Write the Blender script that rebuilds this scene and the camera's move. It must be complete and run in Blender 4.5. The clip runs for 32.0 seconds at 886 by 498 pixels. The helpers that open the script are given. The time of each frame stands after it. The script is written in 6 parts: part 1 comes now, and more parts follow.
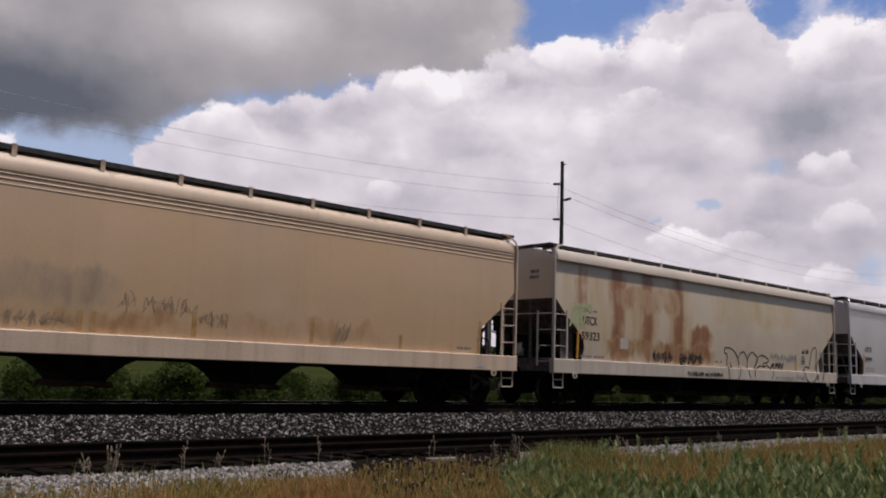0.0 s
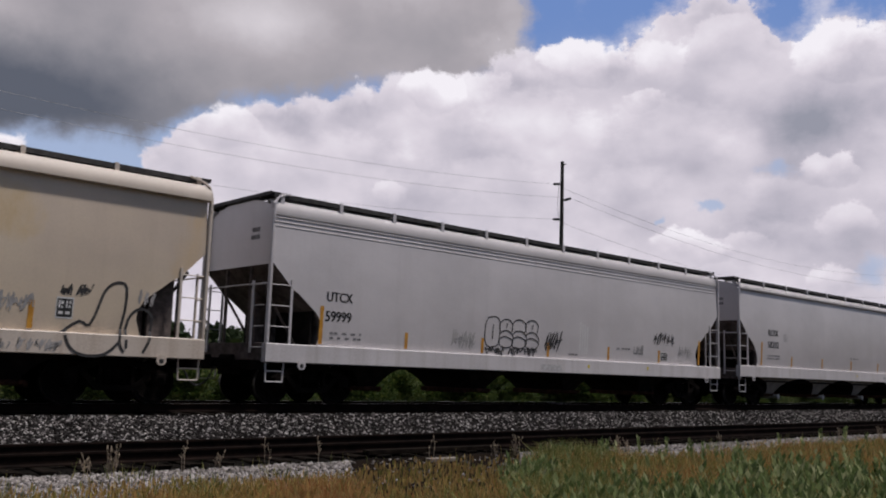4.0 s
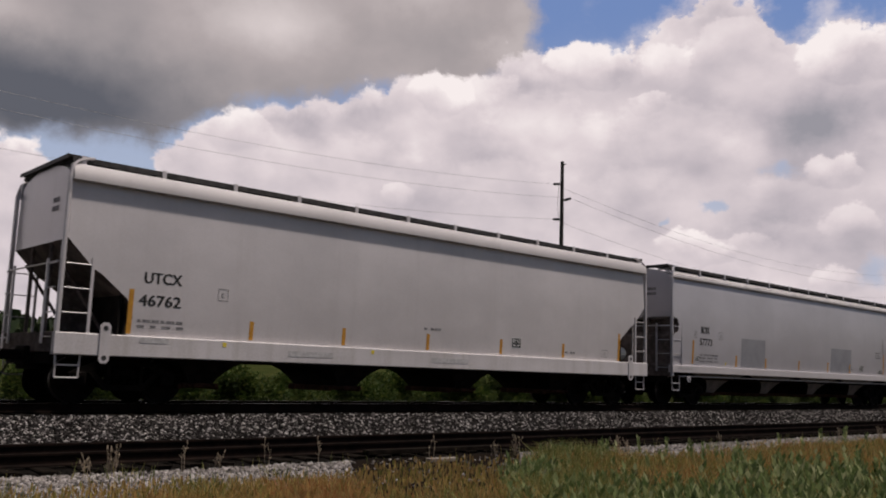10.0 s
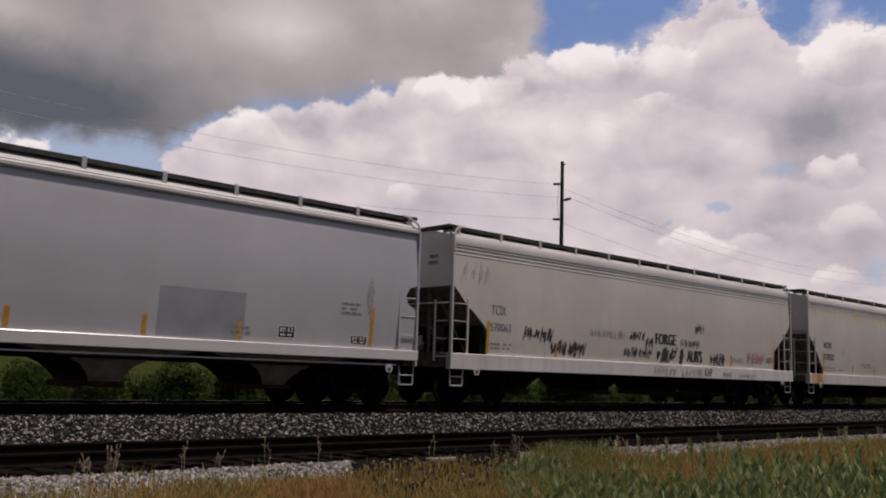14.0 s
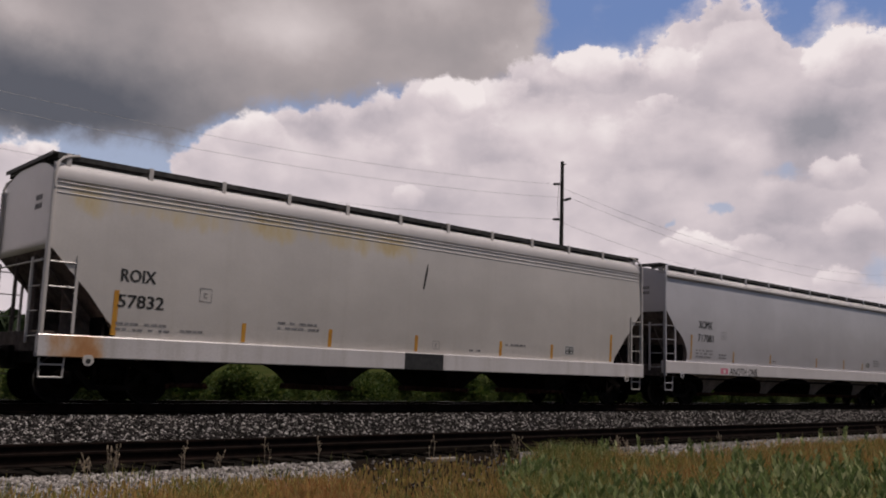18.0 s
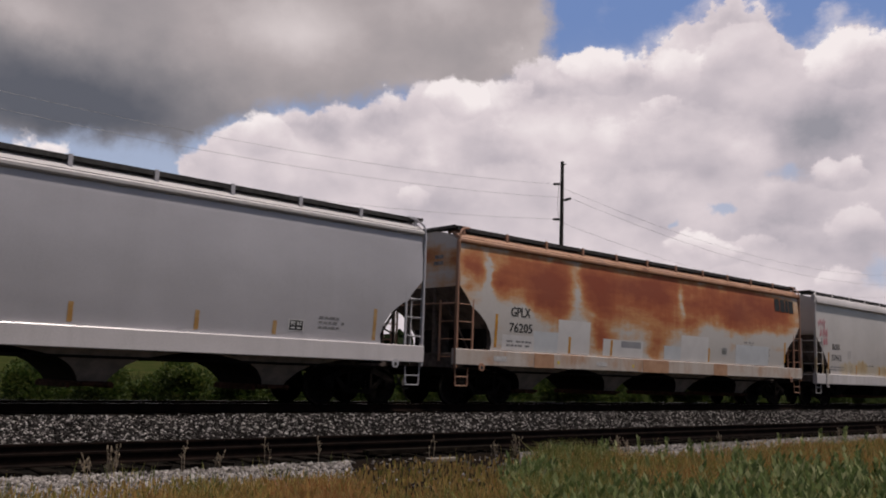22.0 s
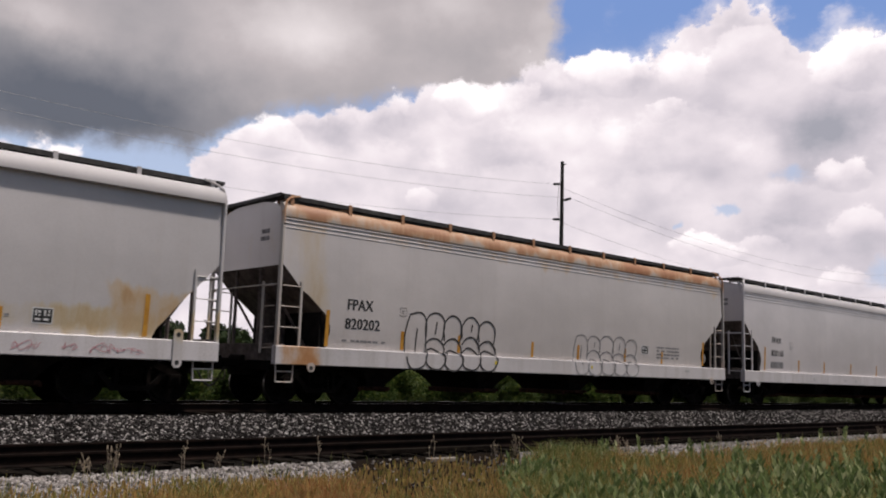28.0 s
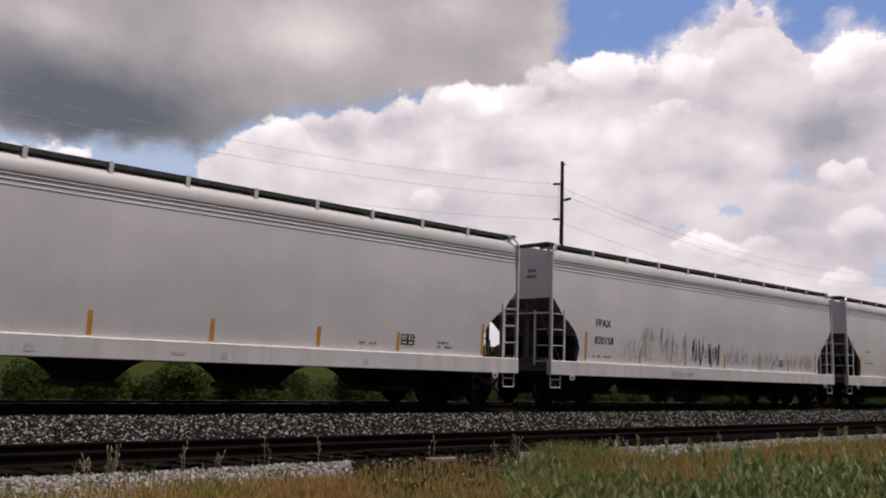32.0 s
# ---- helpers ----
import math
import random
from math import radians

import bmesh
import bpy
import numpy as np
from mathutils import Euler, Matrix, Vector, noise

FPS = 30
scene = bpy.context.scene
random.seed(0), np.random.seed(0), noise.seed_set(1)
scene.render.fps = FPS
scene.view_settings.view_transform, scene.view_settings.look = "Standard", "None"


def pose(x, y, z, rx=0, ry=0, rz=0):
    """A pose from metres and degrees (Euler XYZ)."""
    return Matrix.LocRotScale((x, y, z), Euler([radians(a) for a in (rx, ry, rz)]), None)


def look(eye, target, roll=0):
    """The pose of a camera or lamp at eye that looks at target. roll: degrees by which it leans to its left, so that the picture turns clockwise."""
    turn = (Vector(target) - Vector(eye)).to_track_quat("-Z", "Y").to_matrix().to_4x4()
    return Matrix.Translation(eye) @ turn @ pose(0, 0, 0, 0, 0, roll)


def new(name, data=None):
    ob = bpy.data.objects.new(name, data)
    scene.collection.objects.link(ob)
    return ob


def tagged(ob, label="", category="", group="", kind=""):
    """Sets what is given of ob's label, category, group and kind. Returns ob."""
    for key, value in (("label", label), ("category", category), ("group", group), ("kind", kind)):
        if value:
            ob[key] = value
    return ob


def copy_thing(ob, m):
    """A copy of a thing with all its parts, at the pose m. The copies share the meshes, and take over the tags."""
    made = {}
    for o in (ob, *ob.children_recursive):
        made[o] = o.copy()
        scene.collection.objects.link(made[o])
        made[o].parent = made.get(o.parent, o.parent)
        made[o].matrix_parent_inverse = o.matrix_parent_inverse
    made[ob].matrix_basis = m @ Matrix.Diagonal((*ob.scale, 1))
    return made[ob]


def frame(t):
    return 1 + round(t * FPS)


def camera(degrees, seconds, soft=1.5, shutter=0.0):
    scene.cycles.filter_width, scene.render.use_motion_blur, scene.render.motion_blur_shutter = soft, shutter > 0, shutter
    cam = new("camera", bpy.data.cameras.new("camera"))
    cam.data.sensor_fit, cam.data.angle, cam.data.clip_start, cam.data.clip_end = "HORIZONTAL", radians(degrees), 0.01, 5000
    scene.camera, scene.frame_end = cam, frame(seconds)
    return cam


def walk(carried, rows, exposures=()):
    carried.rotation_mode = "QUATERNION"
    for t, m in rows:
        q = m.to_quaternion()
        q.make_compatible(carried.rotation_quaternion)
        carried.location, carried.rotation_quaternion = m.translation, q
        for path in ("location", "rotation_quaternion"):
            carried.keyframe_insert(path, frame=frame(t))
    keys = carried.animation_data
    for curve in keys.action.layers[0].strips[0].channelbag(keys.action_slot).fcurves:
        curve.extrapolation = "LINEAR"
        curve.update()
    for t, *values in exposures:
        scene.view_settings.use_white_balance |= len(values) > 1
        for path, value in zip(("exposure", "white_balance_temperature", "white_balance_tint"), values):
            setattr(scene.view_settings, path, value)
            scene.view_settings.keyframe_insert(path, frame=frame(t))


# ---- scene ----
# ---------------------------------------------------------------- camera
cam = camera(52.93, 32.0, soft=1.9, shutter=0.1)
EYE = Vector((0.0, 0.0, 0.784))
YAW, PITCH = radians(42.011), radians(7.994)
AIM = Vector((math.sin(YAW) * math.cos(PITCH), math.cos(YAW) * math.cos(PITCH), math.sin(PITCH)))
STAND = look(EYE, EYE + AIM * 10, 1.833)
walk(cam, [(0, STAND), (32, STAND)], exposures=[(0, 0.02, 6450, 15), (3, 0.0, 6250, 15), (6, 0.0, 6600, 15), (10, -0.02, 6850, 16), (17, -0.12, 6850, 17), (20, -0.12, 6850, 17), (22, -0.06, 6800, 16), (23, 0.2, 6800, 16), (25, 0.26, 6650, 13), (28, 0.3, 6650, 14), (31, 0.31, 6650, 14), (32, 0.2, 6750, 15)])

# ---------------------------------------------------------------- world and sun
SUN_EL, SUN_AZ = radians(69), radians(142)      # azimuth clockwise from +y
world = bpy.data.worlds.new("sky")
scene.world = world
world.use_nodes = True
wn = world.node_tree
wbg = wn.nodes["Background"]
sky = wn.nodes.new("ShaderNodeTexSky")
sky.sky_type, sky.sun_disc = "NISHITA", False
sky.sun_elevation, sky.sun_rotation = SUN_EL, SUN_AZ
sky.dust_density = 2.0
wn.links.new(sky.outputs[0], wbg.inputs[0])
wbg.inputs[1].default_value = 0.046
sun = new("sun", bpy.data.lights.new("sun", "SUN"))
sun.data.energy, sun.data.angle, sun.data.color = 2.9, radians(4), (1.0, 0.95, 0.88)
SUN_DIR = Vector((math.sin(SUN_AZ) * math.cos(SUN_EL), math.cos(SUN_AZ) * math.cos(SUN_EL), math.sin(SUN_EL)))
sun.matrix_basis = look(SUN_DIR * 100, (0, 0, 0))

# ---------------------------------------------------------------- the plan, in metres
TRACK_Y = 18.5          # centre of the main track, rail tops at z = 0
SIDING_Y, SIDING_Z = 13.83, -0.48
GAUGE = 1.505           # between rail centres


def travelled(t):
    """How far the train has come along the track, to the left, at t seconds."""
    q = t - 16.0
    return 7.477 * q + 0.00618 * q * q - 6.65e-5 * q ** 3


def ground_z(x, y):
    """Height of the ground sheet."""
    prof = ((-400, -0.9), (0, -0.85), (6, -0.86), (9.3, -0.9), (10.2, -0.87), (11.4, -0.80), (12.35, -0.74), (12.75, -0.70), (14.9, -0.68),
            (15.5, -0.60), (16.6, -0.32), (17.2, -0.23), (19.8, -0.23), (20.5, -0.4), (22.0, -1.1), (24.0, -1.25), (40, -1.0), (90, 0.2),
            (200, 2.0), (420, 4.0), (900, 6.0), (4800, 8.0))
    for (a, za), (b, zb) in zip(prof, prof[1:]):
        if y <= b:
            k = min(max((y - a) / (b - a), 0.0), 1.0)
            z = za + (zb - za) * k
            break
    else:
        z = prof[-1][1]
    rough = 0.05 if y < 12 else 0.015 if y < 20 else 0.08
    return z + rough * noise.noise(Vector((x * 0.35, y * 0.6, 0.0)))


# ---------------------------------------------------------------- mesh helpers
def mesh_of(name, bm, mats, smooth=None):
    me = bpy.data.meshes.new(name)
    bm.normal_update()
    bm.to_mesh(me)
    bm.free()
    for m in (mats if isinstance(mats, (list, tuple)) else [mats]):
        me.materials.append(m)
    if smooth:
        me.polygons.foreach_set("use_smooth", [True] * len(me.polygons))
        me.set_sharp_from_angle(angle=radians(smooth))
    return me


def part(name, bm, material, parent, label="", smooth=None, at=None):
    """One mesh object under a thing or under a part. bm may be a mesh that is shared."""
    me = bm if isinstance(bm, bpy.types.Mesh) else mesh_of(name, bm, material, smooth)
    ob = new(name, me)
    ob.parent = parent
    if at is not None:
        ob.matrix_basis = at if isinstance(at, Matrix) else Matrix.Translation(at)
    if label:
        ob["label"] = label
    return ob


def thing(name, bm, material, label, category, group="", kind="", smooth=None, at=None):
    me = bm if isinstance(bm, bpy.types.Mesh) else mesh_of(name, bm, material, smooth)
    ob = new(name, me)
    if at is not None:
        ob.matrix_basis = at if isinstance(at, Matrix) else Matrix.Translation(at)
    return tagged(ob, label, category, group, kind)


def empty(name, m, label, category, group="", kind=""):
    ob = new(name)
    ob.matrix_basis = m
    ob.empty_display_size = 0.3
    return tagged(ob, label, category, group, kind)


def box(bm, x0, x1, y0, y1, z0, z1, bevel=0.0):
    vs = [bm.verts.new((x, y, z)) for x in (x0, x1) for y in (y0, y1) for z in (z0, z1)]
    fs = [bm.faces.new([vs[i] for i in q]) for q in ((0, 1, 3, 2), (4, 6, 7, 5), (0, 4, 5, 1), (2, 3, 7, 6), (0, 2, 6, 4), (1, 5, 7, 3))]
    if bevel:
        es = {e for f in fs for e in f.edges}
        bmesh.ops.bevel(bm, geom=list(es), offset=bevel, segments=1, affect="EDGES", profile=0.5)
    return bm


def boxes(*rows, bevel=0.0):
    bm = bmesh.new()
    for r in rows:
        box(bm, *r, bevel=bevel)
    return bm


def rod(bm, a, b, r, n=6, r2=None, caps=True):
    a, b = Vector(a), Vector(b)
    d = (b - a).normalized()
    s = d.cross(Vector((0, 0, 1)) if abs(d.z) < 0.9 else Vector((1, 0, 0))).normalized()
    u = d.cross(s)
    rings = []
    for c, rr in ((a, r), (b, r if r2 is None else r2)):
        rings.append([bm.verts.new(c + (s * math.cos(k * 2 * math.pi / n) + u * math.sin(k * 2 * math.pi / n)) * rr) for k in range(n)])
    for k in range(n):
        bm.faces.new((rings[0][k], rings[0][(k + 1) % n], rings[1][(k + 1) % n], rings[1][k]))
    if caps:
        bm.faces.new(rings[0][::-1])
        bm.faces.new(rings[1])
    return bm


def rods(r, *pairs, n=6):
    bm = bmesh.new()
    for a, b in pairs:
        rod(bm, a, b, r, n)
    return bm


def pipe(bm, pts, r, n=6):
    """A bent tube through points."""
    pts = [Vector(p) for p in pts]
    rings = []
    for i, p in enumerate(pts):
        d = ((pts[min(i + 1, len(pts) - 1)] - p).normalized() + (p - pts[max(i - 1, 0)]).normalized()).normalized()
        s = d.cross(Vector((0, 1, 0)) if abs(d.y) < 0.9 else Vector((1, 0, 0))).normalized()
        u = d.cross(s)
        rings.append([bm.verts.new(p + (s * math.cos(k * 2 * math.pi / n) + u * math.sin(k * 2 * math.pi / n)) * r) for k in range(n)])
    for a, b in zip(rings, rings[1:]):
        for k in range(n):
            bm.faces.new((a[k], a[(k + 1) % n], b[(k + 1) % n], b[k]))
    bm.faces.new(rings[0][::-1])
    bm.faces.new(rings[-1])
    return bm


def extrude_profile(bm, prof, x0, x1):
    """A closed (y, z) profile drawn out along x."""
    a = [bm.verts.new((x0, y, z)) for y, z in prof]
    b = [bm.verts.new((x1, y, z)) for y, z in prof]
    n = len(prof)
    for i in range(n):
        bm.faces.new((a[i], a[(i + 1) % n], b[(i + 1) % n], b[i]))
    bm.faces.new(a[::-1])
    bm.faces.new(b)
    bmesh.ops.recalc_face_normals(bm, faces=bm.faces)
    return bm


# ---------------------------------------------------------------- materials
class Nodes:
    """A small hand for node trees."""

    def __init__(self, name):
        self.mat = bpy.data.materials.new(name)
        self.mat.use_nodes = True
        self.t = self.mat.node_tree
        self.bsdf = self.t.nodes["Principled BSDF"]
        self.out = self.t.nodes["Material Output"]

    def n(self, kind, **sets):
        nd = self.t.nodes.new("ShaderNode" + kind)
        for k, val in sets.items():
            setattr(nd, k, val)
        return nd

    def link(self, a, b):
        self.t.links.new(a, b)

    def val(self, sock, x):
        if isinstance(x, bpy.types.NodeSocket):
            self.link(x, sock)
        elif isinstance(x, (tuple, list)) and len(x) == 3 and sock.type == "RGBA":
            sock.default_value = (*x, 1)
        else:
            sock.default_value = x

    def math(self, op, a, b=None, c=None, clamp=False):
        nd = self.n("Math", operation=op, use_clamp=clamp)
        for s, x in zip(nd.inputs, (a, b, c)):
            if x is not None:
                self.val(s, x)
        return nd.outputs[0]

    def coords(self, kind="Object"):
        return self.n("TexCoord").outputs[kind]

    def mapped(self, vec, scale=(1, 1, 1), loc=(0, 0, 0)):
        nd = self.n("Mapping")
        self.link(vec, nd.inputs[0])
        nd.inputs["Scale"].default_value = scale
        nd.inputs["Location"].default_value = loc
        return nd.outputs[0]

    def noise(self, vec, scale=5.0, detail=4.0, rough=0.55, distort=0.0, colour=False):
        nd = self.n("TexNoise")
        self.link(vec, nd.inputs["Vector"])
        nd.inputs["Scale"].default_value = scale
        nd.inputs["Detail"].default_value = detail
        nd.inputs["Roughness"].default_value = rough
        nd.inputs["Distortion"].default_value = distort
        return nd.outputs["Color" if colour else "Fac"]

    def ramp(self, fac, *stops):
        nd = self.n("ValToRGB")
        el = nd.color_ramp.elements
        while len(el) < len(stops):
            el.new(0.5)
        for e, (p, c) in zip(el, stops):
            e.position, e.color = p, ((c, c, c, 1) if isinstance(c, (int, float)) else (*c, 1))
        self.link(fac, nd.inputs[0])
        return nd.outputs[0]

    def range(self, x, a, b, lo=0.0, hi=1.0, smooth=True):
        nd = self.n("MapRange", interpolation_type="SMOOTHSTEP" if smooth else "LINEAR")
        self.val(nd.inputs[0], x)
        for s, q in zip(nd.inputs[1:5], (a, b, lo, hi)):
            self.val(s, q)
        return nd.outputs[0]

    def mix(self, fac, a, b, blend="MIX"):
        nd = self.n("Mix", data_type="RGBA", blend_type=blend)
        self.val(nd.inputs[0], fac)
        self.val(nd.inputs[6], a)
        self.val(nd.inputs[7], b)
        return nd.outputs[2]

    def split(self, vec):
        nd = self.n("SeparateXYZ")
        self.link(vec, nd.inputs[0])
        return nd.outputs

    def bump(self, height, strength=0.3, dist=0.02):
        nd = self.n("Bump")
        nd.inputs["Strength"].default_value = strength
        nd.inputs["Distance"].default_value = dist
        self.link(height, nd.inputs["Height"])
        self.link(nd.outputs[0], self.bsdf.inputs["Normal"])

    def done(self, colour, rough=0.6, metal=0.0, spec=None):
        self.val(self.bsdf.inputs["Base Color"], colour)
        self.val(self.bsdf.inputs["Roughness"], rough)
        self.val(self.bsdf.inputs["Metallic"], metal)
        if spec is not None:
            self.bsdf.inputs["Specular IOR Level"].default_value = spec
        return self.mat


def grainy(name, a, b, scale=8.0, rough=0.7, metal=0.0, bump=0.2, dist=0.01, fine=60.0, spec=None):
    """Two tones of a surface, mottled at two scales."""
    m = Nodes(name)
    p = m.coords()
    big = m.noise(p, scale, 5, 0.6)
    small = m.noise(p, fine, 3, 0.6)
    f = m.math("ADD", m.math("MULTIPLY", big, 0.65), m.math("MULTIPLY", small, 0.35))
    c = m.mix(m.range(f, 0.38, 0.62), a, b)
    m.bump(small, bump, dist)
    return m.done(c, rough, metal, spec)


def srgb(r, g, b):
    return tuple((c / 255.0 / 12.92) if c <= 10 else ((c / 255.0 + 0.055) / 1.055) ** 2.4 for c in (r, g, b))


# heads of the cumulus bank: azimuth, elevation, their half widths, brightness, how far down they fade
HEADS = (
        (3.50, 1.28, 0.62, 0.25, 0.10, 0.8), (4.87, 1.50, 0.55, 0.39, 0.18, 0.9), (5.73, 1.52, 0.42, 0.35, 0.12, 0.9), (6.33, 0.88, 0.42, 0.20, 0.10, 0.8), (4.51, 1.21, 0.48, 0.22, 0.12, 0.8),
        (5.42, 1.21, 0.32, 0.18, 0.12, 0.8), (2.89, 1.48, 0.22, 0.15, 0.30, 0.7), (3.18, 1.60, 0.19, 0.15, 0.26, 0.7), (3.43, 1.63, 0.17, 0.13, 0.15, 0.7), (3.69, 1.69, 0.22, 0.13, 0.26, 0.7),
        (4.21, 1.77, 0.21, 0.15, 0.40, 0.7), (4.53, 1.76, 0.22, 0.14, 0.20, 0.7), (4.85, 1.86, 0.19, 0.14, 0.18, 0.7), (5.20, 1.94, 0.31, 0.19, 0.42, 0.7), (5.63, 1.90, 0.23, 0.18, 0.24, 0.7),
        (6.08, 1.99, 0.29, 0.23, 0.20, 0.8), (6.74, 1.90, 0.29, 0.19, 0.46, 0.7), (6.62, 1.27, 0.20, 0.11, 0.40, 0.7), (6.30, 1.19, 0.19, 0.10, 0.14, 0.7), (5.78, 0.81, 0.27, 0.13, 0.42, 0.7),
        (6.13, 0.82, 0.20, 0.12, 0.20, 0.7), (3.96, 1.12, 0.15, 0.09, 0.20, 0.6), (6.74, 0.94, 0.24, 0.16, 0.22, 0.8), (5.56, 1.72, 0.16, 0.10, 0.26, 0.6), (6.63, 0.61, 0.21, 0.10, 0.30, 0.6),
        (1.69, 1.24, 0.37, 0.05, 0.30, 0.6),
)


def cloud_sky():
    """Emitting cloud sheet: blue sky, a lit cumulus bank and a darker cloud base over it. uv = azimuth and elevation in tens of degrees."""
    m = Nodes("cloud_sky")
    uv = m.coords("UV")
    A, E, _ = m.split(uv)
    st = m.mapped(uv, (1.0, 1.35, 1.0))
    big = m.math("SUBTRACT", m.noise(st, 1.15, 3, 0.5), 0.5)
    mid = m.math("SUBTRACT", m.noise(st, 3.6, 7, 0.62), 0.5)
    soft = m.math("SUBTRACT", m.noise(m.mapped(st, (1, 1, 1), (2.0, 6.0, 0)), 2.6, 2, 0.45), 0.5)
    fine = m.math("SUBTRACT", m.noise(m.mapped(uv, (1, 1.2, 1), (3.1, 1.7, 0)), 9.0, 6, 0.6), 0.5)

    def puffs(scale, off):
        """Rounded billows: smooth cells on wavy coordinates."""
        wob = m.n("VectorMath", operation="MULTIPLY_ADD")
        m.link(m.noise(st, scale * 0.6, 3, 0.5, colour=True), wob.inputs[0])
        wob.inputs[1].default_value = (0.5 / scale * 2, 0.5 / scale * 2, 0)
        m.link(m.mapped(st, (1, 1, 1), off), wob.inputs[2])
        vo = m.n("TexVoronoi", feature="SMOOTH_F1")
        m.link(wob.outputs[0], vo.inputs["Vector"])
        vo.inputs["Scale"].default_value = scale
        vo.inputs["Smoothness"].default_value = 0.7
        return m.math("SUBTRACT", 0.45, vo.outputs["Distance"])

    puff = m.math("ADD", m.math("MULTIPLY", puffs(2.6, (0.3, 0.8, 0)), 0.7), m.math("MULTIPLY", puffs(5.0, (1.3, 2.8, 0)), 0.22))
    warp = m.math("ADD", m.math("ADD", m.math("MULTIPLY", mid, 0.22), m.math("MULTIPLY", fine, 0.15)), m.math("MULTIPLY", puff, 0.34))

    # wavy coordinates break up every outline
    wide = m.n("SeparateColor")
    m.link(m.noise(m.mapped(uv, (1, 1, 1), (5.0, 2.0, 0)), 2.8, 5, 0.62, colour=True), wide.inputs[0])
    A = m.math("ADD", A, m.math("MULTIPLY", m.math("SUBTRACT", wide.outputs[0], 0.5), 0.42))
    E = m.math("ADD", E, m.math("MULTIPLY", m.math("SUBTRACT", wide.outputs[1], 0.5), 0.26))

    def curve(pts):
        nd = m.n("FloatCurve")
        c = nd.mapping.curves[0]
        while len(c.points) < len(pts):
            c.points.new(0.5, 0.5)
        for p, (a, e) in zip(c.points, pts):
            p.location = ((a - 1.0) / 6.5, e / 3.0)
            p.handle_type = "VECTOR"
        nd.mapping.use_clip = False
        nd.mapping.update()
        m.link(m.math("DIVIDE", m.math("SUBTRACT", A, 1.0), 6.5), nd.inputs[1])
        return m.math("MULTIPLY", nd.outputs[0], 3.0)

    def spot(a, e, ra, re):
        da = m.math("DIVIDE", m.math("SUBTRACT", A, a), ra)
        de = m.math("DIVIDE", m.math("SUBTRACT", E, e), re)
        d = m.math("ADD", m.math("MULTIPLY", da, da), m.math("MULTIPLY", de, de))
        return m.math("POWER", 2.718, m.math("MULTIPLY", d, -1.0))

    def total(*xs):
        s = xs[0]
        for x in xs[1:]:
            s = m.math("ADD", s, x)
        return s

    top = curve([(1.0, 1.31), (1.75, 1.30), (2.0, 1.10), (2.35, 1.12), (2.5, 1.36), (2.8, 1.62), (3.15, 1.73), (3.66, 1.82), (4.15, 1.93), (4.34, 1.86),
                 (4.71, 2.0), (5.1, 2.14), (5.38, 2.05), (5.67, 2.14), (6.0, 2.42), (6.2, 2.3), (6.45, 1.99), (6.72, 2.12), (7.5, 2.05)])
    depth = m.math("SUBTRACT", top, E)
    cum = m.range(m.math("ADD", depth, warp), -0.012, 0.05)
    wisp = m.math("MULTIPLY", m.range(m.math("ADD", depth, m.math("MULTIPLY", warp, 2.2)), -0.16, 0.12), 0.55)
    cum = m.math("MAXIMUM", cum, m.math("MULTIPLY", wisp, m.range(A, 4.9, 5.6)))
    holes = total(spot(6.34, 1.29, 0.17, 0.07), spot(5.99, 1.07, 0.08, 0.045), spot(6.81, 0.67, 0.13, 0.15), spot(5.63, 0.96, 0.08, 0.03), spot(3.04, 1.67, 0.09, 0.05))
    cum = m.math("MULTIPLY", cum, m.range(m.math("ADD", holes, m.math("MULTIPLY", m.math("ADD", mid, puff), 0.7)), 0.35, 0.95, 1.0, 0.2))
    base = curve([(1.0, 1.27), (1.9, 1.30), (2.43, 1.28), (2.66, 1.48), (3.0, 1.58), (3.55, 1.70), (4.07, 1.80), (4.4, 1.80), (4.68, 1.85), (4.9, 1.9), (7.5, 1.9)])
    under = m.math("MINIMUM", m.math("SUBTRACT", E, base), m.math("MULTIPLY", m.math("SUBTRACT", 4.86, A), 0.9))
    over = m.range(m.math("ADD", under, m.math("MULTIPLY", warp, 0.38)), -0.05, 0.10)

    blue = m.mix(m.range(E, 1.0, 2.3), srgb(166, 183, 208), srgb(110, 140, 192))
    # light and shade inside the cumulus bank: soft body tones, then single heads, each with a bright upper rim that fades downwards
    hollow = total(m.math("MULTIPLY", spot(6.50, 1.52, 0.30, 0.20), -0.62), m.math("MULTIPLY", spot(4.79, 1.72, 0.26, 0.12), -0.12), m.math("MULTIPLY", spot(5.85, 1.45, 0.34, 0.26), -0.16),
                   m.math("MULTIPLY", spot(4.37, 0.98, 0.44, 0.16), -0.16), m.math("MULTIPLY", spot(3.49, 1.55, 0.33, 0.12), -0.14), m.math("MULTIPLY", spot(6.25, 0.86, 0.30, 0.10), -0.22), m.math("MULTIPLY", spot(3.2, 1.3, 0.5, 0.14), -0.10))
    lit = total(m.math("MULTIPLY", m.range(m.math("ADD", depth, warp), 0.0, 0.16, 1.0, 0.0), 0.22), m.math("MULTIPLY", big, 0.7), m.math("MULTIPLY", soft, 0.6), m.math("MULTIPLY", mid, 0.5), m.math("MULTIPLY", puff, 0.6), hollow, 0.33)
    ragged = m.math("ADD", m.math("MULTIPLY", mid, 1.5), m.math("ADD", m.math("MULTIPLY", fine, 0.5), m.math("MULTIPLY", puff, 1.0)))
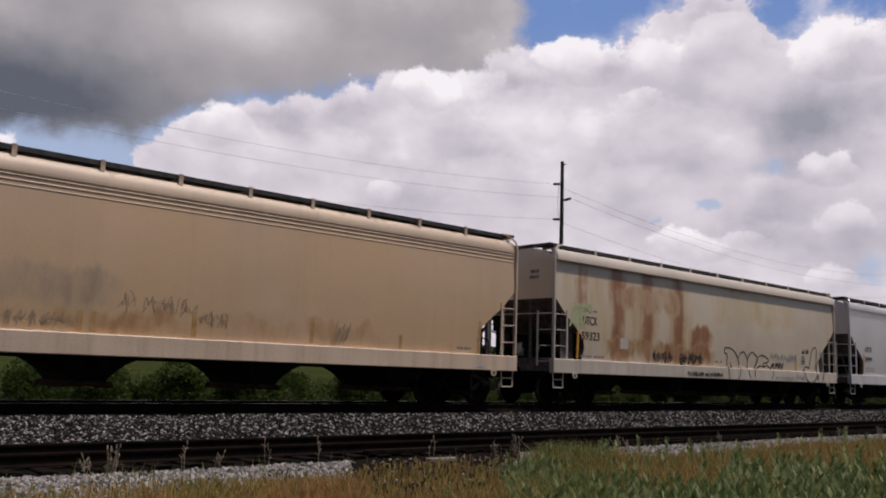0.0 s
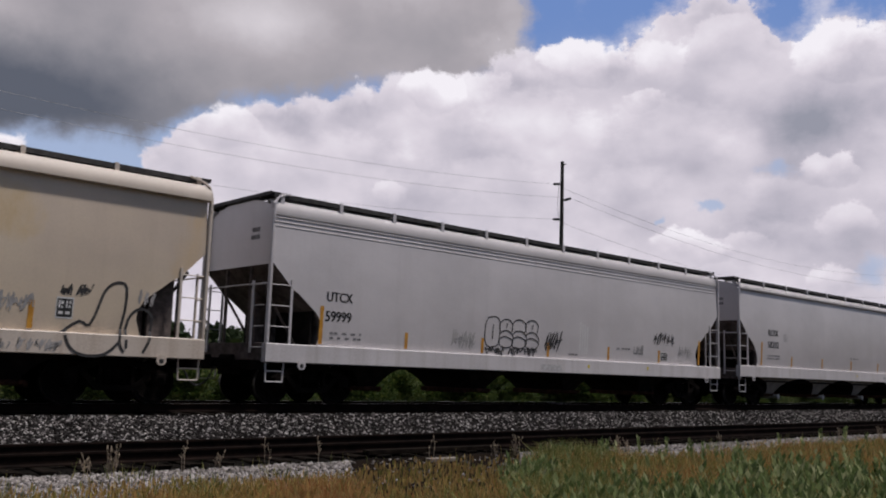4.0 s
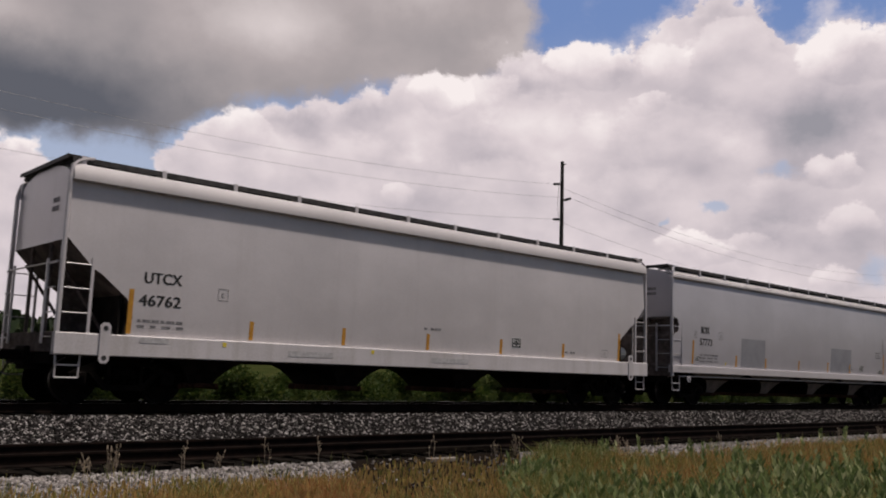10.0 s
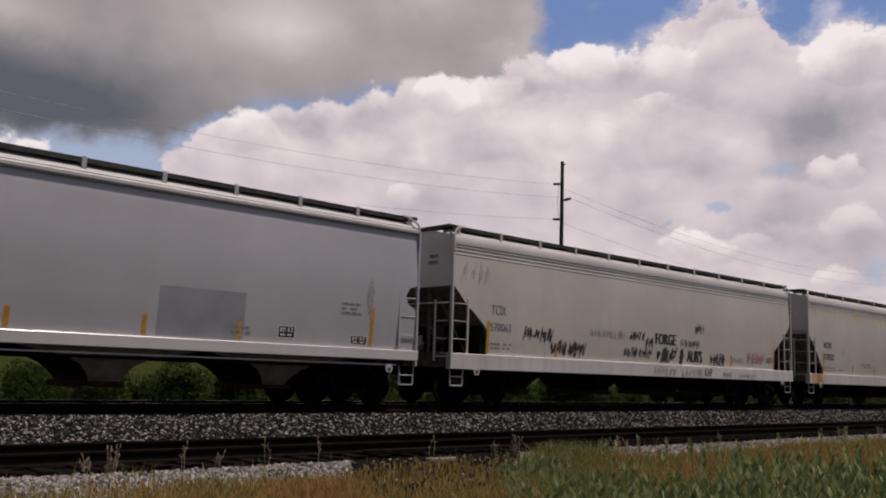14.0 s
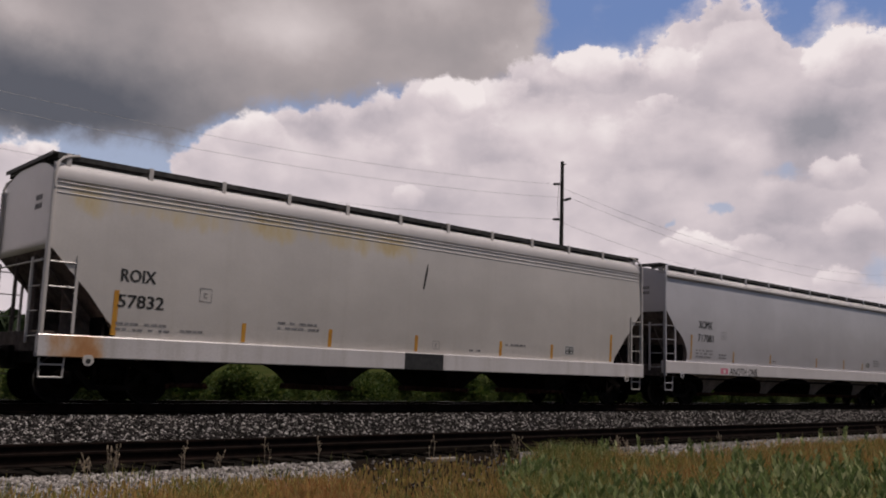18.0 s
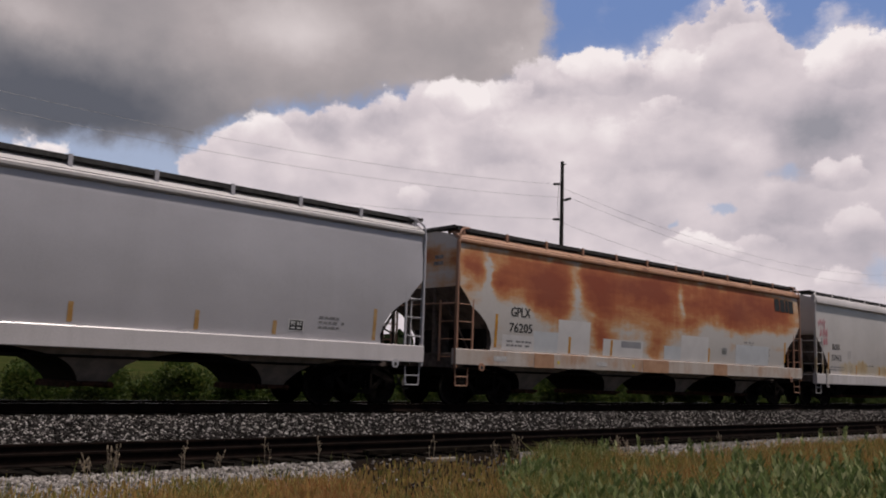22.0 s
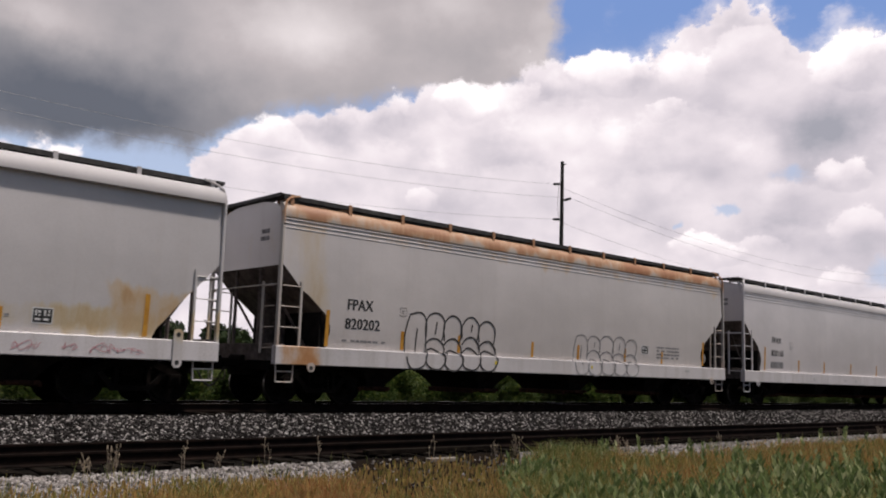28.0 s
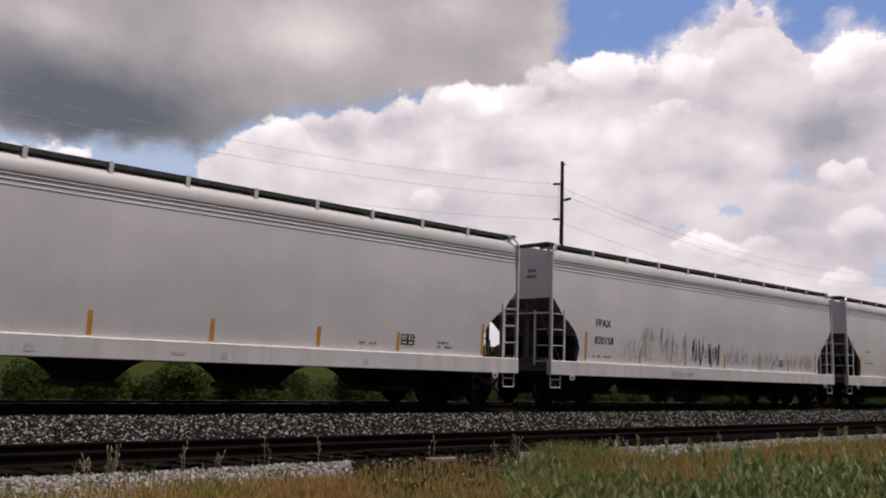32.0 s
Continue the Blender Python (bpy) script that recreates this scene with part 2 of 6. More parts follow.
    for a, e, ra, re, gain, fade in HEADS:
        da = m.math("DIVIDE", m.math("SUBTRACT", A, a), ra)
        de = m.math("DIVIDE", m.math("SUBTRACT", E, e), re)
        d = m.math("SQRT", m.math("ADD", m.math("MULTIPLY", da, da), m.math("MULTIPLY", de, de)))
        body = m.range(m.math("SUBTRACT", m.math("SUBTRACT", 1.0, d), m.math("MULTIPLY", ragged, -0.75)), -0.05, 0.45 if gain < 0.19 else 0.2)
        glow = m.range(m.math("ADD", de, m.math("MULTIPLY", soft, 0.8)), -fade, 0.75, -0.25, 1.0)
        lit = m.math("ADD", lit, m.math("MULTIPLY", m.math("MULTIPLY", body, glow), gain * 1.25))
    white = m.ramp(m.range(lit, -0.4, 1.0, 0.0, 1.0, False), (0.0, srgb(150, 152, 162)), (0.3, srgb(188, 184, 192)), (0.58, srgb(217, 211, 216)), (0.9, srgb(243, 240, 241)))
    # soft puffs
    shade = total(m.math("MULTIPLY", spot(1.75, 1.5, 1.0, 0.3), -0.62), m.math("MULTIPLY", spot(1.2, 1.75, 0.5, 0.3), -0.2), m.math("MULTIPLY", spot(4.3, 2.1, 0.5, 0.2), -0.05), m.math("MULTIPLY", spot(4.75, 2.1, 0.25, 0.3), 0.25),
                  m.math("MULTIPLY", spot(3.0, 2.15, 0.5, 0.2), 0.25), m.math("MULTIPLY", spot(4.0, 2.35, 0.6, 0.12), 0.12), m.math("MULTIPLY", spot(1.5, 2.0, 0.25, 0.12), 0.16),
                  m.math("MULTIPLY", mid, 0.14), m.math("MULTIPLY", big, 0.5), 0.60)
    grey = m.ramp(shade, (0.0, srgb(93, 98, 108)), (0.35, srgb(133, 133, 138)), (0.65, srgb(172, 167, 169)), (1.0, srgb(216, 211, 212)))
    col = m.mix(over, blue, grey)
    col = m.mix(cum, col, white)
    em = m.n("Emission")
    m.link(col, em.inputs[0])
    em.inputs[1].default_value = 1.0
    m.link(em.outputs[0], m.out.inputs[0])
    m.t.nodes.remove(m.bsdf)
    return m.mat


def build_sky():
    """A far cloud sheet, vaulted along the track, that drifts along it."""
    a, b = 1000.0, 620.0
    xs = np.linspace(-1500, 4300, 120)
    ph = np.radians(np.linspace(-3, 66, 70))
    X, P = np.meshgrid(xs, ph)
    Y, Z = a * np.cos(P), b * np.sin(P)
    vs = np.stack([X.ravel(), Y.ravel(), Z.ravel()], 1)
    nx = len(xs)
    fs = [(j * nx + i, j * nx + i + 1, (j + 1) * nx + i + 1, (j + 1) * nx + i) for j in range(len(ph) - 1) for i in range(nx - 1)]
    me = bpy.data.meshes.new("backdrop")
    me.from_pydata(vs.tolist(), [], fs)
    az = np.degrees(np.arctan2(vs[:, 0], vs[:, 1])) / 10
    el = np.degrees(np.arctan2(vs[:, 2] - EYE.z, np.hypot(vs[:, 0], vs[:, 1]))) / 10
    idx = np.empty(len(me.loops), dtype=np.int32)
    me.loops.foreach_get("vertex_index", idx)
    uvl = me.uv_layers.new(name="angles")
    uvl.data.foreach_set("uv", np.stack([az[idx], el[idx]], 1).ravel())
    me.materials.append(cloud_sky())
    me.polygons.foreach_set("use_smooth", [True] * len(me.polygons))
    ob = new("backdrop", me)
    return tagged(ob, "bright cumulus clouds and a grey cloud base under blue sky", "sky", kind="structure")


backdrop = build_sky()


# ---------------------------------------------------------------- ground
def ground_material():
    m = Nodes("ground")
    p = m.coords()
    x, y, z = m.split(p)
    n1, n2, n3 = m.noise(p, 0.25, 4), m.noise(p, 3.0, 5), m.noise(p, 26.0, 4)
    y2 = m.math("ADD", y, m.math("MULTIPLY", m.math("SUBTRACT", n2, 0.5), 1.2))
    soil = m.mix(n2, (0.05, 0.042, 0.025), (0.11, 0.085, 0.045))
    # near black between the stones: shade of the gaps put into the colour
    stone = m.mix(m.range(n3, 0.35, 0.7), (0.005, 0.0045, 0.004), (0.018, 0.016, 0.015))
    field = m.mix(m.range(n1, 0.35, 0.65), (0.022, 0.036, 0.010), (0.055, 0.052, 0.02))
    field = m.mix(m.range(n3, 0.3, 0.7, 0.0, 0.35), field, (0.04, 0.06, 0.016))
    # bed under the train and round the siding rails, its shade painted in
    shaded_bed = m.mix(m.range(n3, 0.35, 0.7), (0.005, 0.0045, 0.004), (0.018, 0.016, 0.014))
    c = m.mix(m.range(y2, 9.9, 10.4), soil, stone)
    along_y = m.math("SUBTRACT", y2, 9.6)
    left, right = m.math("SUBTRACT", x, m.math("MULTIPLY", along_y, 0.69)), m.math("SUBTRACT", x, m.math("MULTIPLY", along_y, 1.07))
    hole = m.math("MULTIPLY", m.math("MULTIPLY", m.range(left, 7.1, 7.5), m.range(right, 10.7, 10.2)), m.math("MULTIPLY", m.range(y, 13.2, 12.9), m.range(y, 8.4, 8.9)))
    c = m.mix(hole, c, (0.016, 0.012, 0.009))
    c = m.mix(m.math("MULTIPLY", m.range(y, 12.35, 12.6), m.range(y, 15.2, 14.8)), c, shaded_bed)
    c = m.mix(m.math("MULTIPLY", m.range(y, 17.1, 17.5), m.range(y, 20.0, 19.6)), c, shaded_bed)
    c = m.mix(m.range(y2, 20.8, 21.8), c, field)
    m.bump(n3, 0.6, 0.04)
    return m.done(c, 1.0, spec=0.0)


def build_ground():
    ys = sorted(set([-400, -120, -40, -15, -5, 0, 3] + [5 + 0.5 * i for i in range(13)] + [11 + 0.3 * i for i in range(41)] + [24, 26, 29, 33, 38, 45, 55, 70, 90, 130, 200, 300, 420, 650, 900, 1600, 3000, 4800]))
    xs = sorted(set([-4500, -2000, -800, -300, -120, -60, -30, -15] + [-8 + 1.0 * i for i in range(70)] + [64, 68, 73, 80, 90, 105, 125, 150, 200, 280, 400, 600, 900, 1400, 2200, 3400, 4600]))
    vs = [(x, y, ground_z(x, y)) for y in ys for x in xs]
    n = len(xs)
    fs = [(j * n + i, j * n + i + 1, (j + 1) * n + i + 1, (j + 1) * n + i) for j in range(len(ys) - 1) for i in range(n - 1)]
    me = bpy.data.meshes.new("ground")
    me.from_pydata(vs, [], fs)
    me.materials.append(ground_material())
    me.polygons.foreach_set("use_smooth", [True] * len(me.polygons))
    tagged(new("ground", me), "flat grassy land with stone ballast under two tracks", "ground", kind="structure")


build_ground()

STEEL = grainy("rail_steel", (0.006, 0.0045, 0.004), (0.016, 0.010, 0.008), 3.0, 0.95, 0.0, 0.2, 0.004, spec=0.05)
RAILHEAD = grainy("rail_head", (0.20, 0.19, 0.18), (0.34, 0.32, 0.30), 2.0, 0.32, 0.9, 0.05, 0.002)
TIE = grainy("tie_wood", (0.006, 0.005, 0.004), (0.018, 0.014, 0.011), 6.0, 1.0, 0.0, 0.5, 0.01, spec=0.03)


def railway_track(y, z, label, used):
    track = empty("railway_track", Matrix.Translation((0, y, z)), label, "railway track")
    prof = [(-0.07, -0.18), (0.07, -0.18), (0.07, -0.168), (0.012, -0.145), (0.010, -0.045), (0.036, -0.036), (0.037, -0.008), (0.028, 0.0),
            (-0.028, 0.0), (-0.037, -0.008), (-0.036, -0.036), (-0.010, -0.045), (-0.012, -0.145), (-0.07, -0.168)]
    bm = extrude_profile(bmesh.new(), prof, -140, 420)
    for f in bm.faces:
        if f.normal.z > 0.9 and f.calc_center_median().z > -0.01:
            f.material_index = 1
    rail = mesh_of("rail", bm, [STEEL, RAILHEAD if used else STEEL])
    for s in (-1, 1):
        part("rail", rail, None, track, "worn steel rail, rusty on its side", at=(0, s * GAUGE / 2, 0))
    rnd = random.Random(int(y * 10))
    kinds = []
    for k in range(3):
        bm = boxes((-0.115, 0.115, -1.3, 1.3, -0.36, -0.185), bevel=0.012)
        for q in bm.verts:
            q.co += Vector((rnd.uniform(-0.008, 0.008), rnd.uniform(-0.03, 0.03), rnd.uniform(-0.006, 0.004)))
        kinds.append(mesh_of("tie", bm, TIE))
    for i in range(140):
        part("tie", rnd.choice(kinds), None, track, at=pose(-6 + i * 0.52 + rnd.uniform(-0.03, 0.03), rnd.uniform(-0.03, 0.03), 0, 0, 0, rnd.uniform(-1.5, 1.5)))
    return track


railway_track(TRACK_Y, 0.0, "main railway track with steel rails on stone ballast", True)
railway_track(SIDING_Y, SIDING_Z, "weedy siding track with rusty rails in pale gravel", False)


def island_material(name, *stops, rough=0.9, fine=30.0, spec=0.25, trans=0.0):
    """Each loose piece of a mesh takes its own tone."""
    m = Nodes(name)
    r = m.n("NewGeometry").outputs["Random Per Island"]
    c = m.ramp(r, *stops)
    n = m.noise(m.coords(), fine, 3)
    c = m.mix(m.range(n, 0.3, 0.7, 0.0, 0.35), c, (0.02, 0.018, 0.015))
    if trans:
        t = m.n("BsdfTranslucent")
        m.link(c, t.inputs[0])
        mx = m.n("MixShader")
        mx.inputs[0].default_value = trans
        m.done(c, rough, 0, spec)
        m.link(m.bsdf.outputs[0], mx.inputs[1])
        m.link(t.outputs[0], mx.inputs[2])
        m.link(mx.outputs[0], m.out.inputs[0])
        return m.mat
    return m.done(c, rough, 0, spec)


def soup(name, verts, faces, mat, label, category):
    me = bpy.data.meshes.new(name)
    nv, nf = len(verts), len(faces)
    k = faces.shape[1]
    me.vertices.add(nv)
    me.vertices.foreach_set("co", verts.astype(np.float32).ravel())
    me.loops.add(nf * k)
    me.loops.foreach_set("vertex_index", faces.astype(np.int32).ravel())
    me.polygons.add(nf)
    me.polygons.foreach_set("loop_start", np.arange(0, nf * k, k, dtype=np.int32))
    me.update(calc_edges=True)
    me.materials.append(mat)
    return tagged(new(name, me), label, category, kind="stuff")


def ground_heights(x, y):
    return np.array([ground_z(a, b) for a, b in zip(x, y)])


def stones(name, rng, x, y, lift, size, mat, label):
    """Broken stones: jittered octahedra, half sunk."""
    n = len(x)
    base = np.array([(1, 0, 0), (-1, 0, 0), (0, 1, 0), (0, -1, 0), (0, 0, 1), (0, 0, -1)], dtype=float)
    v = base[None] * rng.uniform(0.55, 1.25, (n, 6, 1)) + rng.uniform(-0.28, 0.28, (n, 6, 3))
    ang = rng.uniform(0, 6.283, n)
    c, s = np.cos(ang)[:, None], np.sin(ang)[:, None]
    tilt = rng.uniform(-0.7, 0.7, n)
    ct, stt = np.cos(tilt)[:, None], np.sin(tilt)[:, None]
    vx, vy, vz = v[..., 0], v[..., 1], v[..., 2] * 0.75
    vy, vz = vy * ct - vz * stt, vy * stt + vz * ct
    vx, vy = vx * c - vy * s, vx * s + vy * c
    r = (size * rng.uniform(0.6, 1.35, n))[:, None]
    z = ground_heights(x, y) + lift
    v = np.stack([x[:, None] + vx * r, y[:, None] + vy * r, z[:, None] + vz * r], -1)
    f = np.array([(0, 2, 4), (2, 1, 4), (1, 3, 4), (3, 0, 4), (2, 0, 5), (1, 2, 5), (3, 1, 5), (0, 3, 5)])
    faces = (f[None] + 6 * np.arange(n)[:, None, None]).reshape(-1, 3)
    return soup(name, v.reshape(-1, 3), faces, mat, label, "gravel")


def along(rng, n, x0, x1, power=2.0):
    """Places along the track, denser towards x0."""
    return x0 + (x1 - x0) * rng.uniform(0, 1, n) ** power


rng = np.random.default_rng(7)
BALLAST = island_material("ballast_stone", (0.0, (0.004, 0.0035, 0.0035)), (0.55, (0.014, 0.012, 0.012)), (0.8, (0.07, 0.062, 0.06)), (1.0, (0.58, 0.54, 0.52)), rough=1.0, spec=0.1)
LIMESTONE = island_material("limestone", (0.0, (0.06, 0.052, 0.047)), (0.5, (0.23, 0.205, 0.19)), (1.0, (0.52, 0.48, 0.45)), rough=0.92)
n = 72000
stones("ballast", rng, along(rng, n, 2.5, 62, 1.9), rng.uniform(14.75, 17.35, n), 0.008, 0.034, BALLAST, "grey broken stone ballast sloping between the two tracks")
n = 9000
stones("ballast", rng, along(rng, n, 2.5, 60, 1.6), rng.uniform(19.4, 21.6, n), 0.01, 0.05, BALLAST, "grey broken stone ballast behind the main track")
n = 44000
gx, gy = along(rng, n, 1.5, 40, 1.9), 9.9 + 2.5 * rng.uniform(0, 1, n)
keep = ~((gx > 7.3 + 0.69 * (gy - 9.6)) & (gx < 10.4 + 1.07 * (gy - 9.6))) | (rng.uniform(0, 1, n) < 0.02)
stones("gravel", rng, gx[keep], gy[keep], 0.008, 0.036, LIMESTONE, "pale limestone gravel along the siding's edge")


# ---------------------------------------------------------------- plants
def patchy(x, y, s=0.5, o=0.0):
    return np.array([noise.noise(Vector((a * s + o, b * s, o))) for a, b in zip(x, y)])


def blades(rng, x, y, z, height, width, bend):
    """Grass blades: two narrow leaves of a bent strip each. Returns vertices and triangles."""
    n = len(x)
    yaw = rng.uniform(0, 6.283, n)
    face = rng.uniform(0, 6.283, n)
    dx, dy = np.cos(yaw) * bend * height, np.sin(yaw) * bend * height
    wx, wy = np.cos(face) * width, np.sin(face) * width
    b = np.stack([x, y, z], -1)
    w = np.stack([wx, wy, 0 * wx], -1)
    m = b + np.stack([dx * 0.3, dy * 0.3, height * 0.55], -1)
    t = b + np.stack([dx, dy, height], -1)
    v = np.stack([b - w, b + w, m - w * 0.8, m + w * 0.8, t], 1)
    f = np.array([(0, 1, 3), (0, 3, 2), (2, 3, 4)])
    return v.reshape(-1, 3), (f[None] + 5 * np.arange(n)[:, None, None]).reshape(-1, 3)


DRY = island_material("dry_grass", (0.0, (0.36, 0.13, 0.045)), (0.35, (0.50, 0.22, 0.08)), (0.65, (0.50, 0.29, 0.11)), (0.9, (0.58, 0.42, 0.19)), (1.0, (0.26, 0.23, 0.07)), rough=0.75, trans=0.5, fine=4.0)
STRAW = island_material("straw_grass", (0.0, (0.44, 0.25, 0.085)), (0.5, (0.58, 0.40, 0.14)), (0.8, (0.46, 0.36, 0.10)), (1.0, (0.22, 0.24, 0.05)), rough=0.75, trans=0.4, fine=4.0)
GREEN = island_material("green_grass", (0.0, (0.085, 0.12, 0.026)), (0.5, (0.19, 0.21, 0.054)), (0.85, (0.37, 0.33, 0.11)), (1.0, (0.56, 0.45, 0.20)), rough=0.7, trans=0.35, fine=4.0)
BROADLEAF = island_material("broad_leaf", (0.0, (0.09, 0.14, 0.045)), (0.5, (0.19, 0.25, 0.09)), (0.85, (0.36, 0.40, 0.18)), (1.0, (0.55, 0.56, 0.30)), rough=0.55, trans=0.4, fine=6.0)
RANK = island_material("rank_grass", (0.0, (0.03, 0.055, 0.012)), (0.6, (0.075, 0.10, 0.024)), (1.0, (0.16, 0.15, 0.045)), rough=0.8, trans=0.25, fine=4.0)
SHRUB_LEAF = island_material("shrub_leaf", (0.0, (0.03, 0.06, 0.012)), (0.6, (0.065, 0.105, 0.022)), (1.0, (0.14, 0.16, 0.04)), rough=0.65, trans=0.4, fine=2.0)
TREE_LEAF = island_material("tree_leaf", (0.0, (0.025, 0.045, 0.018)), (1.0, (0.06, 0.085, 0.03)), rough=0.8, trans=0.15, fine=0.5)
BARK = grainy("bark", (0.05, 0.038, 0.028), (0.11, 0.085, 0.06), 8.0, 0.9, 0, 0.5, 0.01)


def meadow(rng, n, y0=4.3, y1=11.9):
    """Places in the foreground meadow, spread evenly as one looks across it."""
    y = y0 + (y1 - y0) * rng.uniform(0, 1, n) ** 0.8
    a = np.radians(rng.uniform(10, 72, n))
    return y * np.tan(a), y, np.degrees(a)


def ss(v, a, b):
    k = np.clip((v - a) / (b - a), 0, 1)
    return k * k * (3 - 2 * k)


def build_meadow():
    rng = np.random.default_rng(21)
    x, y, a = meadow(rng, 165000)
    n1, n2 = patchy(x, y, 0.45), patchy(x, y, 0.9, 5.0)
    d = np.hypot(x, y) + 2.5 * n1
    clump = ss(a, 46, 49) * ss(a, 54, 51)
    green = np.clip(0.55 * clump * (1 + n2) + 0.32 * ss(a, 40, 44) + 0.75 * ss(a, 49, 53) * ss(d, 13.5, 11.0) + 0.06 + 0.5 * ss(n2, 0.15, 0.5), 0, 1)
    straw = np.clip(0.9 * ss(a, 36, 30) + 0.5 * ss(a, 40, 43) * ss(a, 49, 46) + 0.3 * ss(a, 50, 56) + 0.7 * n2, 0.05, 1)
    r = rng.uniform(0, 1, len(x))
    edge = 10.2 + 0.45 * n2 + (0.9 + 0.8 * n1) * ss(a, 46, 49) * ss(a, 56, 51) + 0.55 * ss(a, 59, 65) - 2.1 * ss(a, 35.5, 38.5) * ss(a, 48.5, 46) - 0.3 * ss(a, 37, 33)
    ok = y < edge
    kind = np.where(r < green, 2, np.where(rng.uniform(0, 1, len(x)) < straw, 1, 0))
    z = ground_heights(x, y) - 0.02
    for k, name, mat, label, hh in ((0, "dry_grass", DRY, "reddish brown dry grass in the foreground meadow", 0.40), (1, "straw_grass", STRAW, "yellowish straw grass beside pale gravel", 0.34),
                                    (2, "green_grass", GREEN, "green grass in the foreground meadow", 0.42)):
        s = ok & (kind == k)
        m = int(s.sum())
        h = hh * rng.uniform(0.55, 1.25, m) * (1.0 + 0.35 * n1[s] + 0.12 * clump[s]) * (1 - 0.45 * ss(y[s], edge[s] - 0.7, edge[s]))
        soup(name, *blades(rng, x[s], y[s], z[s], h, rng.uniform(0.0042, 0.0095, m), rng.uniform(0.1, 0.95, m)), mat, label, "grass")
    # seed heads: short thick tips on some stalks
    x, y, a = meadow(rng, 26000)
    ok = y < 10.1
    x, y, a = x[ok], y[ok], a[ok]
    n1 = patchy(x, y, 0.45)
    z = ground_heights(x, y) + 0.26 * rng.uniform(0.8, 1.35, len(x)) * (1 + 0.35 * n1)
    soup("grass_heads", *blades(rng, x, y, z, rng.uniform(0.05, 0.10, len(x)), rng.uniform(0.007, 0.013, len(x)), rng.uniform(0, 0.4, len(x))), STRAW, "feathery brown seed heads above the meadow", "grass")
    # shorter growth round the stand, out towards the meadow
    m = 26000
    x, y = rng.uniform(-9, 22, m), rng.uniform(-7, 4.6, m)
    s = np.hypot(x, y) > 1.0
    x, y = x[s], y[s]
    m = len(x)
    soup("near_grass", *blades(rng, x, y, ground_heights(x, y) - 0.02, rng.uniform(0.12, 0.34, m), rng.uniform(0.004, 0.009, m), rng.uniform(0.1, 0.6, m)), GREEN, "short green grass at the meadow's near side", "grass")
    # thin growth on the gravel's edge and along the siding
    m = 7000
    x = along(rng, m, 1.6, 42, 1.6)
    y = 10.2 + 2.1 * rng.uniform(0, 1, m) ** 1.8
    g = patchy(x, y, 1.3, 9.0)
    s = ((g > 0.2) & ((x < 7.3 + 0.69 * (y - 9.6)) | (x > 10.4 + 1.07 * (y - 9.6)))) | ((x > 9.3) & (x < 15.0) & (rng.uniform(0, 1, m) < 0.12))
    x, y = x[s], y[s]
    m = len(x)
    soup("weed_fringe", *blades(rng, x, y, ground_heights(x, y), rng.uniform(0.08, 0.3, m), rng.uniform(0.003, 0.007, m), rng.uniform(0.1, 0.6, m)), GREEN, "thin weeds along the gravel edge", "weeds")
    # rough growth beyond the main track
    m = 46000
    y = 21.4 + 48 * rng.uniform(0, 1, m) ** 1.7
    x = along(rng, m, 2, 110, 1.4) * (0.6 + y / 60)
    soup("trackside_grass", *blades(rng, x, y, ground_heights(x, y), rng.uniform(0.3, 0.85, m), rng.uniform(0.012, 0.03, m), rng.uniform(0.1, 0.5, m)), RANK, "rank green grass beyond the main track", "grass")


def leaf(bm_v, bm_f, base, way, up, length, width):
    """A folded leaf: two triangles either side of a midrib."""
    side = way.cross(up).normalized()
    up2 = side.cross(way).normalized()
    i = len(bm_v)
    mid = base + way * length * 0.45
    bm_v += [base, mid - side * width + up2 * width * 0.35, mid + side * width + up2 * width * 0.35, base + way * length, mid]
    bm_f += [(i, i + 4, i + 1), (i + 4, i + 3, i + 1), (i, i + 2, i + 4), (i + 4, i + 2, i + 3)]


def build_broadleaf():
    rnd = random.Random(4)
    vs, fs = [], []
    count = 0
    while count < 900:
        y = 4.3 + 7.2 * rnd.random()
        a = rnd.uniform(40, 72)
        x = y * math.tan(radians(a))
        p = noise.noise(Vector((x * 0.5, y * 0.6, 3.0)))
        far = math.hypot(x, y) + 3.0 * p
        clump = 46.5 < a < 53 and y < 10.7 and p > 0.1
        if not clump and not (a > 60 and far < 15.6) and not (a > 56 and far < 12.8) and not (a > 49 and far < 11.2) and (a < 48 or rnd.random() > 0.02):
            continue
        count += 1
        base = Vector((x, y, ground_z(x, y)))
        h = rnd.uniform(0.30, 0.60) * (1.1 if a > 58 else 0.85)
        lean = Vector((rnd.uniform(-0.2, 0.2), rnd.uniform(-0.2, 0.2), 1)).normalized()
        n = rnd.randint(12, 20)
        for k in range(n):
            t = (k + 0.5) / n
            ang = k * 2.4 + rnd.random()
            out = Vector((math.cos(ang), math.sin(ang), 0.9 + 1.6 * t)).normalized()
            leaf(vs, fs, base + lean * h * t, out, Vector((0, 0, 1)), rnd.uniform(0.11, 0.21) * (1.2 - 0.5 * t), rnd.uniform(0.018, 0.036))
    soup("broadleaf_weeds", np.array([tuple(q) for q in vs]), np.array(fs), BROADLEAF, "blue-green broadleaf weeds in the foreground meadow", "weeds")


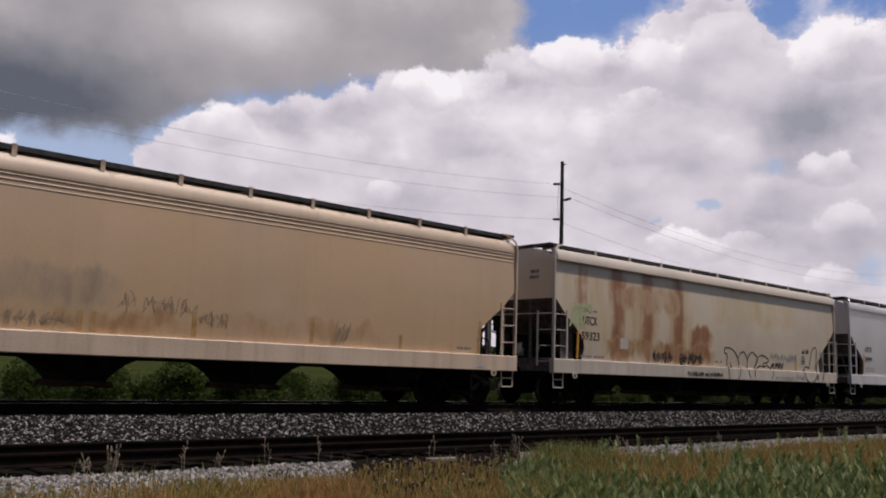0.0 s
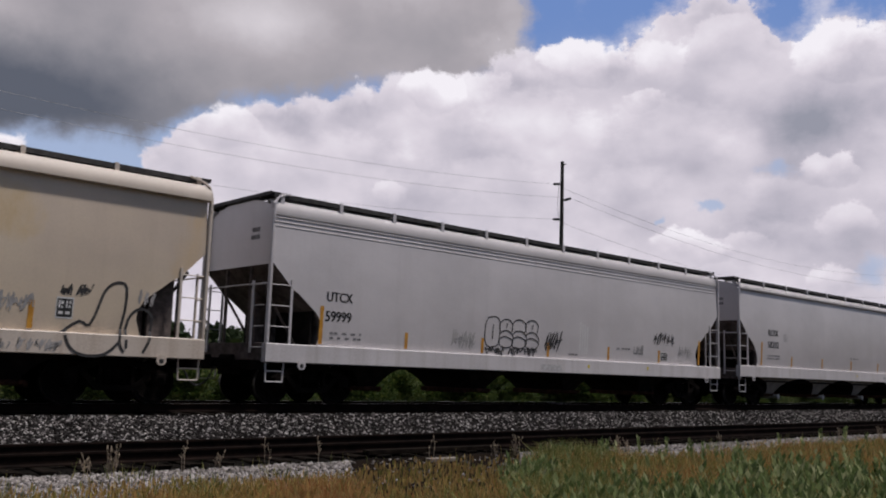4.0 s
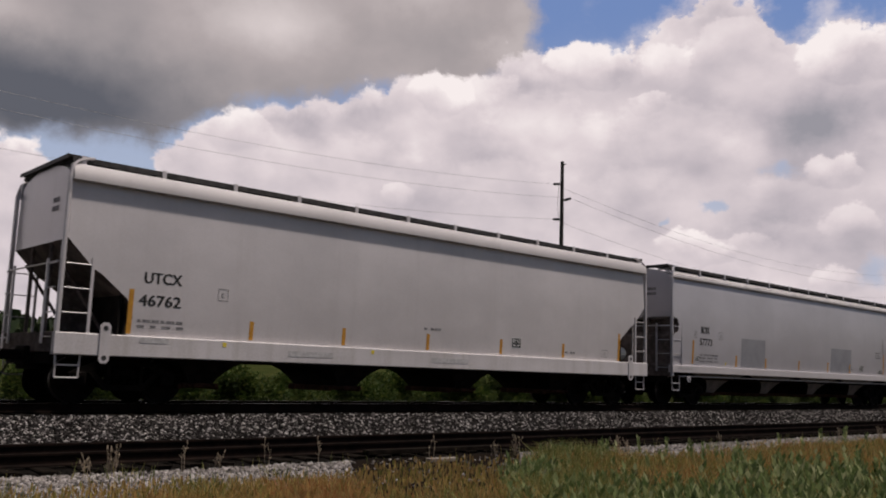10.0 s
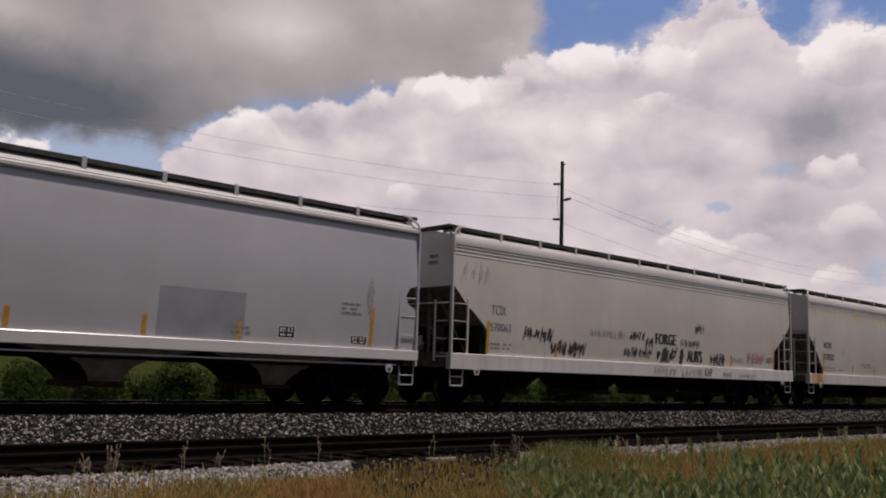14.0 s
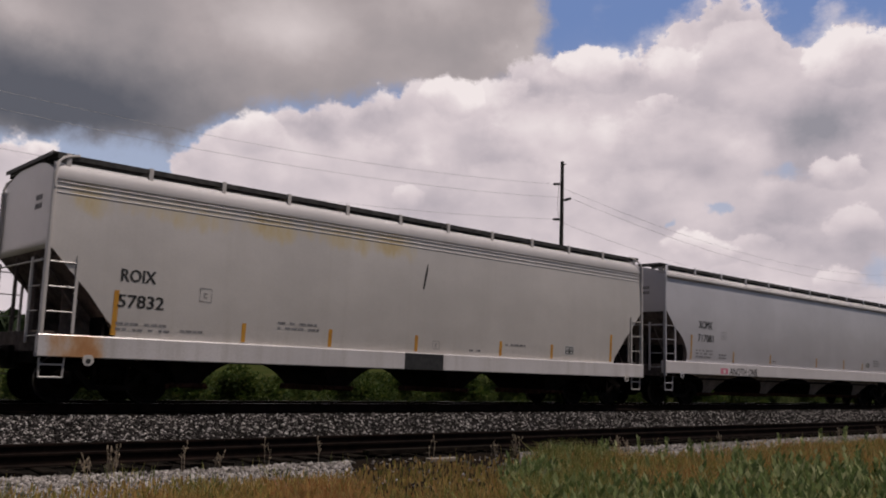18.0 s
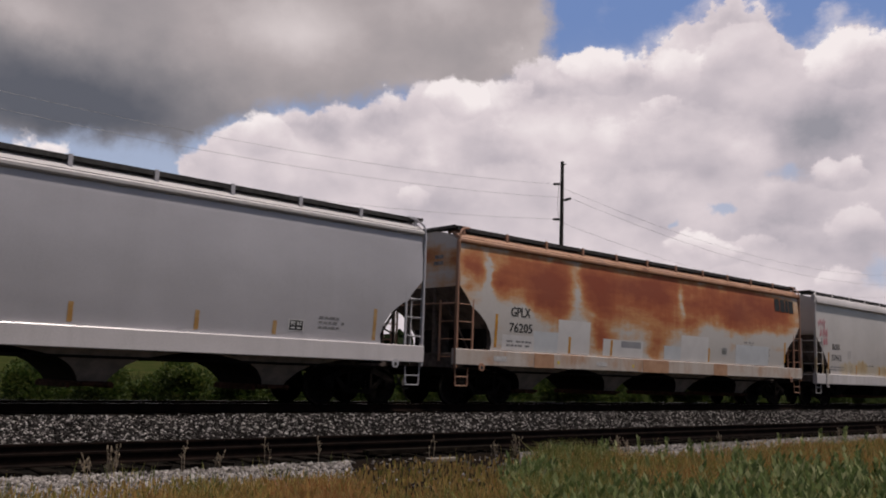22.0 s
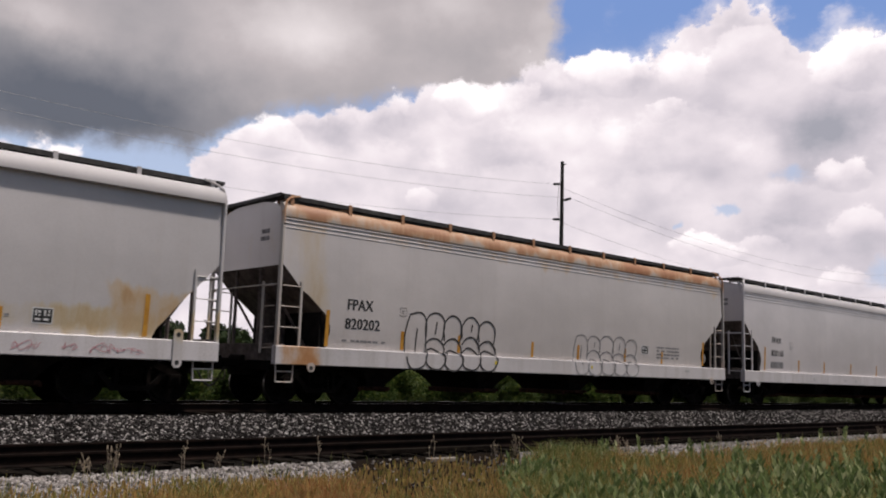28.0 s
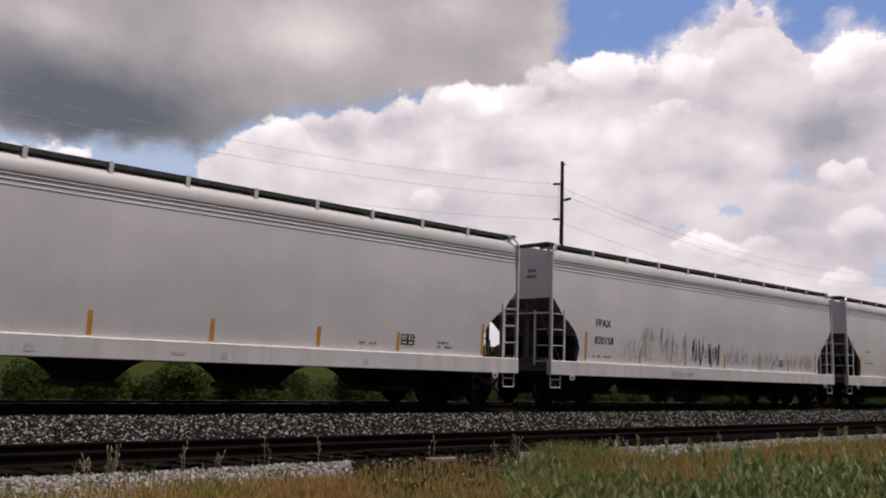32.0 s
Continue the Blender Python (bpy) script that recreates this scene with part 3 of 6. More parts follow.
def stalk_mesh(seed, n, h, mat):
    """A tuft of dry stalks with drooping heads."""
    rnd = random.Random(seed)
    bm = bmesh.new()
    for _ in range(n):
        a, r = rnd.uniform(0, 6.28), rnd.uniform(0, 0.10)
        b = Vector((r * math.cos(a), r * math.sin(a), 0))
        hh = h * rnd.uniform(0.6, 1.1)
        d = Vector((rnd.uniform(-0.25, 0.25), rnd.uniform(-0.25, 0.25), 1))
        m, t = b + d * hh * 0.6, b + d * hh
        t += Vector((rnd.uniform(-0.05, 0.05), rnd.uniform(-0.05, 0.05), 0))
        rod(bm, b, m, 0.0045, 4)
        rod(bm, m, t, 0.004, 4)
        rod(bm, t, t + Vector((rnd.uniform(-0.03, 0.06), 0, 0.05)), 0.013, 5, 0.004)
        for _k in range(3):
            q = b + d * hh * rnd.uniform(0.2, 0.9)
            rod(bm, q, q + Vector((rnd.uniform(-0.06, 0.06), rnd.uniform(-0.06, 0.06), rnd.uniform(0.0, 0.06))), 0.009, 4, 0.002)
    return mesh_of("dry_weed", bm, mat)


def build_weeds():
    pale = grainy("pale_stalk", (0.20, 0.15, 0.10), (0.34, 0.27, 0.19), 20, 0.8, 0, 0.1, 0.002)
    kinds = [stalk_mesh(1, 9, 0.36, pale), stalk_mesh(2, 5, 0.27, pale), stalk_mesh(3, 2, 0.42, pale)]
    spots = ((4.75, 12.4, 1), (5.15, 12.45, 0), (6.2, 12.4, 2), (6.75, 12.35, 1), (7.6, 12.45, 2), (8.6, 12.45, 2), (10.9, 12.2, 2), (12.6, 12.3, 1), (13.1, 12.2, 0), (13.9, 12.1, 1), (15.9, 11.9, 0), (16.4, 12.0, 1), (20.9, 12.4, 1), (26.3, 11.7, 0), (28.8, 11.6, 0))
    for i, (x, y, k) in enumerate(spots):
        thing("dry_weed", kinds[k], None, "pale dry weed stalks standing beside the siding rail", "weed", "dry weeds at the siding", at=pose(x, y, ground_z(x, y) - 0.02, 0, 0, i * 67))
    wood = grainy("grey_wood", (0.16, 0.13, 0.11), (0.30, 0.26, 0.22), 6, 0.9, 0, 0.5, 0.006)
    thing("plank", boxes((-0.32, 0.32, -0.07, 0.07, -0.03, 0.03), bevel=0.008), wood, "weathered grey wooden plank lying beside the siding", "plank", at=pose(10.95, 12.0, ground_z(10.95, 12.0) + 0.035, 2, 0, -3))
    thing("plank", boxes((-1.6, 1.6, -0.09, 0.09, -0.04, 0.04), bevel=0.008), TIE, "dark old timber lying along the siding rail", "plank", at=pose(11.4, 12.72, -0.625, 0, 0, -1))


def shrub_mesh(seed, w, h):
    rnd = random.Random(seed)
    vs, fs = [], []
    lobes = [(Vector((rnd.uniform(-0.55, 0.55) * w, rnd.uniform(-0.5, 0.5) * w, h * rnd.uniform(0.35, 0.78))), rnd.uniform(0.28, 0.5) * w) for _ in range(9)]
    for _ in range(4600):
        c, r = rnd.choice(lobes)
        d = Vector((rnd.gauss(0, 1), rnd.gauss(0, 1), rnd.gauss(0, 1))).normalized()
        p = c + d * r * rnd.uniform(0.65, 1.08)
        if p.z < 0.05:
            continue
        out = (d + Vector((rnd.uniform(-0.7, 0.7), rnd.uniform(-0.7, 0.7), rnd.uniform(-0.3, 0.8)))).normalized()
        leaf(vs, fs, p, out, Vector((rnd.uniform(-0.4, 0.4), rnd.uniform(-0.4, 0.4), 1)), rnd.uniform(0.10, 0.19), rnd.uniform(0.04, 0.07))
    me = bpy.data.meshes.new("foliage")
    me.from_pydata([tuple(q) for q in vs], [], fs)
    me.materials.append(SHRUB_LEAF)
    bm = bmesh.new()
    for c, r in lobes:
        rod(bm, (c.x * 0.1, c.y * 0.1, -0.05), c, 0.03, 5, 0.012)
    return me, mesh_of("stems", bm, BARK)


def build_shrubs():
    kinds = [shrub_mesh(s, 1.45, 2.7) for s in (31, 32, 33, 34)]
    rnd = random.Random(9)
    x = 4.0
    while x < 118:
        k = rnd.choice(kinds)
        y = rnd.uniform(24.0, 27.5)
        g = rnd.uniform(0.66, 0.95)
        ob = empty("shrub", pose(x, y, ground_z(x, y) - 0.03, 0, 0, rnd.uniform(0, 360)) @ Matrix.Scale(g, 4), "leafy green shrub in rank grass beyond the track", "shrub", "shrubs beyond the main track")
        part("stem", k[1], None, ob)
        part("foliage", k[0], None, ob)
        x += rnd.uniform(0.6, 1.4) * (1 + x / 90)


def build_far_trees():
    rng = np.random.default_rng(5)
    vs, fs = [], []
    n = 0
    for i in range(260):
        x, y = rng.uniform(-40, 760), rng.uniform(205, 275)
        b, h = ground_z(x, y), rng.uniform(7.5, 11.0)
        m = 150
        u = rng.normal(0, 1, (m, 3))
        u /= np.linalg.norm(u, axis=1)[:, None]
        c = np.array([x, y, b + h * 0.55]) + u * np.array([h * 0.42, h * 0.42, h * 0.46]) * rng.uniform(0.55, 1.0, (m, 1))
        for p in c:
            s = rng.uniform(0.8, 1.9)
            q = rng.normal(0, 1, (2, 3))
            vs += [p - q[0] * s * 0.6, p + q[1] * s * 0.6, p + q[0] * s * 0.6, p - q[1] * s * 0.6]
            fs.append((n, n + 1, n + 2, n + 3))
            n += 4
    soup("far_trees", np.array(vs), np.array(fs), TREE_LEAF, "dark line of far trees beyond the field", "trees")


build_meadow()
build_broadleaf()
build_weeds()
build_shrubs()
build_far_trees()


# ---------------------------------------------------------------- power line
def build_power_line():
    wood = grainy("pole_wood", (0.028, 0.024, 0.022), (0.06, 0.052, 0.046), 1.2, 0.85, 0, 0.3, 0.01, fine=14.0)
    glass = grainy("insulator", (0.05, 0.05, 0.055), (0.10, 0.10, 0.11), 5, 0.35, 0, 0.05, 0.002)
    base = ground_z(67.1, 57.0)
    pole = empty("utility_pole", Matrix.Translation((67.1, 57.0, base)), "tall dark wooden utility pole with three side insulators", "utility pole", "poles of the power line")
    h = 22.2 - base
    part("shaft", rod(bmesh.new(), (0, 0, -0.3), (0, 0, h), 0.27, 14, 0.17), wood, pole, smooth=40)
    part("cap", rod(bmesh.new(), (0, 0, h), (0, 0, h + 0.12), 0.18, 12, 0.1), glass, pole)
    part("top_pin", rods(0.05, ((0, -0.1, h - 0.35), (0, -0.5, h - 0.2))), glass, pole)
    arms = ((20.1, 1), (18.35, -1), (16.5, 1))
    for z, s in arms:
        zz = z - base
        bm = rods(0.07, ((0, s * 0.15, zz - 0.06), (0, s * 1.15, zz + 0.04)), n=8)
        for k in range(6):
            rod(bm, (0, s * (0.35 + k * 0.13), zz - 0.05 + k * 0.012), (0, s * (0.40 + k * 0.13), zz - 0.045 + k * 0.012), 0.13, 10)
        part("insulator", bm, glass, pole, "dark post insulator")
    part("ground_wire", rods(0.02, ((0.0, 0.42, 20.0 - base), (0.0, 0.55, 18.0 - base)), ((0.0, 0.55, 18.0 - base), (0.0, 0.42, 16.5 - base))), glass, pole)
    for x in (-27.0, 161.0):
        copy_thing(pole, Matrix.Translation((x, 57.0, base)))
    metal = grainy("wire_metal", (0.26, 0.26, 0.27), (0.36, 0.36, 0.37), 1, 0.5, 0.5, 0.0, 0.001)
    for z, s in arms:
        for x0 in (-27.0, 67.1):
            pts = [(x0 + 94 * i / 24, 57.0 + s * 1.15, z + 0.05 - 2.9 * (1 - ((i - 12) / 12) ** 2)) for i in range(25)]
            thing("power_wire", pipe(bmesh.new(), pts, 0.012, 4), metal, "thin sagging overhead wire between utility poles", "wire", "wires of the power line")


build_power_line()


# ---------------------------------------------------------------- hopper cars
# under-car iron, here and in TRUCK: dark metal, with the shade below deepened in colour
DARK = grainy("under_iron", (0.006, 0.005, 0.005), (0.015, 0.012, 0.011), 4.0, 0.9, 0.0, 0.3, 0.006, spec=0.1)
# sloping end sheets and end framing: their shade is put into this darker tone
SHADED_END = grainy("shaded_end", (0.075, 0.062, 0.058), (0.165, 0.134, 0.124), 2.0, 0.85, 0.0, 0.2, 0.006, spec=0.15, fine=9.0)
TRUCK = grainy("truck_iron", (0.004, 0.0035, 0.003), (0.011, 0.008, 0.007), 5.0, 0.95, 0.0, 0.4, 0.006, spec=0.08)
TREAD = grainy("wheel_tread", (0.12, 0.11, 0.10), (0.22, 0.20, 0.19), 6.0, 0.4, 0.8, 0.1, 0.003)
GRATING = grainy("grating", (0.030, 0.028, 0.028), (0.075, 0.070, 0.068), 7.0, 0.65, 0.4, 0.3, 0.004)
BLACK = grainy("black_paint", (0.012, 0.012, 0.013), (0.03, 0.03, 0.03), 9.0, 0.6, 0, 0.05, 0.002)
INK = grainy("spray_black", (0.015, 0.014, 0.015), (0.05, 0.048, 0.05), 12.0, 0.75, 0, 0.0, 0.001)
FADED = grainy("spray_faded", (0.27, 0.26, 0.26), (0.44, 0.42, 0.41), 6.0, 0.8, 0, 0.0, 0.001)
STICKER = grainy("pink_sticker", (0.55, 0.12, 0.20), (0.66, 0.20, 0.28), 8.0, 0.5, 0, 0.0, 0.001)
BROWN_SPRAY = grainy("spray_brown", (0.27, 0.19, 0.13), (0.42, 0.31, 0.21), 3.0, 0.8, 0, 0.0, 0.001)
GREEN_SPRAY = grainy("spray_green", (0.36, 0.42, 0.20), (0.50, 0.52, 0.32), 4.0, 0.8, 0, 0.0, 0.001)
PINK = grainy("spray_pink", (0.48, 0.19, 0.22), (0.58, 0.33, 0.35), 6.0, 0.7, 0, 0.0, 0.001)
STRIPE = grainy("yellow_reflector", (0.46, 0.20, 0.02), (0.62, 0.31, 0.04), 5.0, 0.5, 0, 0.05, 0.002)
STRIPE_OLD = grainy("old_reflector", (0.42, 0.22, 0.06), (0.54, 0.36, 0.18), 5.0, 0.6, 0, 0.05, 0.002)
STENCIL = grainy("stencil_grey", (0.13, 0.125, 0.13), (0.30, 0.29, 0.295), 10.0, 0.7, 0, 0.0, 0.001)
FAINT = grainy("faint_stencil", (0.40, 0.385, 0.385), (0.56, 0.545, 0.545), 14.0, 0.7, 0, 0.0, 0.001)
LABEL_WHITE = grainy("label_white", (0.62, 0.61, 0.60), (0.74, 0.73, 0.72), 10.0, 0.6, 0, 0.0, 0.001)
YELLOW = grainy("yellow_dot", (0.60, 0.47, 0.05), (0.75, 0.60, 0.08), 10.0, 0.6, 0, 0.0, 0.001)
TANK_GREY = grainy("tank_grey", (0.46, 0.45, 0.44), (0.60, 0.59, 0.57), 6.0, 0.6, 0, 0.1, 0.003)
RUST_GATE = grainy("rusty_gate", (0.03, 0.014, 0.010), (0.075, 0.032, 0.022), 6.0, 0.9, 0, 0.2, 0.004, spec=0.1)
CAP_GREY = grainy("cap_grey", (0.40, 0.39, 0.37), (0.60, 0.58, 0.56), 12.0, 0.6, 0, 0.1, 0.003)
HOSE = grainy("hose_rubber", (0.012, 0.012, 0.012), (0.03, 0.03, 0.03), 10.0, 0.7, 0, 0.1, 0.003)


def paint(name, base, dirt=(0.20, 0.16, 0.12), dirt_amount=0.25, stains=(), rough=0.31, warm=None):
    """Weathered car paint. stains: (colour, colour, z0, z1, x0, x1, threshold, streak) windows, each broken up by streaky noise."""
    m = Nodes(name)
    p = m.coords()
    x, y, z = m.split(p)
    broad = m.noise(m.mapped(p, (0.35, 0.35, 0.5)), 1.0, 4, 0.6)
    streak = m.noise(m.mapped(p, (2.6, 2.6, 0.16), (3.0, 0.0, 1.0)), 1.0, 6, 0.65)
    grain = m.noise(p, 28.0, 4, 0.6)
    base = (base[0] * 0.92, base[1] * 0.89, base[2] * 0.895)
    lo, hi = tuple(c * 0.90 for c in base), tuple(min(c * 1.06, 0.9) for c in base)
    c = m.mix(m.range(broad, 0.3, 0.7), lo, hi)
    if warm:
        c = m.mix(m.range(m.noise(m.mapped(p, (0.25, 0.25, 0.4), (7, 1, 2)), 1.0, 3), 0.4, 0.65), c, warm)
    # panel seams of the side sheets show as faint vertical changes of tone
    seam = m.noise(m.mapped(p, (0.42, 0.0, 0.0), (5.0, 0, 0)), 1.0, 0, 0.0)
    c = m.mix(m.math("MULTIPLY", m.range(seam, 0.48, 0.52), 0.03), c, (0.1, 0.1, 0.1))
    g = m.math("MULTIPLY", m.range(streak, 0.50, 0.78), dirt_amount * 0.6)
    c = m.mix(g, c, dirt)
    low = m.math("MULTIPLY", m.range(z, 1.9, 1.3), m.range(m.math("ADD", m.math("MULTIPLY", streak, 0.6), m.math("MULTIPLY", grain, 0.4)), 0.42, 0.66))
    c = m.mix(m.math("MULTIPLY", low, dirt_amount * 1.1), c, dirt)
    wob = m.math("MULTIPLY", m.math("SUBTRACT", m.noise(m.mapped(p, (1.3, 1.3, 0.9), (1, 2, 3)), 1.0, 4, 0.6), 0.5), 1.3)
    x = m.math("ADD", x, m.math("MULTIPLY", wob, 0.6))
    z = m.math("ADD", z, m.math("MULTIPLY", m.math("SUBTRACT", m.noise(m.mapped(p, (1.6, 1.6, 0.4), (9, 2, 3)), 1.0, 4, 0.6), 0.5), 1.1))
    for i, (ca, cb, z0, z1, x0, x1, th, stretch) in enumerate(stains):
        q = m.mapped(p, (1.1, 1.1, stretch), (11.0 * i + 2.0, 3.0, 5.0 * i))
        a = m.noise(q, 1.0, 6, 0.62, 0.15)
        b = m.noise(m.mapped(p, (4.0, 4.0, stretch * 3.0), (i, 0, 0)), 1.0, 5, 0.65)
        f = m.math("ADD", m.math("MULTIPLY", a, 0.72), m.math("MULTIPLY", b, 0.28))
        e, f2 = 0.25 + 0.12 * (z1 - z0), min(0.6, 0.55 * (x1 - x0))
        win = m.math("MULTIPLY", m.range(z, z0 - e, z0 + e), m.range(z, z1 + e * 0.6, z1 - e * 0.6))
        win = m.math("MULTIPLY", win, m.math("MULTIPLY", m.range(x, x0 - f2, x0 + f2), m.range(x, x1 + f2, x1 - f2)))
        v = m.math("ADD", f, m.math("MULTIPLY", m.math("SUBTRACT", win, 1.0), 0.6))
        col = m.mix(m.range(v, th + 0.03, th + 0.24), ca, cb)
        c = m.mix(m.range(v, th - 0.12, th + 0.15), c, col)
    c = m.mix(m.range(grain, 0.35, 0.75, 0.0, 0.07), c, (0.08, 0.07, 0.06))
    m.bump(m.math("ADD", m.math("MULTIPLY", broad, 1.0), m.math("MULTIPLY", grain, 0.06)), 0.25, 0.05)
    return m.done(c, rough, 0.0, 1.0)


RUST_A, RUST_B = (0.42, 0.20, 0.09), (0.20, 0.065, 0.028)
SHARED = {}


def shared(key, make):
    """Alike parts share one mesh."""
    if key not in SHARED:
        SHARED[key] = make()
    return SHARED[key]


SIDE = {"bulge": 0.05}      # how far the side of the car in hand swells


def half_width(z):
    """Half the width of the body at height z: sides that swell a little, and draw in towards the roof."""
    if z <= 4.2:
        return 1.505 + SIDE["bulge"] * math.sin(math.pi * min(max((z - 1.2) / 3.2, 0), 1))
    k = (z - 4.2) / 0.45
    return max((1.505 + SIDE["bulge"] * 0.195) * math.sqrt(max(1 - k * k, 0.0)), 0.25)


def setback(z, cut):
    """How far the body's end stands in from the corner post at height z."""
    for (e0, z0), (e1, z1) in zip(cut, cut[1:]):
        if z1 <= z <= z0:
            return e0 + (e1 - e0) * (z0 - z) / max(z0 - z1, 1e-6)
    return cut[0][0] if z > cut[0][1] else cut[-1][0]


CUT_STRAIGHT = ((0.10, 3.09), (0.62, 2.56), (0.80, 2.46), (1.30, 2.06), (1.44, 1.86), (1.46, 1.66), (1.36, 1.35))
CUT_LINE = ((0.06, 2.92), (0.40, 2.55), (0.84, 2.1), (1.2, 1.66), (1.42, 1.42), (1.42, 1.35))
CUT_NOTCH = ((0.08, 2.94), (0.30, 2.88), (0.42, 2.68), (0.36, 2.46), (0.16, 2.38), (0.10, 2.30), (0.10, 1.35))
CUT_ROUND = ((0.10, 3.09), (0.38, 2.80), (0.56, 2.56), (0.80, 2.44), (1.08, 2.20), (1.28, 1.92), (1.36, 1.66), (1.28, 1.35))


def body_mesh(L, mat, cut):
    zs = sorted({1.25, 1.35, 1.5, 2.0, 3.2, 3.6, 4.0, 2.3, 2.38, 2.88, 1.66, 1.78, 1.92, 2.06, 2.2, 2.32, 2.46, 2.56, 2.68, 2.8, 2.94, 3.09, 3.4, 3.8, 4.2, 4.32, 4.43, 4.52, 4.58, 4.62})
    bm = bmesh.new()
    nx = 8
    rows = []
    for z in zs:
        h, e = half_width(z), L / 2 - setback(z, cut)
        xs = [-e + 2 * e * i / nx for i in range(nx + 1)]
        rows.append([bm.verts.new((x, -h, z)) for x in xs] + [bm.verts.new((x, h, z)) for x in reversed(xs)])
    n = len(rows[0])
    for a, b in zip(rows, rows[1:]):
        for i in range(n):
            bm.faces.new((a[i], a[(i + 1) % n], b[(i + 1) % n], b[i]))
    bm.faces.new(rows[0][::-1])
    bm.faces.new(rows[-1])
    bm.normal_update()
    # end faces below the kink and the underside: shade by a darker material
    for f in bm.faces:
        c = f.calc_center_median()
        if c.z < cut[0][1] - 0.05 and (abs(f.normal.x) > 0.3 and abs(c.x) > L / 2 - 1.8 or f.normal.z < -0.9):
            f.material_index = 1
    return mesh_of("body", bm, [mat, SHADED_END], 32)


def sill_mesh(L, mat, low=0.935):
    """A channel-shaped side sill, its flanges turned out."""
    if low > 1.0:
        bm = extrude_profile(bmesh.new(), [(-1.61, low), (-1.61, 1.315), (-1.595, 1.335), (-1.44, 1.335), (-1.44, low - 0.015), (-1.595, low - 0.015)], -L / 2, L / 2)
        extrude_profile(bm, [(-1.50, 0.955), (-1.50, 0.985), (-1.44, 0.985), (-1.44, 0.955)], -L / 2 + 0.6, L / 2 - 0.6)
        return mesh_of("side_sill", bm, mat)
    prof = [(-1.61, 0.935), (-1.61, 1.315), (-1.595, 1.335), (-1.44, 1.335), (-1.44, 0.92), (-1.595, 0.92)]
    return mesh_of("side_sill", extrude_profile(bmesh.new(), prof, -L / 2, L / 2), mat)


def chord_mesh(L, style, mat):
    """The eave along the side's top edge."""
    bm = bmesh.new()
    a, b = -L / 2 + 0.08, L / 2 - 0.08
    if style == "wide":
        extrude_profile(bm, [(-1.53, 4.19), (-1.645, 4.21), (-1.645, 4.26), (-1.622, 4.41), (-1.50, 4.535), (-1.38, 4.53), (-1.45, 4.19)], a, b)
    elif style == "ribs":
        extrude_profile(bm, [(-1.50, 4.165), (-1.540, 4.175), (-1.546, 4.20), (-1.532, 4.33), (-1.497, 4.42), (-1.43, 4.50), (-1.30, 4.55), (-1.42, 4.165)], a, b)
    else:
        pts = [(-1.520 + 0.075 * math.cos(t * math.pi / 4 + 0.39), 4.31 + 0.075 * math.sin(t * math.pi / 4 + 0.39)) for t in range(8)]
        extrude_profile(bm, pts, a, b)
        extrude_profile(bm, [(-1.52, 4.40), (-1.46, 4.47), (-1.30, 4.56), (-1.25, 4.52), (-1.42, 4.38)], a, b)
    return mesh_of("top_chord", bm, mat, 40)


def rib_mesh(L, mat):
    """A rib that runs along the side below the eave."""
    bm = extrude_profile(bmesh.new(), [(-1.50, 0.0), (-1.536, 0.012), (-1.541, 0.022), (-1.536, 0.034), (-1.50, 0.046)], -L / 2 + 0.12, L / 2 - 0.12)
    return mesh_of("eave_rib", bm, mat)


def bay_mesh(mat):
    """A hopper bay: end sheets that sweep in to a narrow outlet, their shade put into a dark material, between painted
    side sheets.
    """
    bm = bmesh.new()
    rings = []
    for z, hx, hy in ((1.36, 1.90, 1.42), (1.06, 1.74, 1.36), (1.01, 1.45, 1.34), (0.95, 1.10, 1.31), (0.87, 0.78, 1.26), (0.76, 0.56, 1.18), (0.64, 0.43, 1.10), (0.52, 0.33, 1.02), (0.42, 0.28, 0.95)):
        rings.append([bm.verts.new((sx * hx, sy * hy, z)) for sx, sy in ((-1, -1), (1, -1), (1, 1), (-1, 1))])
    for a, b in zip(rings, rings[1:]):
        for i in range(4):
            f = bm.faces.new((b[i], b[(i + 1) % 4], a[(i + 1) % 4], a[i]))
            # end sheets take the dark material in place of shade
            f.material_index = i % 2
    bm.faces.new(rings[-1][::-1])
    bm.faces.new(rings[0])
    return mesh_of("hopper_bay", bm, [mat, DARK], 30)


def outlet_mesh():
    """The sliding gate under a bay, with its pinion shafts."""
    bm = boxes((-0.40, 0.40, -0.98, 0.98, 0.33, 0.43), (-0.34, 0.34, -1.12, -0.96, 0.35, 0.40), bevel=0.012)
    for x in (-0.24, 0.24):
        rod(bm, (x, -1.18, 0.39), (x, -0.9, 0.39), 0.035, 8)
    box(bm, -0.46, -0.40, -0.9, 0.9, 0.30, 0.40)
    box(bm, 0.40, 0.46, -0.9, 0.9, 0.30, 0.40)
    return mesh_of("outlet_gate", bm, RUST_GATE)


def outlet_cap_mesh():
    """A round cap on the end of an outlet's pipe."""
    bm = rod(bmesh.new(), (0, -1.26, 0.33), (0, -0.6, 0.33), 0.075, 12)
    rod(bm, (0, -1.29, 0.33), (0, -1.26, 0.33), 0.10, 14)
    rod(bm, (-0.05, -1.30, 0.33), (0.05, -1.30, 0.33), 0.015, 6)
    return mesh_of("outlet_cap", bm, CAP_GREY, 40)


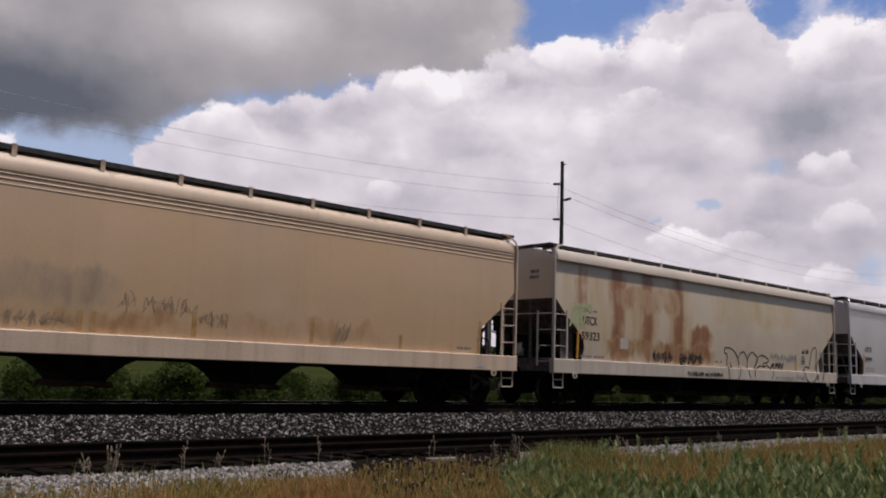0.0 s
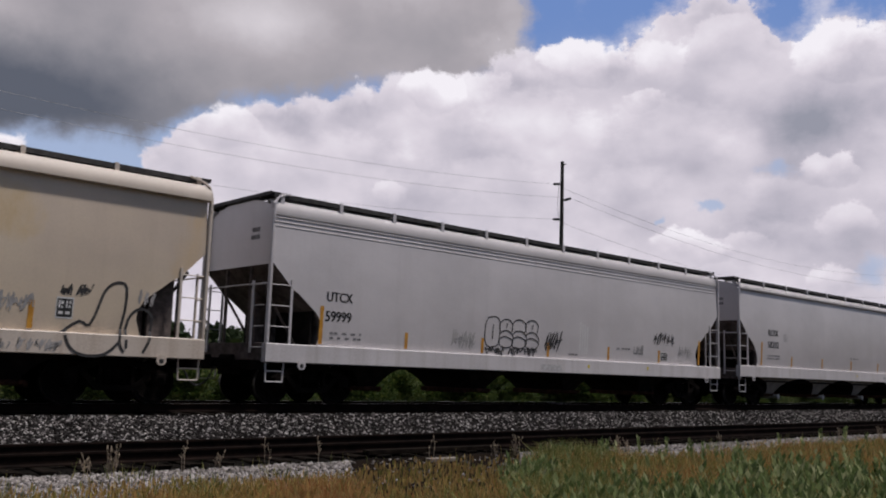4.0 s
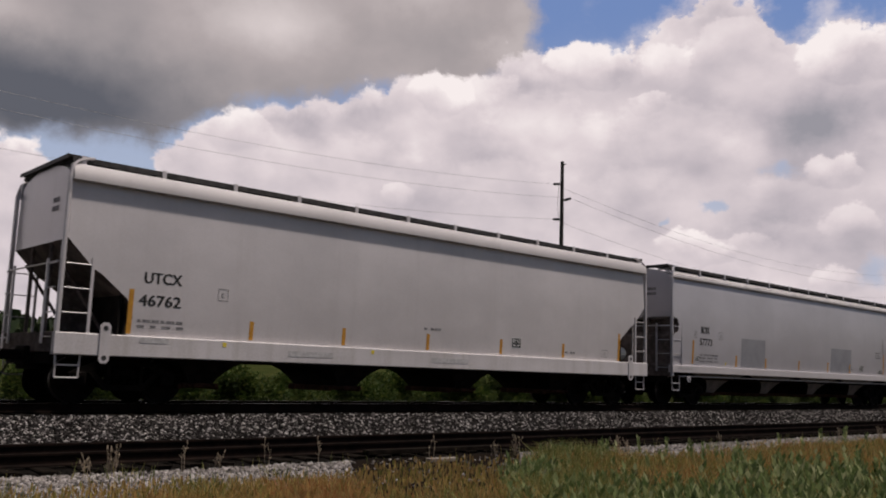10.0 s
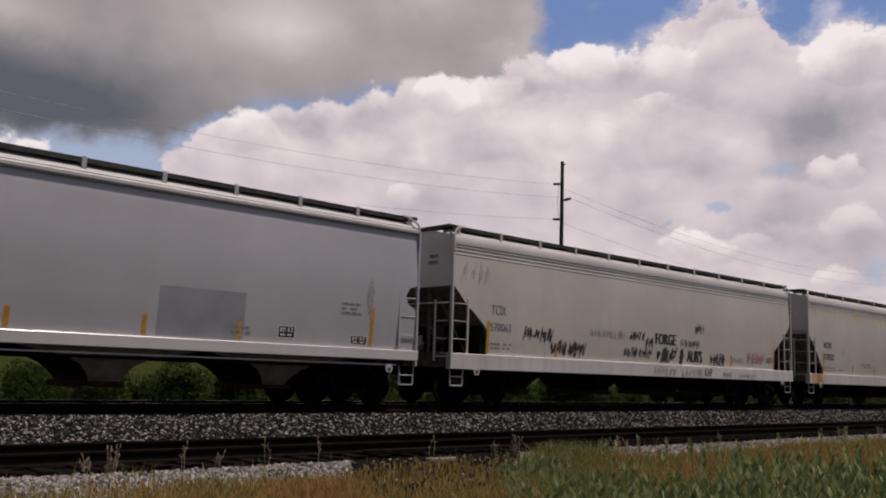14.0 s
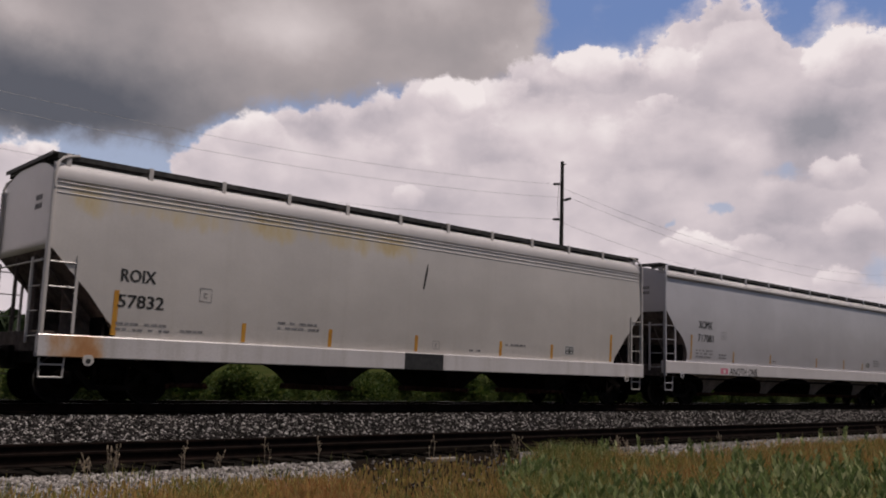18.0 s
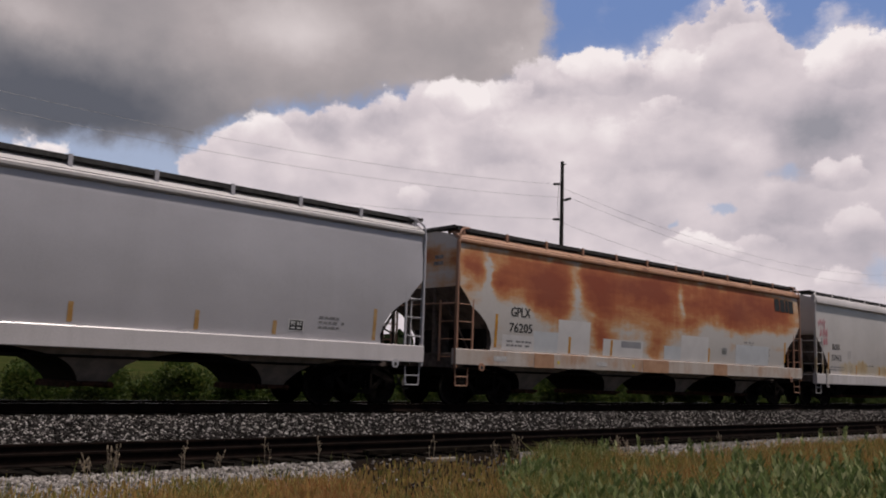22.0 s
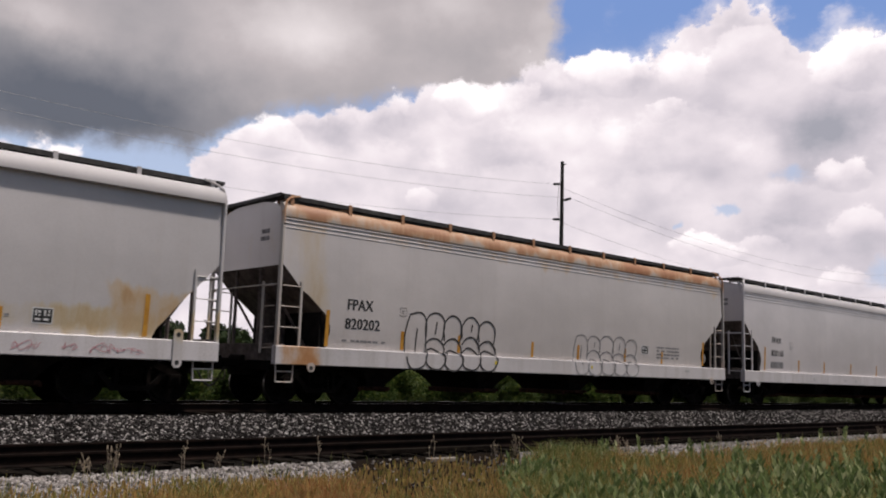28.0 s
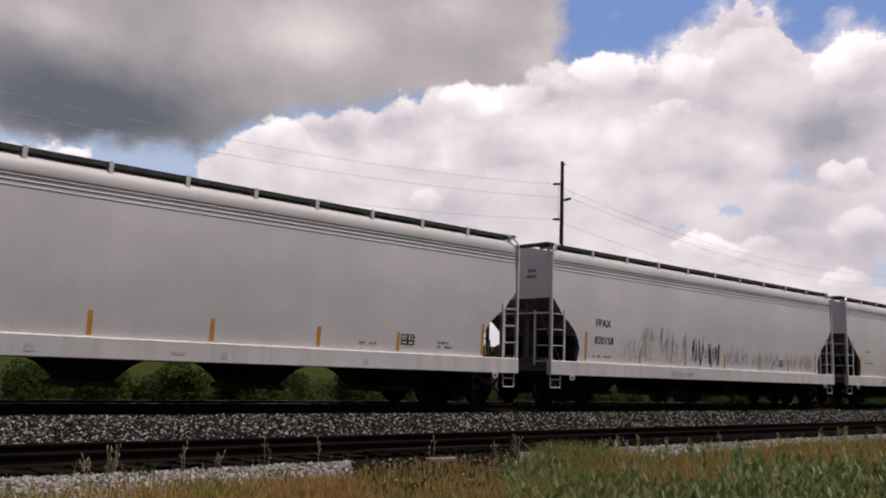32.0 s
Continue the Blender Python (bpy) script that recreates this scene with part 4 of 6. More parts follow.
def wheelset_mesh():
    """Two flanged wheels on an axle, about its own middle."""
    bm = bmesh.new()
    rod(bm, (0, -1.05, 0), (0, 1.05, 0), 0.085, 10)
    for s in (-1, 1):
        prof = ((s * 0.69, 0.49), (s * 0.72, 0.47), (s * 0.735, 0.457), (s * 0.82, 0.452), (s * 0.825, 0.39), (s * 0.79, 0.36), (s * 0.77, 0.16), (s * 0.80, 0.11), (s * 0.80, 0.085))
        inner = ((s * 0.69, 0.38), (s * 0.73, 0.36), (s * 0.72, 0.16), (s * 0.68, 0.11), (s * 0.68, 0.085))
        seq = list(reversed(inner)) + list(prof)
        n = 28
        rings = [[bm.verts.new((r * math.cos(k * 2 * math.pi / n), yy, r * math.sin(k * 2 * math.pi / n))) for k in range(n)] for yy, r in seq]
        for a, b in zip(rings, rings[1:]):
            for k in range(n):
                f = bm.faces.new((a[k], a[(k + 1) % n], b[(k + 1) % n], b[k]))
                if a is rings[len(inner) + 2]:
                    f.material_index = 1
        # core holes let the turning show
        for k in range(4):
            t = k * math.pi / 2
            rod(bm, (0.26 * math.cos(t), s * 0.772, 0.26 * math.sin(t)), (0.26 * math.cos(t), s * 0.79, 0.26 * math.sin(t)), 0.045, 8)
    bmesh.ops.recalc_face_normals(bm, faces=bm.faces)
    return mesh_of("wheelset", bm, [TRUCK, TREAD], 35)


def side_frame_mesh(s):
    """A cast truck side: top and bottom members, columns, journal boxes."""
    y0, y1 = (s * 0.98, s * 1.12) if s > 0 else (s * 1.12, s * 0.98)
    bm = bmesh.new()

    def slab(pts):
        a = [bm.verts.new((x, y0, z)) for x, z in pts]
        b = [bm.verts.new((x, y1, z)) for x, z in pts]
        m = len(pts)
        for i in range(m):
            bm.faces.new((a[i], a[(i + 1) % m], b[(i + 1) % m], b[i]))
        bm.faces.new(a[::-1])
        bm.faces.new(b)
    slab([(-1.08, 0.58), (-0.95, 0.66), (-0.45, 0.86), (0.45, 0.86), (0.95, 0.66), (1.08, 0.58), (0.85, 0.55), (0.4, 0.74), (-0.4, 0.74), (-0.85, 0.55)])
    slab([(-0.72, 0.60), (-0.40, 0.26), (0.40, 0.26), (0.72, 0.60), (0.60, 0.62), (0.34, 0.36), (-0.34, 0.36), (-0.60, 0.62)])
    for x in (-0.36, 0.30):
        box(bm, x, x + 0.07, y0, y1, 0.33, 0.78)
    for x in (-0.89, 0.89):
        box(bm, x - 0.13, x + 0.13, y0 - 0.02, y1 + 0.02, 0.36, 0.62, bevel=0.03)
        rod(bm, (x, s * 1.10, 0.46), (x, s * 1.17, 0.46), 0.085, 10)
    bmesh.ops.recalc_face_normals(bm, faces=bm.faces)
    return mesh_of("side_frame", bm, TRUCK)


def spring_mesh():
    pts = [(0.07 * math.cos(t * 1.05), -1.05 + 0.07 * math.sin(t * 1.05), 0.36 + 0.0125 * t) for t in range(25)]
    return mesh_of("spring", pipe(bmesh.new(), pts, 0.016, 4), TRUCK)


def ladder_mesh(mat, kind):
    """Stiles of a ladder; its rungs are parts of their own."""
    if kind == "side":
        bm = boxes((-0.025, 0.025, -0.02, 0.02, 1.12, 2.76))
    else:
        bm = boxes((-0.02, 0.02, -0.025, 0.025, 1.12, 2.72))
    return mesh_of("ladder_stile", bm, mat)


def flat_text(body, width, height, bold=0.011):
    """Lettering as a flat mesh, lower left corner at the origin, in x and z."""
    cu = bpy.data.curves.new("letters", "FONT")
    cu.body = body
    cu.size = 1.0
    cu.resolution_u = 2
    ob = bpy.data.objects.new("letters", cu)
    scene.collection.objects.link(ob)
    bpy.context.view_layer.update()
    me = bpy.data.meshes.new_from_object(ob.evaluated_get(bpy.context.evaluated_depsgraph_get()))
    bpy.data.objects.remove(ob)
    co = np.empty(len(me.vertices) * 3, dtype=np.float32)
    me.vertices.foreach_get("co", co)
    co = co.reshape(-1, 3)
    lo, hi = co.min(0), co.max(0)
    out = np.zeros_like(co)
    out[:, 0] = (co[:, 0] - lo[0]) / (hi[0] - lo[0]) * width
    out[:, 2] = (co[:, 1] - lo[1]) / (hi[1] - lo[1]) * height
    me.vertices.foreach_set("co", out.ravel())
    # bold: copies a stroke's breadth apart, each a little prouder
    bm = bmesh.new()
    for k in (-1, 0, 1):
        n0 = len(bm.verts)
        bm.from_mesh(me)
        bm.verts.ensure_lookup_table()
        for q in bm.verts[n0:]:
            q.co += Vector((bold * k, 0.0008 * k, 0))
    bm.to_mesh(me)
    bm.free()
    me.update()
    return me


def characters(me, mat):
    """Split lettering into single characters, at the gaps between them."""
    co = [tuple(q.co) for q in me.vertices]
    faces = [tuple(p.vertices) for p in me.polygons]
    spans = sorted((min(co[i][0] for i in f), max(co[i][0] for i in f), f) for f in faces)
    out, group, end = [], [], None
    for a, b, f in spans:
        if end is not None and a > end + 1e-4:
            out.append(group)
            group, end = [], None
        group.append(f)
        end = b if end is None else max(end, b)
    out.append(group)
    meshes = []
    for group in out:
        used = sorted({i for f in group for i in f})
        at = {i: k for k, i in enumerate(used)}
        one = bpy.data.meshes.new("character")
        one.from_pydata([co[i] for i in used], [], [tuple(at[i] for i in f) for f in group])
        one.materials.append(mat)
        meshes.append(one)
    return meshes


def on_side(me, x, z, off=0.005, sill_top=1.338):
    """Lay a flat x-z mesh against the near side of the body."""
    for q in me.vertices:
        xx, zz = q.co.x + x, q.co.z + z
        w = half_width(zz) if zz > sill_top else 1.611
        q.co = (xx, -w - off + q.co.y, zz)
    me.update()
    return me


def plate_mesh(w, h, mat, rows=3, cols=1):
    bm = bmesh.new()
    g = [[bm.verts.new((w * i / cols, 0, h * j / rows)) for i in range(cols + 1)] for j in range(rows + 1)]
    for j in range(rows):
        for i in range(cols):
            bm.faces.new((g[j][i], g[j][i + 1], g[j + 1][i + 1], g[j + 1][i]))
    return mesh_of("plate", bm, mat)


def strokes_mesh(lines, width, mat):
    """Painted strokes: ribbons along polylines in x and z."""
    bm = bmesh.new()
    for ln in lines:
        pts = [Vector((p[0], 0, p[1])) for p in ln]
        prev = None
        for i, p in enumerate(pts):
            d = (pts[min(i + 1, len(pts) - 1)] - pts[max(i - 1, 0)])
            if d.length < 1e-6:
                continue
            d.normalize()
            s = Vector((-d.z, 0, d.x)) * width * 0.5
            cur = (bm.verts.new(p - s), bm.verts.new(p + s))
            if prev:
                bm.faces.new((prev[0], cur[0], cur[1], prev[1]))
            prev = cur
    bmesh.ops.recalc_face_normals(bm, faces=bm.faces)
    for f in bm.faces:
        if f.normal.y > 0:
            f.normal_flip()
    return mesh_of("painted_tag", bm, mat)


def arc(cx, cz, rx, rz, a0, a1, n=10):
    return [(cx + rx * math.cos(radians(a0 + (a1 - a0) * i / n)), cz + rz * math.sin(radians(a0 + (a1 - a0) * i / n))) for i in range(n + 1)]


def loosen(rnd, lines, amount, slant=0.0):
    """Hand-drawn wobble: rounds the corners of polylines and shakes them."""
    out = []
    for ln in lines:
        fine = []
        n = len(ln)
        for k in range(n - 1):
            p0, p1, p2, p3 = ln[max(k - 1, 0)], ln[k], ln[k + 1], ln[min(k + 2, n - 1)]
            for q in range(3):
                t = q / 3
                fine.append(tuple(0.5 * (2 * p1[c] + (p2[c] - p0[c]) * t + (2 * p0[c] - 5 * p1[c] + 4 * p2[c] - p3[c]) * t * t + (3 * p1[c] - p0[c] - 3 * p2[c] + p3[c]) * t ** 3) for c in (0, 1)))
        fine.append(ln[-1])
        dx, dz = rnd.uniform(-amount, amount), rnd.uniform(-amount, amount)
        ph, fr = rnd.uniform(0, 6), rnd.uniform(5, 11)
        out.append([(x + dx + slant * z + amount * 0.5 * math.sin(fr * z + ph), z + dz + amount * 0.5 * math.sin(fr * x + ph)) for x, z in fine])
    return out


def bubble_lines(rnd, w, h, n):
    """Outlined pillow shapes: one tall oval, then columns of an arch over a round foot."""
    out = []
    step = w / n
    for i in range(n):
        x, rx = step * (i + 0.5), step * rnd.uniform(0.50, 0.56)
        top, mid = h * rnd.uniform(0.93, 1.0), h * rnd.uniform(0.50, 0.58)
        if i == 0:
            out.append([(x - rx * 0.7, top * 0.93), (x - rx, top * 0.7), (x - rx * 1.05, h * 0.3), (x - rx * 0.7, h * 0.05), (x, 0.0), (x + rx * 0.8, h * 0.08), (x + rx, h * 0.4), (x + rx * 0.95, top * 0.85), (x + rx * 0.4, top), (x - rx * 0.7, top * 0.96)])
            out.append([(x + rx * 0.1, h * 0.72), (x, h * 0.5), (x, h * 0.24)])
            continue
        out.append([(x - rx * 0.9, mid * 1.05), (x - rx, top * 0.82), (x - rx * 0.5, top * 0.98), (x + rx * 0.3, top), (x + rx * 0.9, top * 0.86), (x + rx * 0.85, mid * 1.15), (x + rx * 0.7, mid)])
        out.append([(x - rx, mid * 0.82), (x - rx * 0.5, mid * 1.04), (x + rx * 0.3, mid * 1.08), (x + rx, mid * 0.8), (x + rx * 1.02, mid * 0.5)])
        out.append([(x - rx * 0.9, mid * 0.55), (x - rx * 0.3, mid * 0.72), (x + rx * 0.6, mid * 0.6), (x + rx * 1.05, h * 0.2), (x + rx * 0.6, h * 0.03), (x - rx * 0.2, 0.0), (x - rx * 0.9, h * 0.08), (x - rx * 1.0, mid * 0.45)])
        if i % 2:
            out.append([(x + rx * 0.1, top * 0.86), (x, mid * 1.25)])
    return loosen(rnd, out, 0.012 * h)


def outline_lines(rnd, w, h, n):
    """A large open outline in four swelling shapes."""
    bow = [(0.0, 1.0), (0.1, 1.0), (0.2, 0.9), (0.27, 0.7), (0.3, 0.45), (0.27, 0.1), (0.24, 0.0)]
    stem = [(0.0, 1.0), (0.0, 0.83), (0.05, 0.8), (0.05, 0.5), (0.06, 0.0)]
    tick = [(0.12, 0.55), (0.14, 0.4), (0.17, 0.42)]
    second = [(0.29, 0.7), (0.33, 0.85), (0.39, 0.9), (0.44, 0.82), (0.47, 0.62), (0.46, 0.3), (0.5, 0.05)]
    third = [(0.47, 0.6), (0.5, 0.8), (0.57, 0.92), (0.64, 0.85), (0.69, 0.72), (0.66, 0.5), (0.6, 0.35), (0.59, 0.1)]
    fourth = [(0.62, 0.3), (0.66, 0.6), (0.74, 0.82), (0.85, 0.8), (0.93, 0.7), (0.9, 0.6), (0.82, 0.55), (0.84, 0.45), (0.9, 0.5), (0.97, 0.38), (1.0, 0.2), (0.95, 0.05)]
    bar = [(0.66, 0.35), (0.75, 0.48), (0.86, 0.45)]
    return loosen(rnd, [[(x * w, z * h) for x, z in ln] for ln in (bow, stem, tick, second, third, fourth, bar)], 0.01 * h)


def loop_lines(rnd, w, h, n):
    """A tall looped outline with a hooked foot."""
    tall = [(0.0, 0.3), (0.18, 0.45), (0.3, 0.42), (0.42, 0.85), (0.55, 1.0), (0.68, 0.95), (0.66, 0.5), (0.62, 0.2), (0.68, 0.06)]
    foot = [(0.0, 0.3), (0.06, 0.1), (0.2, 0.0), (0.45, 0.02), (0.62, 0.2)]
    side = [(0.7, 0.1), (0.72, 0.5), (0.85, 0.66), (1.0, 0.55), (0.98, 0.25), (0.9, 0.05)]
    return loosen(rnd, [[(x * w, z * h) for x, z in ln] for ln in (tall, foot, side)], 0.01 * h)


def scrawl_lines(rnd, w, h, n):
    """Quick jagged strokes and small hooks thrown over one another; no letters."""
    out = []
    step = w / n
    for i in range(n):
        x, s = step * i, step * rnd.uniform(0.9, 1.4)
        for _j in range(2):
            pts, q = [], x + s * rnd.uniform(-0.1, 0.3)
            for k in range(rnd.randint(4, 6)):
                pts.append((q, h * (rnd.uniform(0.5, 1.05) if k % 2 else rnd.uniform(-0.1, 0.45))))
                q += s * rnd.uniform(-0.08, 0.3)
            out.append(pts)
        r = min(s, h) * rnd.uniform(0.15, 0.28)
        a0 = rnd.uniform(0, 360)
        out.append(arc(x + s * rnd.uniform(0.2, 0.8), h * rnd.uniform(0.25, 0.7), r, r * rnd.uniform(0.8, 1.6), a0, a0 + rnd.uniform(120, 260), 7))
    return loosen(rnd, out, 0.03 * h, rnd.uniform(0.0, 0.3))


def hopper_car(spec):
    """One covered hopper with all that is on it; the origin lies on the rail tops under its middle."""
    u0, u1, tone = spec["u0"], spec["u1"], spec["paint"]
    L = u1 - u0
    style, cut = spec.get("style", "ribs"), CUT_NOTCH if spec.get("notch") else CUT_LINE if spec.get("line") else CUT_ROUND if spec.get("round") else CUT_STRAIGHT
    SIDE["bulge"] = 0.085 if style == "tube" else 0.055
    rnd = random.Random(spec["seed"])
    car = empty("hopper_car", Matrix.Translation(((u0 + u1) / 2 - travelled(0), TRACK_Y, 0)), spec["label"], "freight car", "cars of the freight train")
    trim = spec.get("trim", tone)
    post_mat = spec.get("post", trim)
    H, lift = L / 2, spec.get("lift", 0.0)
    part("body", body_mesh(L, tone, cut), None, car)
    flip = Matrix.Rotation(math.pi, 4, "Z")
    sill, chord = sill_mesh(L, spec.get("sill", trim), spec.get("sill_low", 0.935)), chord_mesh(L, style, spec.get("chord", EAVE if trim is tone else trim))
    for m in (Matrix(), flip):
        part("side_sill", sill, None, car, at=m @ Matrix.Translation((0, 0, lift)))
        part("top_chord", chord, None, car, at=m)
        if style == "ribs":
            rib = shared(("rib", spec["seed"]), lambda: rib_mesh(L, EAVE if trim is tone else trim))
            for z in (3.905, 4.005, 4.10):
                part("eave_rib", rib, None, car, at=m @ Matrix.Translation((0, 0, z)))
    # roof walk on both sides, with brackets
    board = shared(("board", round(L, 2)), lambda: mesh_of("running_board", boxes((-H + 0.1, H - 0.1, -1.42, -0.84, 4.625, 4.67), (-H + 0.1, H - 0.1, -1.44, -1.425, 4.585, 4.685)), GRATING))
    bracket = shared(("bracket", post_mat.name), lambda: mesh_of("bracket", boxes((-0.045, 0.045, -1.475, -1.44, 4.38, 4.70), (-0.03, 0.03, -1.44, -0.86, 4.565, 4.625)), post_mat))
    for m in (Matrix(), flip):
        part("running_board", board, None, car, "dark steel grating", at=m)
    nb = int((L - 0.6) / spec.get("pitch", 1.6))
    for i in range(nb + 1):
        x = -H + 0.3 + (L - 0.6) * i / nb
        part("bracket", bracket, None, car, at=(x, 0, 0))
        part("bracket", bracket, None, car, at=Matrix.Translation((x, 0, 0)) @ flip)
    hatch = shared("hatch", lambda: mesh_of("roof_hatch", boxes((-1.3, 1.3, -0.3, 0.3, 4.60, 4.685), bevel=0.03), TANK_GREY))
    for i in range(6):
        part("roof_hatch", hatch, None, car, at=(-H + 2.0 + (L - 4.0) * i / 5, 0, 0))
    walk_end = shared("end_walk", lambda: mesh_of("end_walk", boxes((0.02, 0.46, -1.42, 1.42, 4.675, 4.71), (0.01, 0.025, -1.42, 1.42, 4.64, 4.72)), GRATING))
    post = shared(("post", post_mat.name), lambda: mesh_of("corner_post", boxes((-0.0, 0.08, -1.60, -1.50, 0.95, 4.30), bevel=0.018), post_mat))
    bent = shared(("bent", post_mat.name), lambda: mesh_of("grab_pipe", pipe(bmesh.new(), [(0.05, -1.59, 4.0), (0.05, -1.585, 4.34), (0.09, -1.56, 4.50), (0.20, -1.50, 4.60), (0.36, -1.46, 4.66), (0.5, -1.45, 4.69)], 0.027, 6), post_mat, 50))
    stile = shared(("stile", post_mat.name), lambda: ladder_mesh(post_mat, "side"))
    rung = shared(("rung", post_mat.name), lambda: mesh_of("rung", rods(0.013, ((0.0, 0, 0), (0.52, 0, 0))), post_mat))
    end_rung = shared(("end_rung", post_mat.name), lambda: mesh_of("rung", rods(0.013, ((0, 0, 0), (0, 0.52, 0))), post_mat))
    end_stile = shared(("end_stile", post_mat.name), lambda: ladder_mesh(post_mat, "end"))
    step = shared(("step", post_mat.name), lambda: mesh_of("stirrup_step", rods(0.017, ((0, 0, 0.96), (0.02, 0, 0.5)), ((0.02, 0, 0.5), (0.44, 0, 0.5)), ((0.44, 0, 0.5), (0.46, 0, 0.96)), ((0.02, 0, 0.73), (0.44, 0, 0.73))), post_mat))
    platform = shared("platform", lambda: mesh_of("end_platform", boxes((0.0, 0.32, -1.45, 1.45, 0.96, 1.34), (0.3, 2.6, -0.6, 0.6, 0.9, 1.34), bevel=0.01), SHADED_END))
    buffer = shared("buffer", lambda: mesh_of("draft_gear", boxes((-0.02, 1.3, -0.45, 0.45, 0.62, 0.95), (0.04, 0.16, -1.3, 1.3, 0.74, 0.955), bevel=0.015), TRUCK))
    strut = shared(("strut", trim.name), lambda: mesh_of("end_strut", boxes((0.12, 0.18, -0.045, 0.045, 1.10, 3.10), bevel=0.01), SHADED_END))
    rail = shared(("end_rail", post_mat.name), lambda: mesh_of("handrail", rods(0.017, ((-0.03, -1.5, 2.64), (-0.03, 1.5, 2.64)), ((-0.03, -1.5, 2.64), (0.1, -1.5, 2.64)), ((-0.03, 1.5, 2.64), (0.1, 1.5, 2.64))), post_mat))
    coupler = shared("coupler", lambda: mesh_of("coupler", boxes((-0.55, 0.1, -0.12, 0.12, 0.80, 1.0), (-0.74, -0.5, -0.17, 0.17, 0.74, 1.06), (-0.1, 0.02, -0.3, 0.3, 0.7, 1.08), bevel=0.03), TRUCK))
    hose = shared("hose", lambda: mesh_of("air_hose", pipe(bmesh.new(), [(0.1, 0.35, 0.85), (-0.15, 0.35, 0.78), (-0.32, 0.33, 0.5), (-0.5, 0.3, 0.36), (-0.68, 0.25, 0.4)], 0.025, 6), HOSE))
    web = shared("web", lambda: mesh_of("bolster_web", boxes((1.20, 1.24, -1.46, 1.46, 1.0, 2.10)), DARK))
    brace = shared("brace", lambda: mesh_of("end_brace", rods(0.035, ((0.16, 0, 2.75), (1.15, 0, 1.34)), n=4), SHADED_END))
    near = spec.get("web", 0.62)
    shear = shared(("shear", cut, near), lambda: shear_mesh(cut, near))
    for m in (Matrix.Translation((-H, 0, 0)), flip @ Matrix.Translation((-H, 0, 0))):
        part("end_walk", walk_end, None, car, at=m)
        part("end_platform", platform, None, car, at=m)
        part("draft_gear", buffer, None, car, at=m)
        part("handrail", rail, None, car, at=m)
        part("bolster_web", web, None, car, at=m)
        if near < 1:
            for y in (-spec.get("web_y", 0.0), spec.get("web_y", 0.03)):
                part("shear_web", shear, None, car, at=m @ Matrix.Translation((0, y, 0)))
        part("coupler", coupler, None, car, "rusty iron coupler", at=m)
        part("air_hose", hose, None, car, "black rubber hose", at=m)
        for y in (-0.95, 0.95):
            part("end_brace", brace, None, car, at=m @ Matrix.Translation((0, y, 0)))
        for y in (-0.55, 0.55):
            part("end_strut", strut, None, car, at=m @ Matrix.Translation((0, y, 0)))
        mirror = Matrix.Diagonal((1, -1, 1, 1))
        for mm in (Matrix(), mirror):
            k = m @ mm
            part("corner_post", post, None, car, at=k)
            part("grab_pipe", bent, None, car, at=k)
            lad = part("ladder", stile, None, car, at=k @ Matrix.Translation((0.60, -1.575, 0)))
            for z in (1.24, 1.70, 2.16, 2.62):
                part("rung", rung, None, lad, at=(-0.50, 0, z))
            lad = part("ladder", end_stile, None, car, at=k @ Matrix.Translation((-0.04, -1.0, 0)))
            for z in (1.24, 1.70, 2.16, 2.62):
                part("rung", end_rung, None, lad, at=(0, -0.50, z))
            part("stirrup_step", step, None, car, at=k @ Matrix.Translation((0.06, -1.52, 0)))
    # brake gear on one end platform
    bx = H if spec.get("brake", "right") == "right" else -H
    sg = -1 if bx > 0 else 1
    tank = shared("tank", lambda: mesh_of("air_reservoir", rod(rod(rod(bmesh.new(), (-0.42, 0, 0), (0.42, 0, 0), 0.21, 16), (0.42, 0, 0), (0.52, 0, 0), 0.21, 16, 0.12), (-0.42, 0, 0), (-0.52, 0, 0), 0.21, 16, 0.12), TANK_GREY, 40))
    part("air_reservoir", tank, None, car, "grey steel cylinder", at=(bx + sg * 0.95, -0.95 if spec.get("tank_near") else 0.2, 1.62))
    part("reservoir_stand", shared("stand", lambda: mesh_of("reservoir_stand", boxes((-0.35, -0.27, -0.18, 0.18, 1.1, 1.34), (0.27, 0.35, -0.18, 0.18, 1.1, 1.34), (-0.4, 0.4, -0.5, 1.2, 1.10, 1.14)), DARK)), None, car, at=(bx + sg * 0.95, -0.95 if spec.get("tank_near") else 0.2, 0))
    wheel = shared("brake_wheel", lambda: brake_wheel_mesh())
    part("brake_wheel", wheel, None, car, "dark iron hand brake wheel", at=(bx + sg * 0.02, 0.75, 2.35))
    mast = shared("mast", lambda: mesh_of("brake_mast", boxes((-0.06, 0.06, -0.07, 0.07, 1.0, 2.62), (-0.10, 0.10, -0.16, 0.16, 2.14, 2.58), bevel=0.02), DARK))
    part("brake_mast", mast, None, car, at=(bx + sg * 0.12, 0.75, 0))
    lines_run = shared("air_lines", lambda: mesh_of("air_pipe", pipe(bmesh.new(), [(0.0, -0.9, 1.2), (0.0, -0.9, 1.75), (0.0, -0.3, 1.95), (0.0, 0.4, 1.95), (0.0, 0.5, 1.2)], 0.024, 5), DARK))
    part("air_pipe", lines_run, None, car, at=(bx + sg * 0.42, 0, 0))
    valve = shared("valve", lambda: mesh_of("brake_valve", boxes((-0.12, 0.12, -0.25, 0.25, 1.16, 1.62), (-0.08, 0.08, -0.12, 0.35, 1.62, 1.86), (-0.16, 0.16, -0.1, 0.1, 1.3, 1.45), bevel=0.03), DARK))
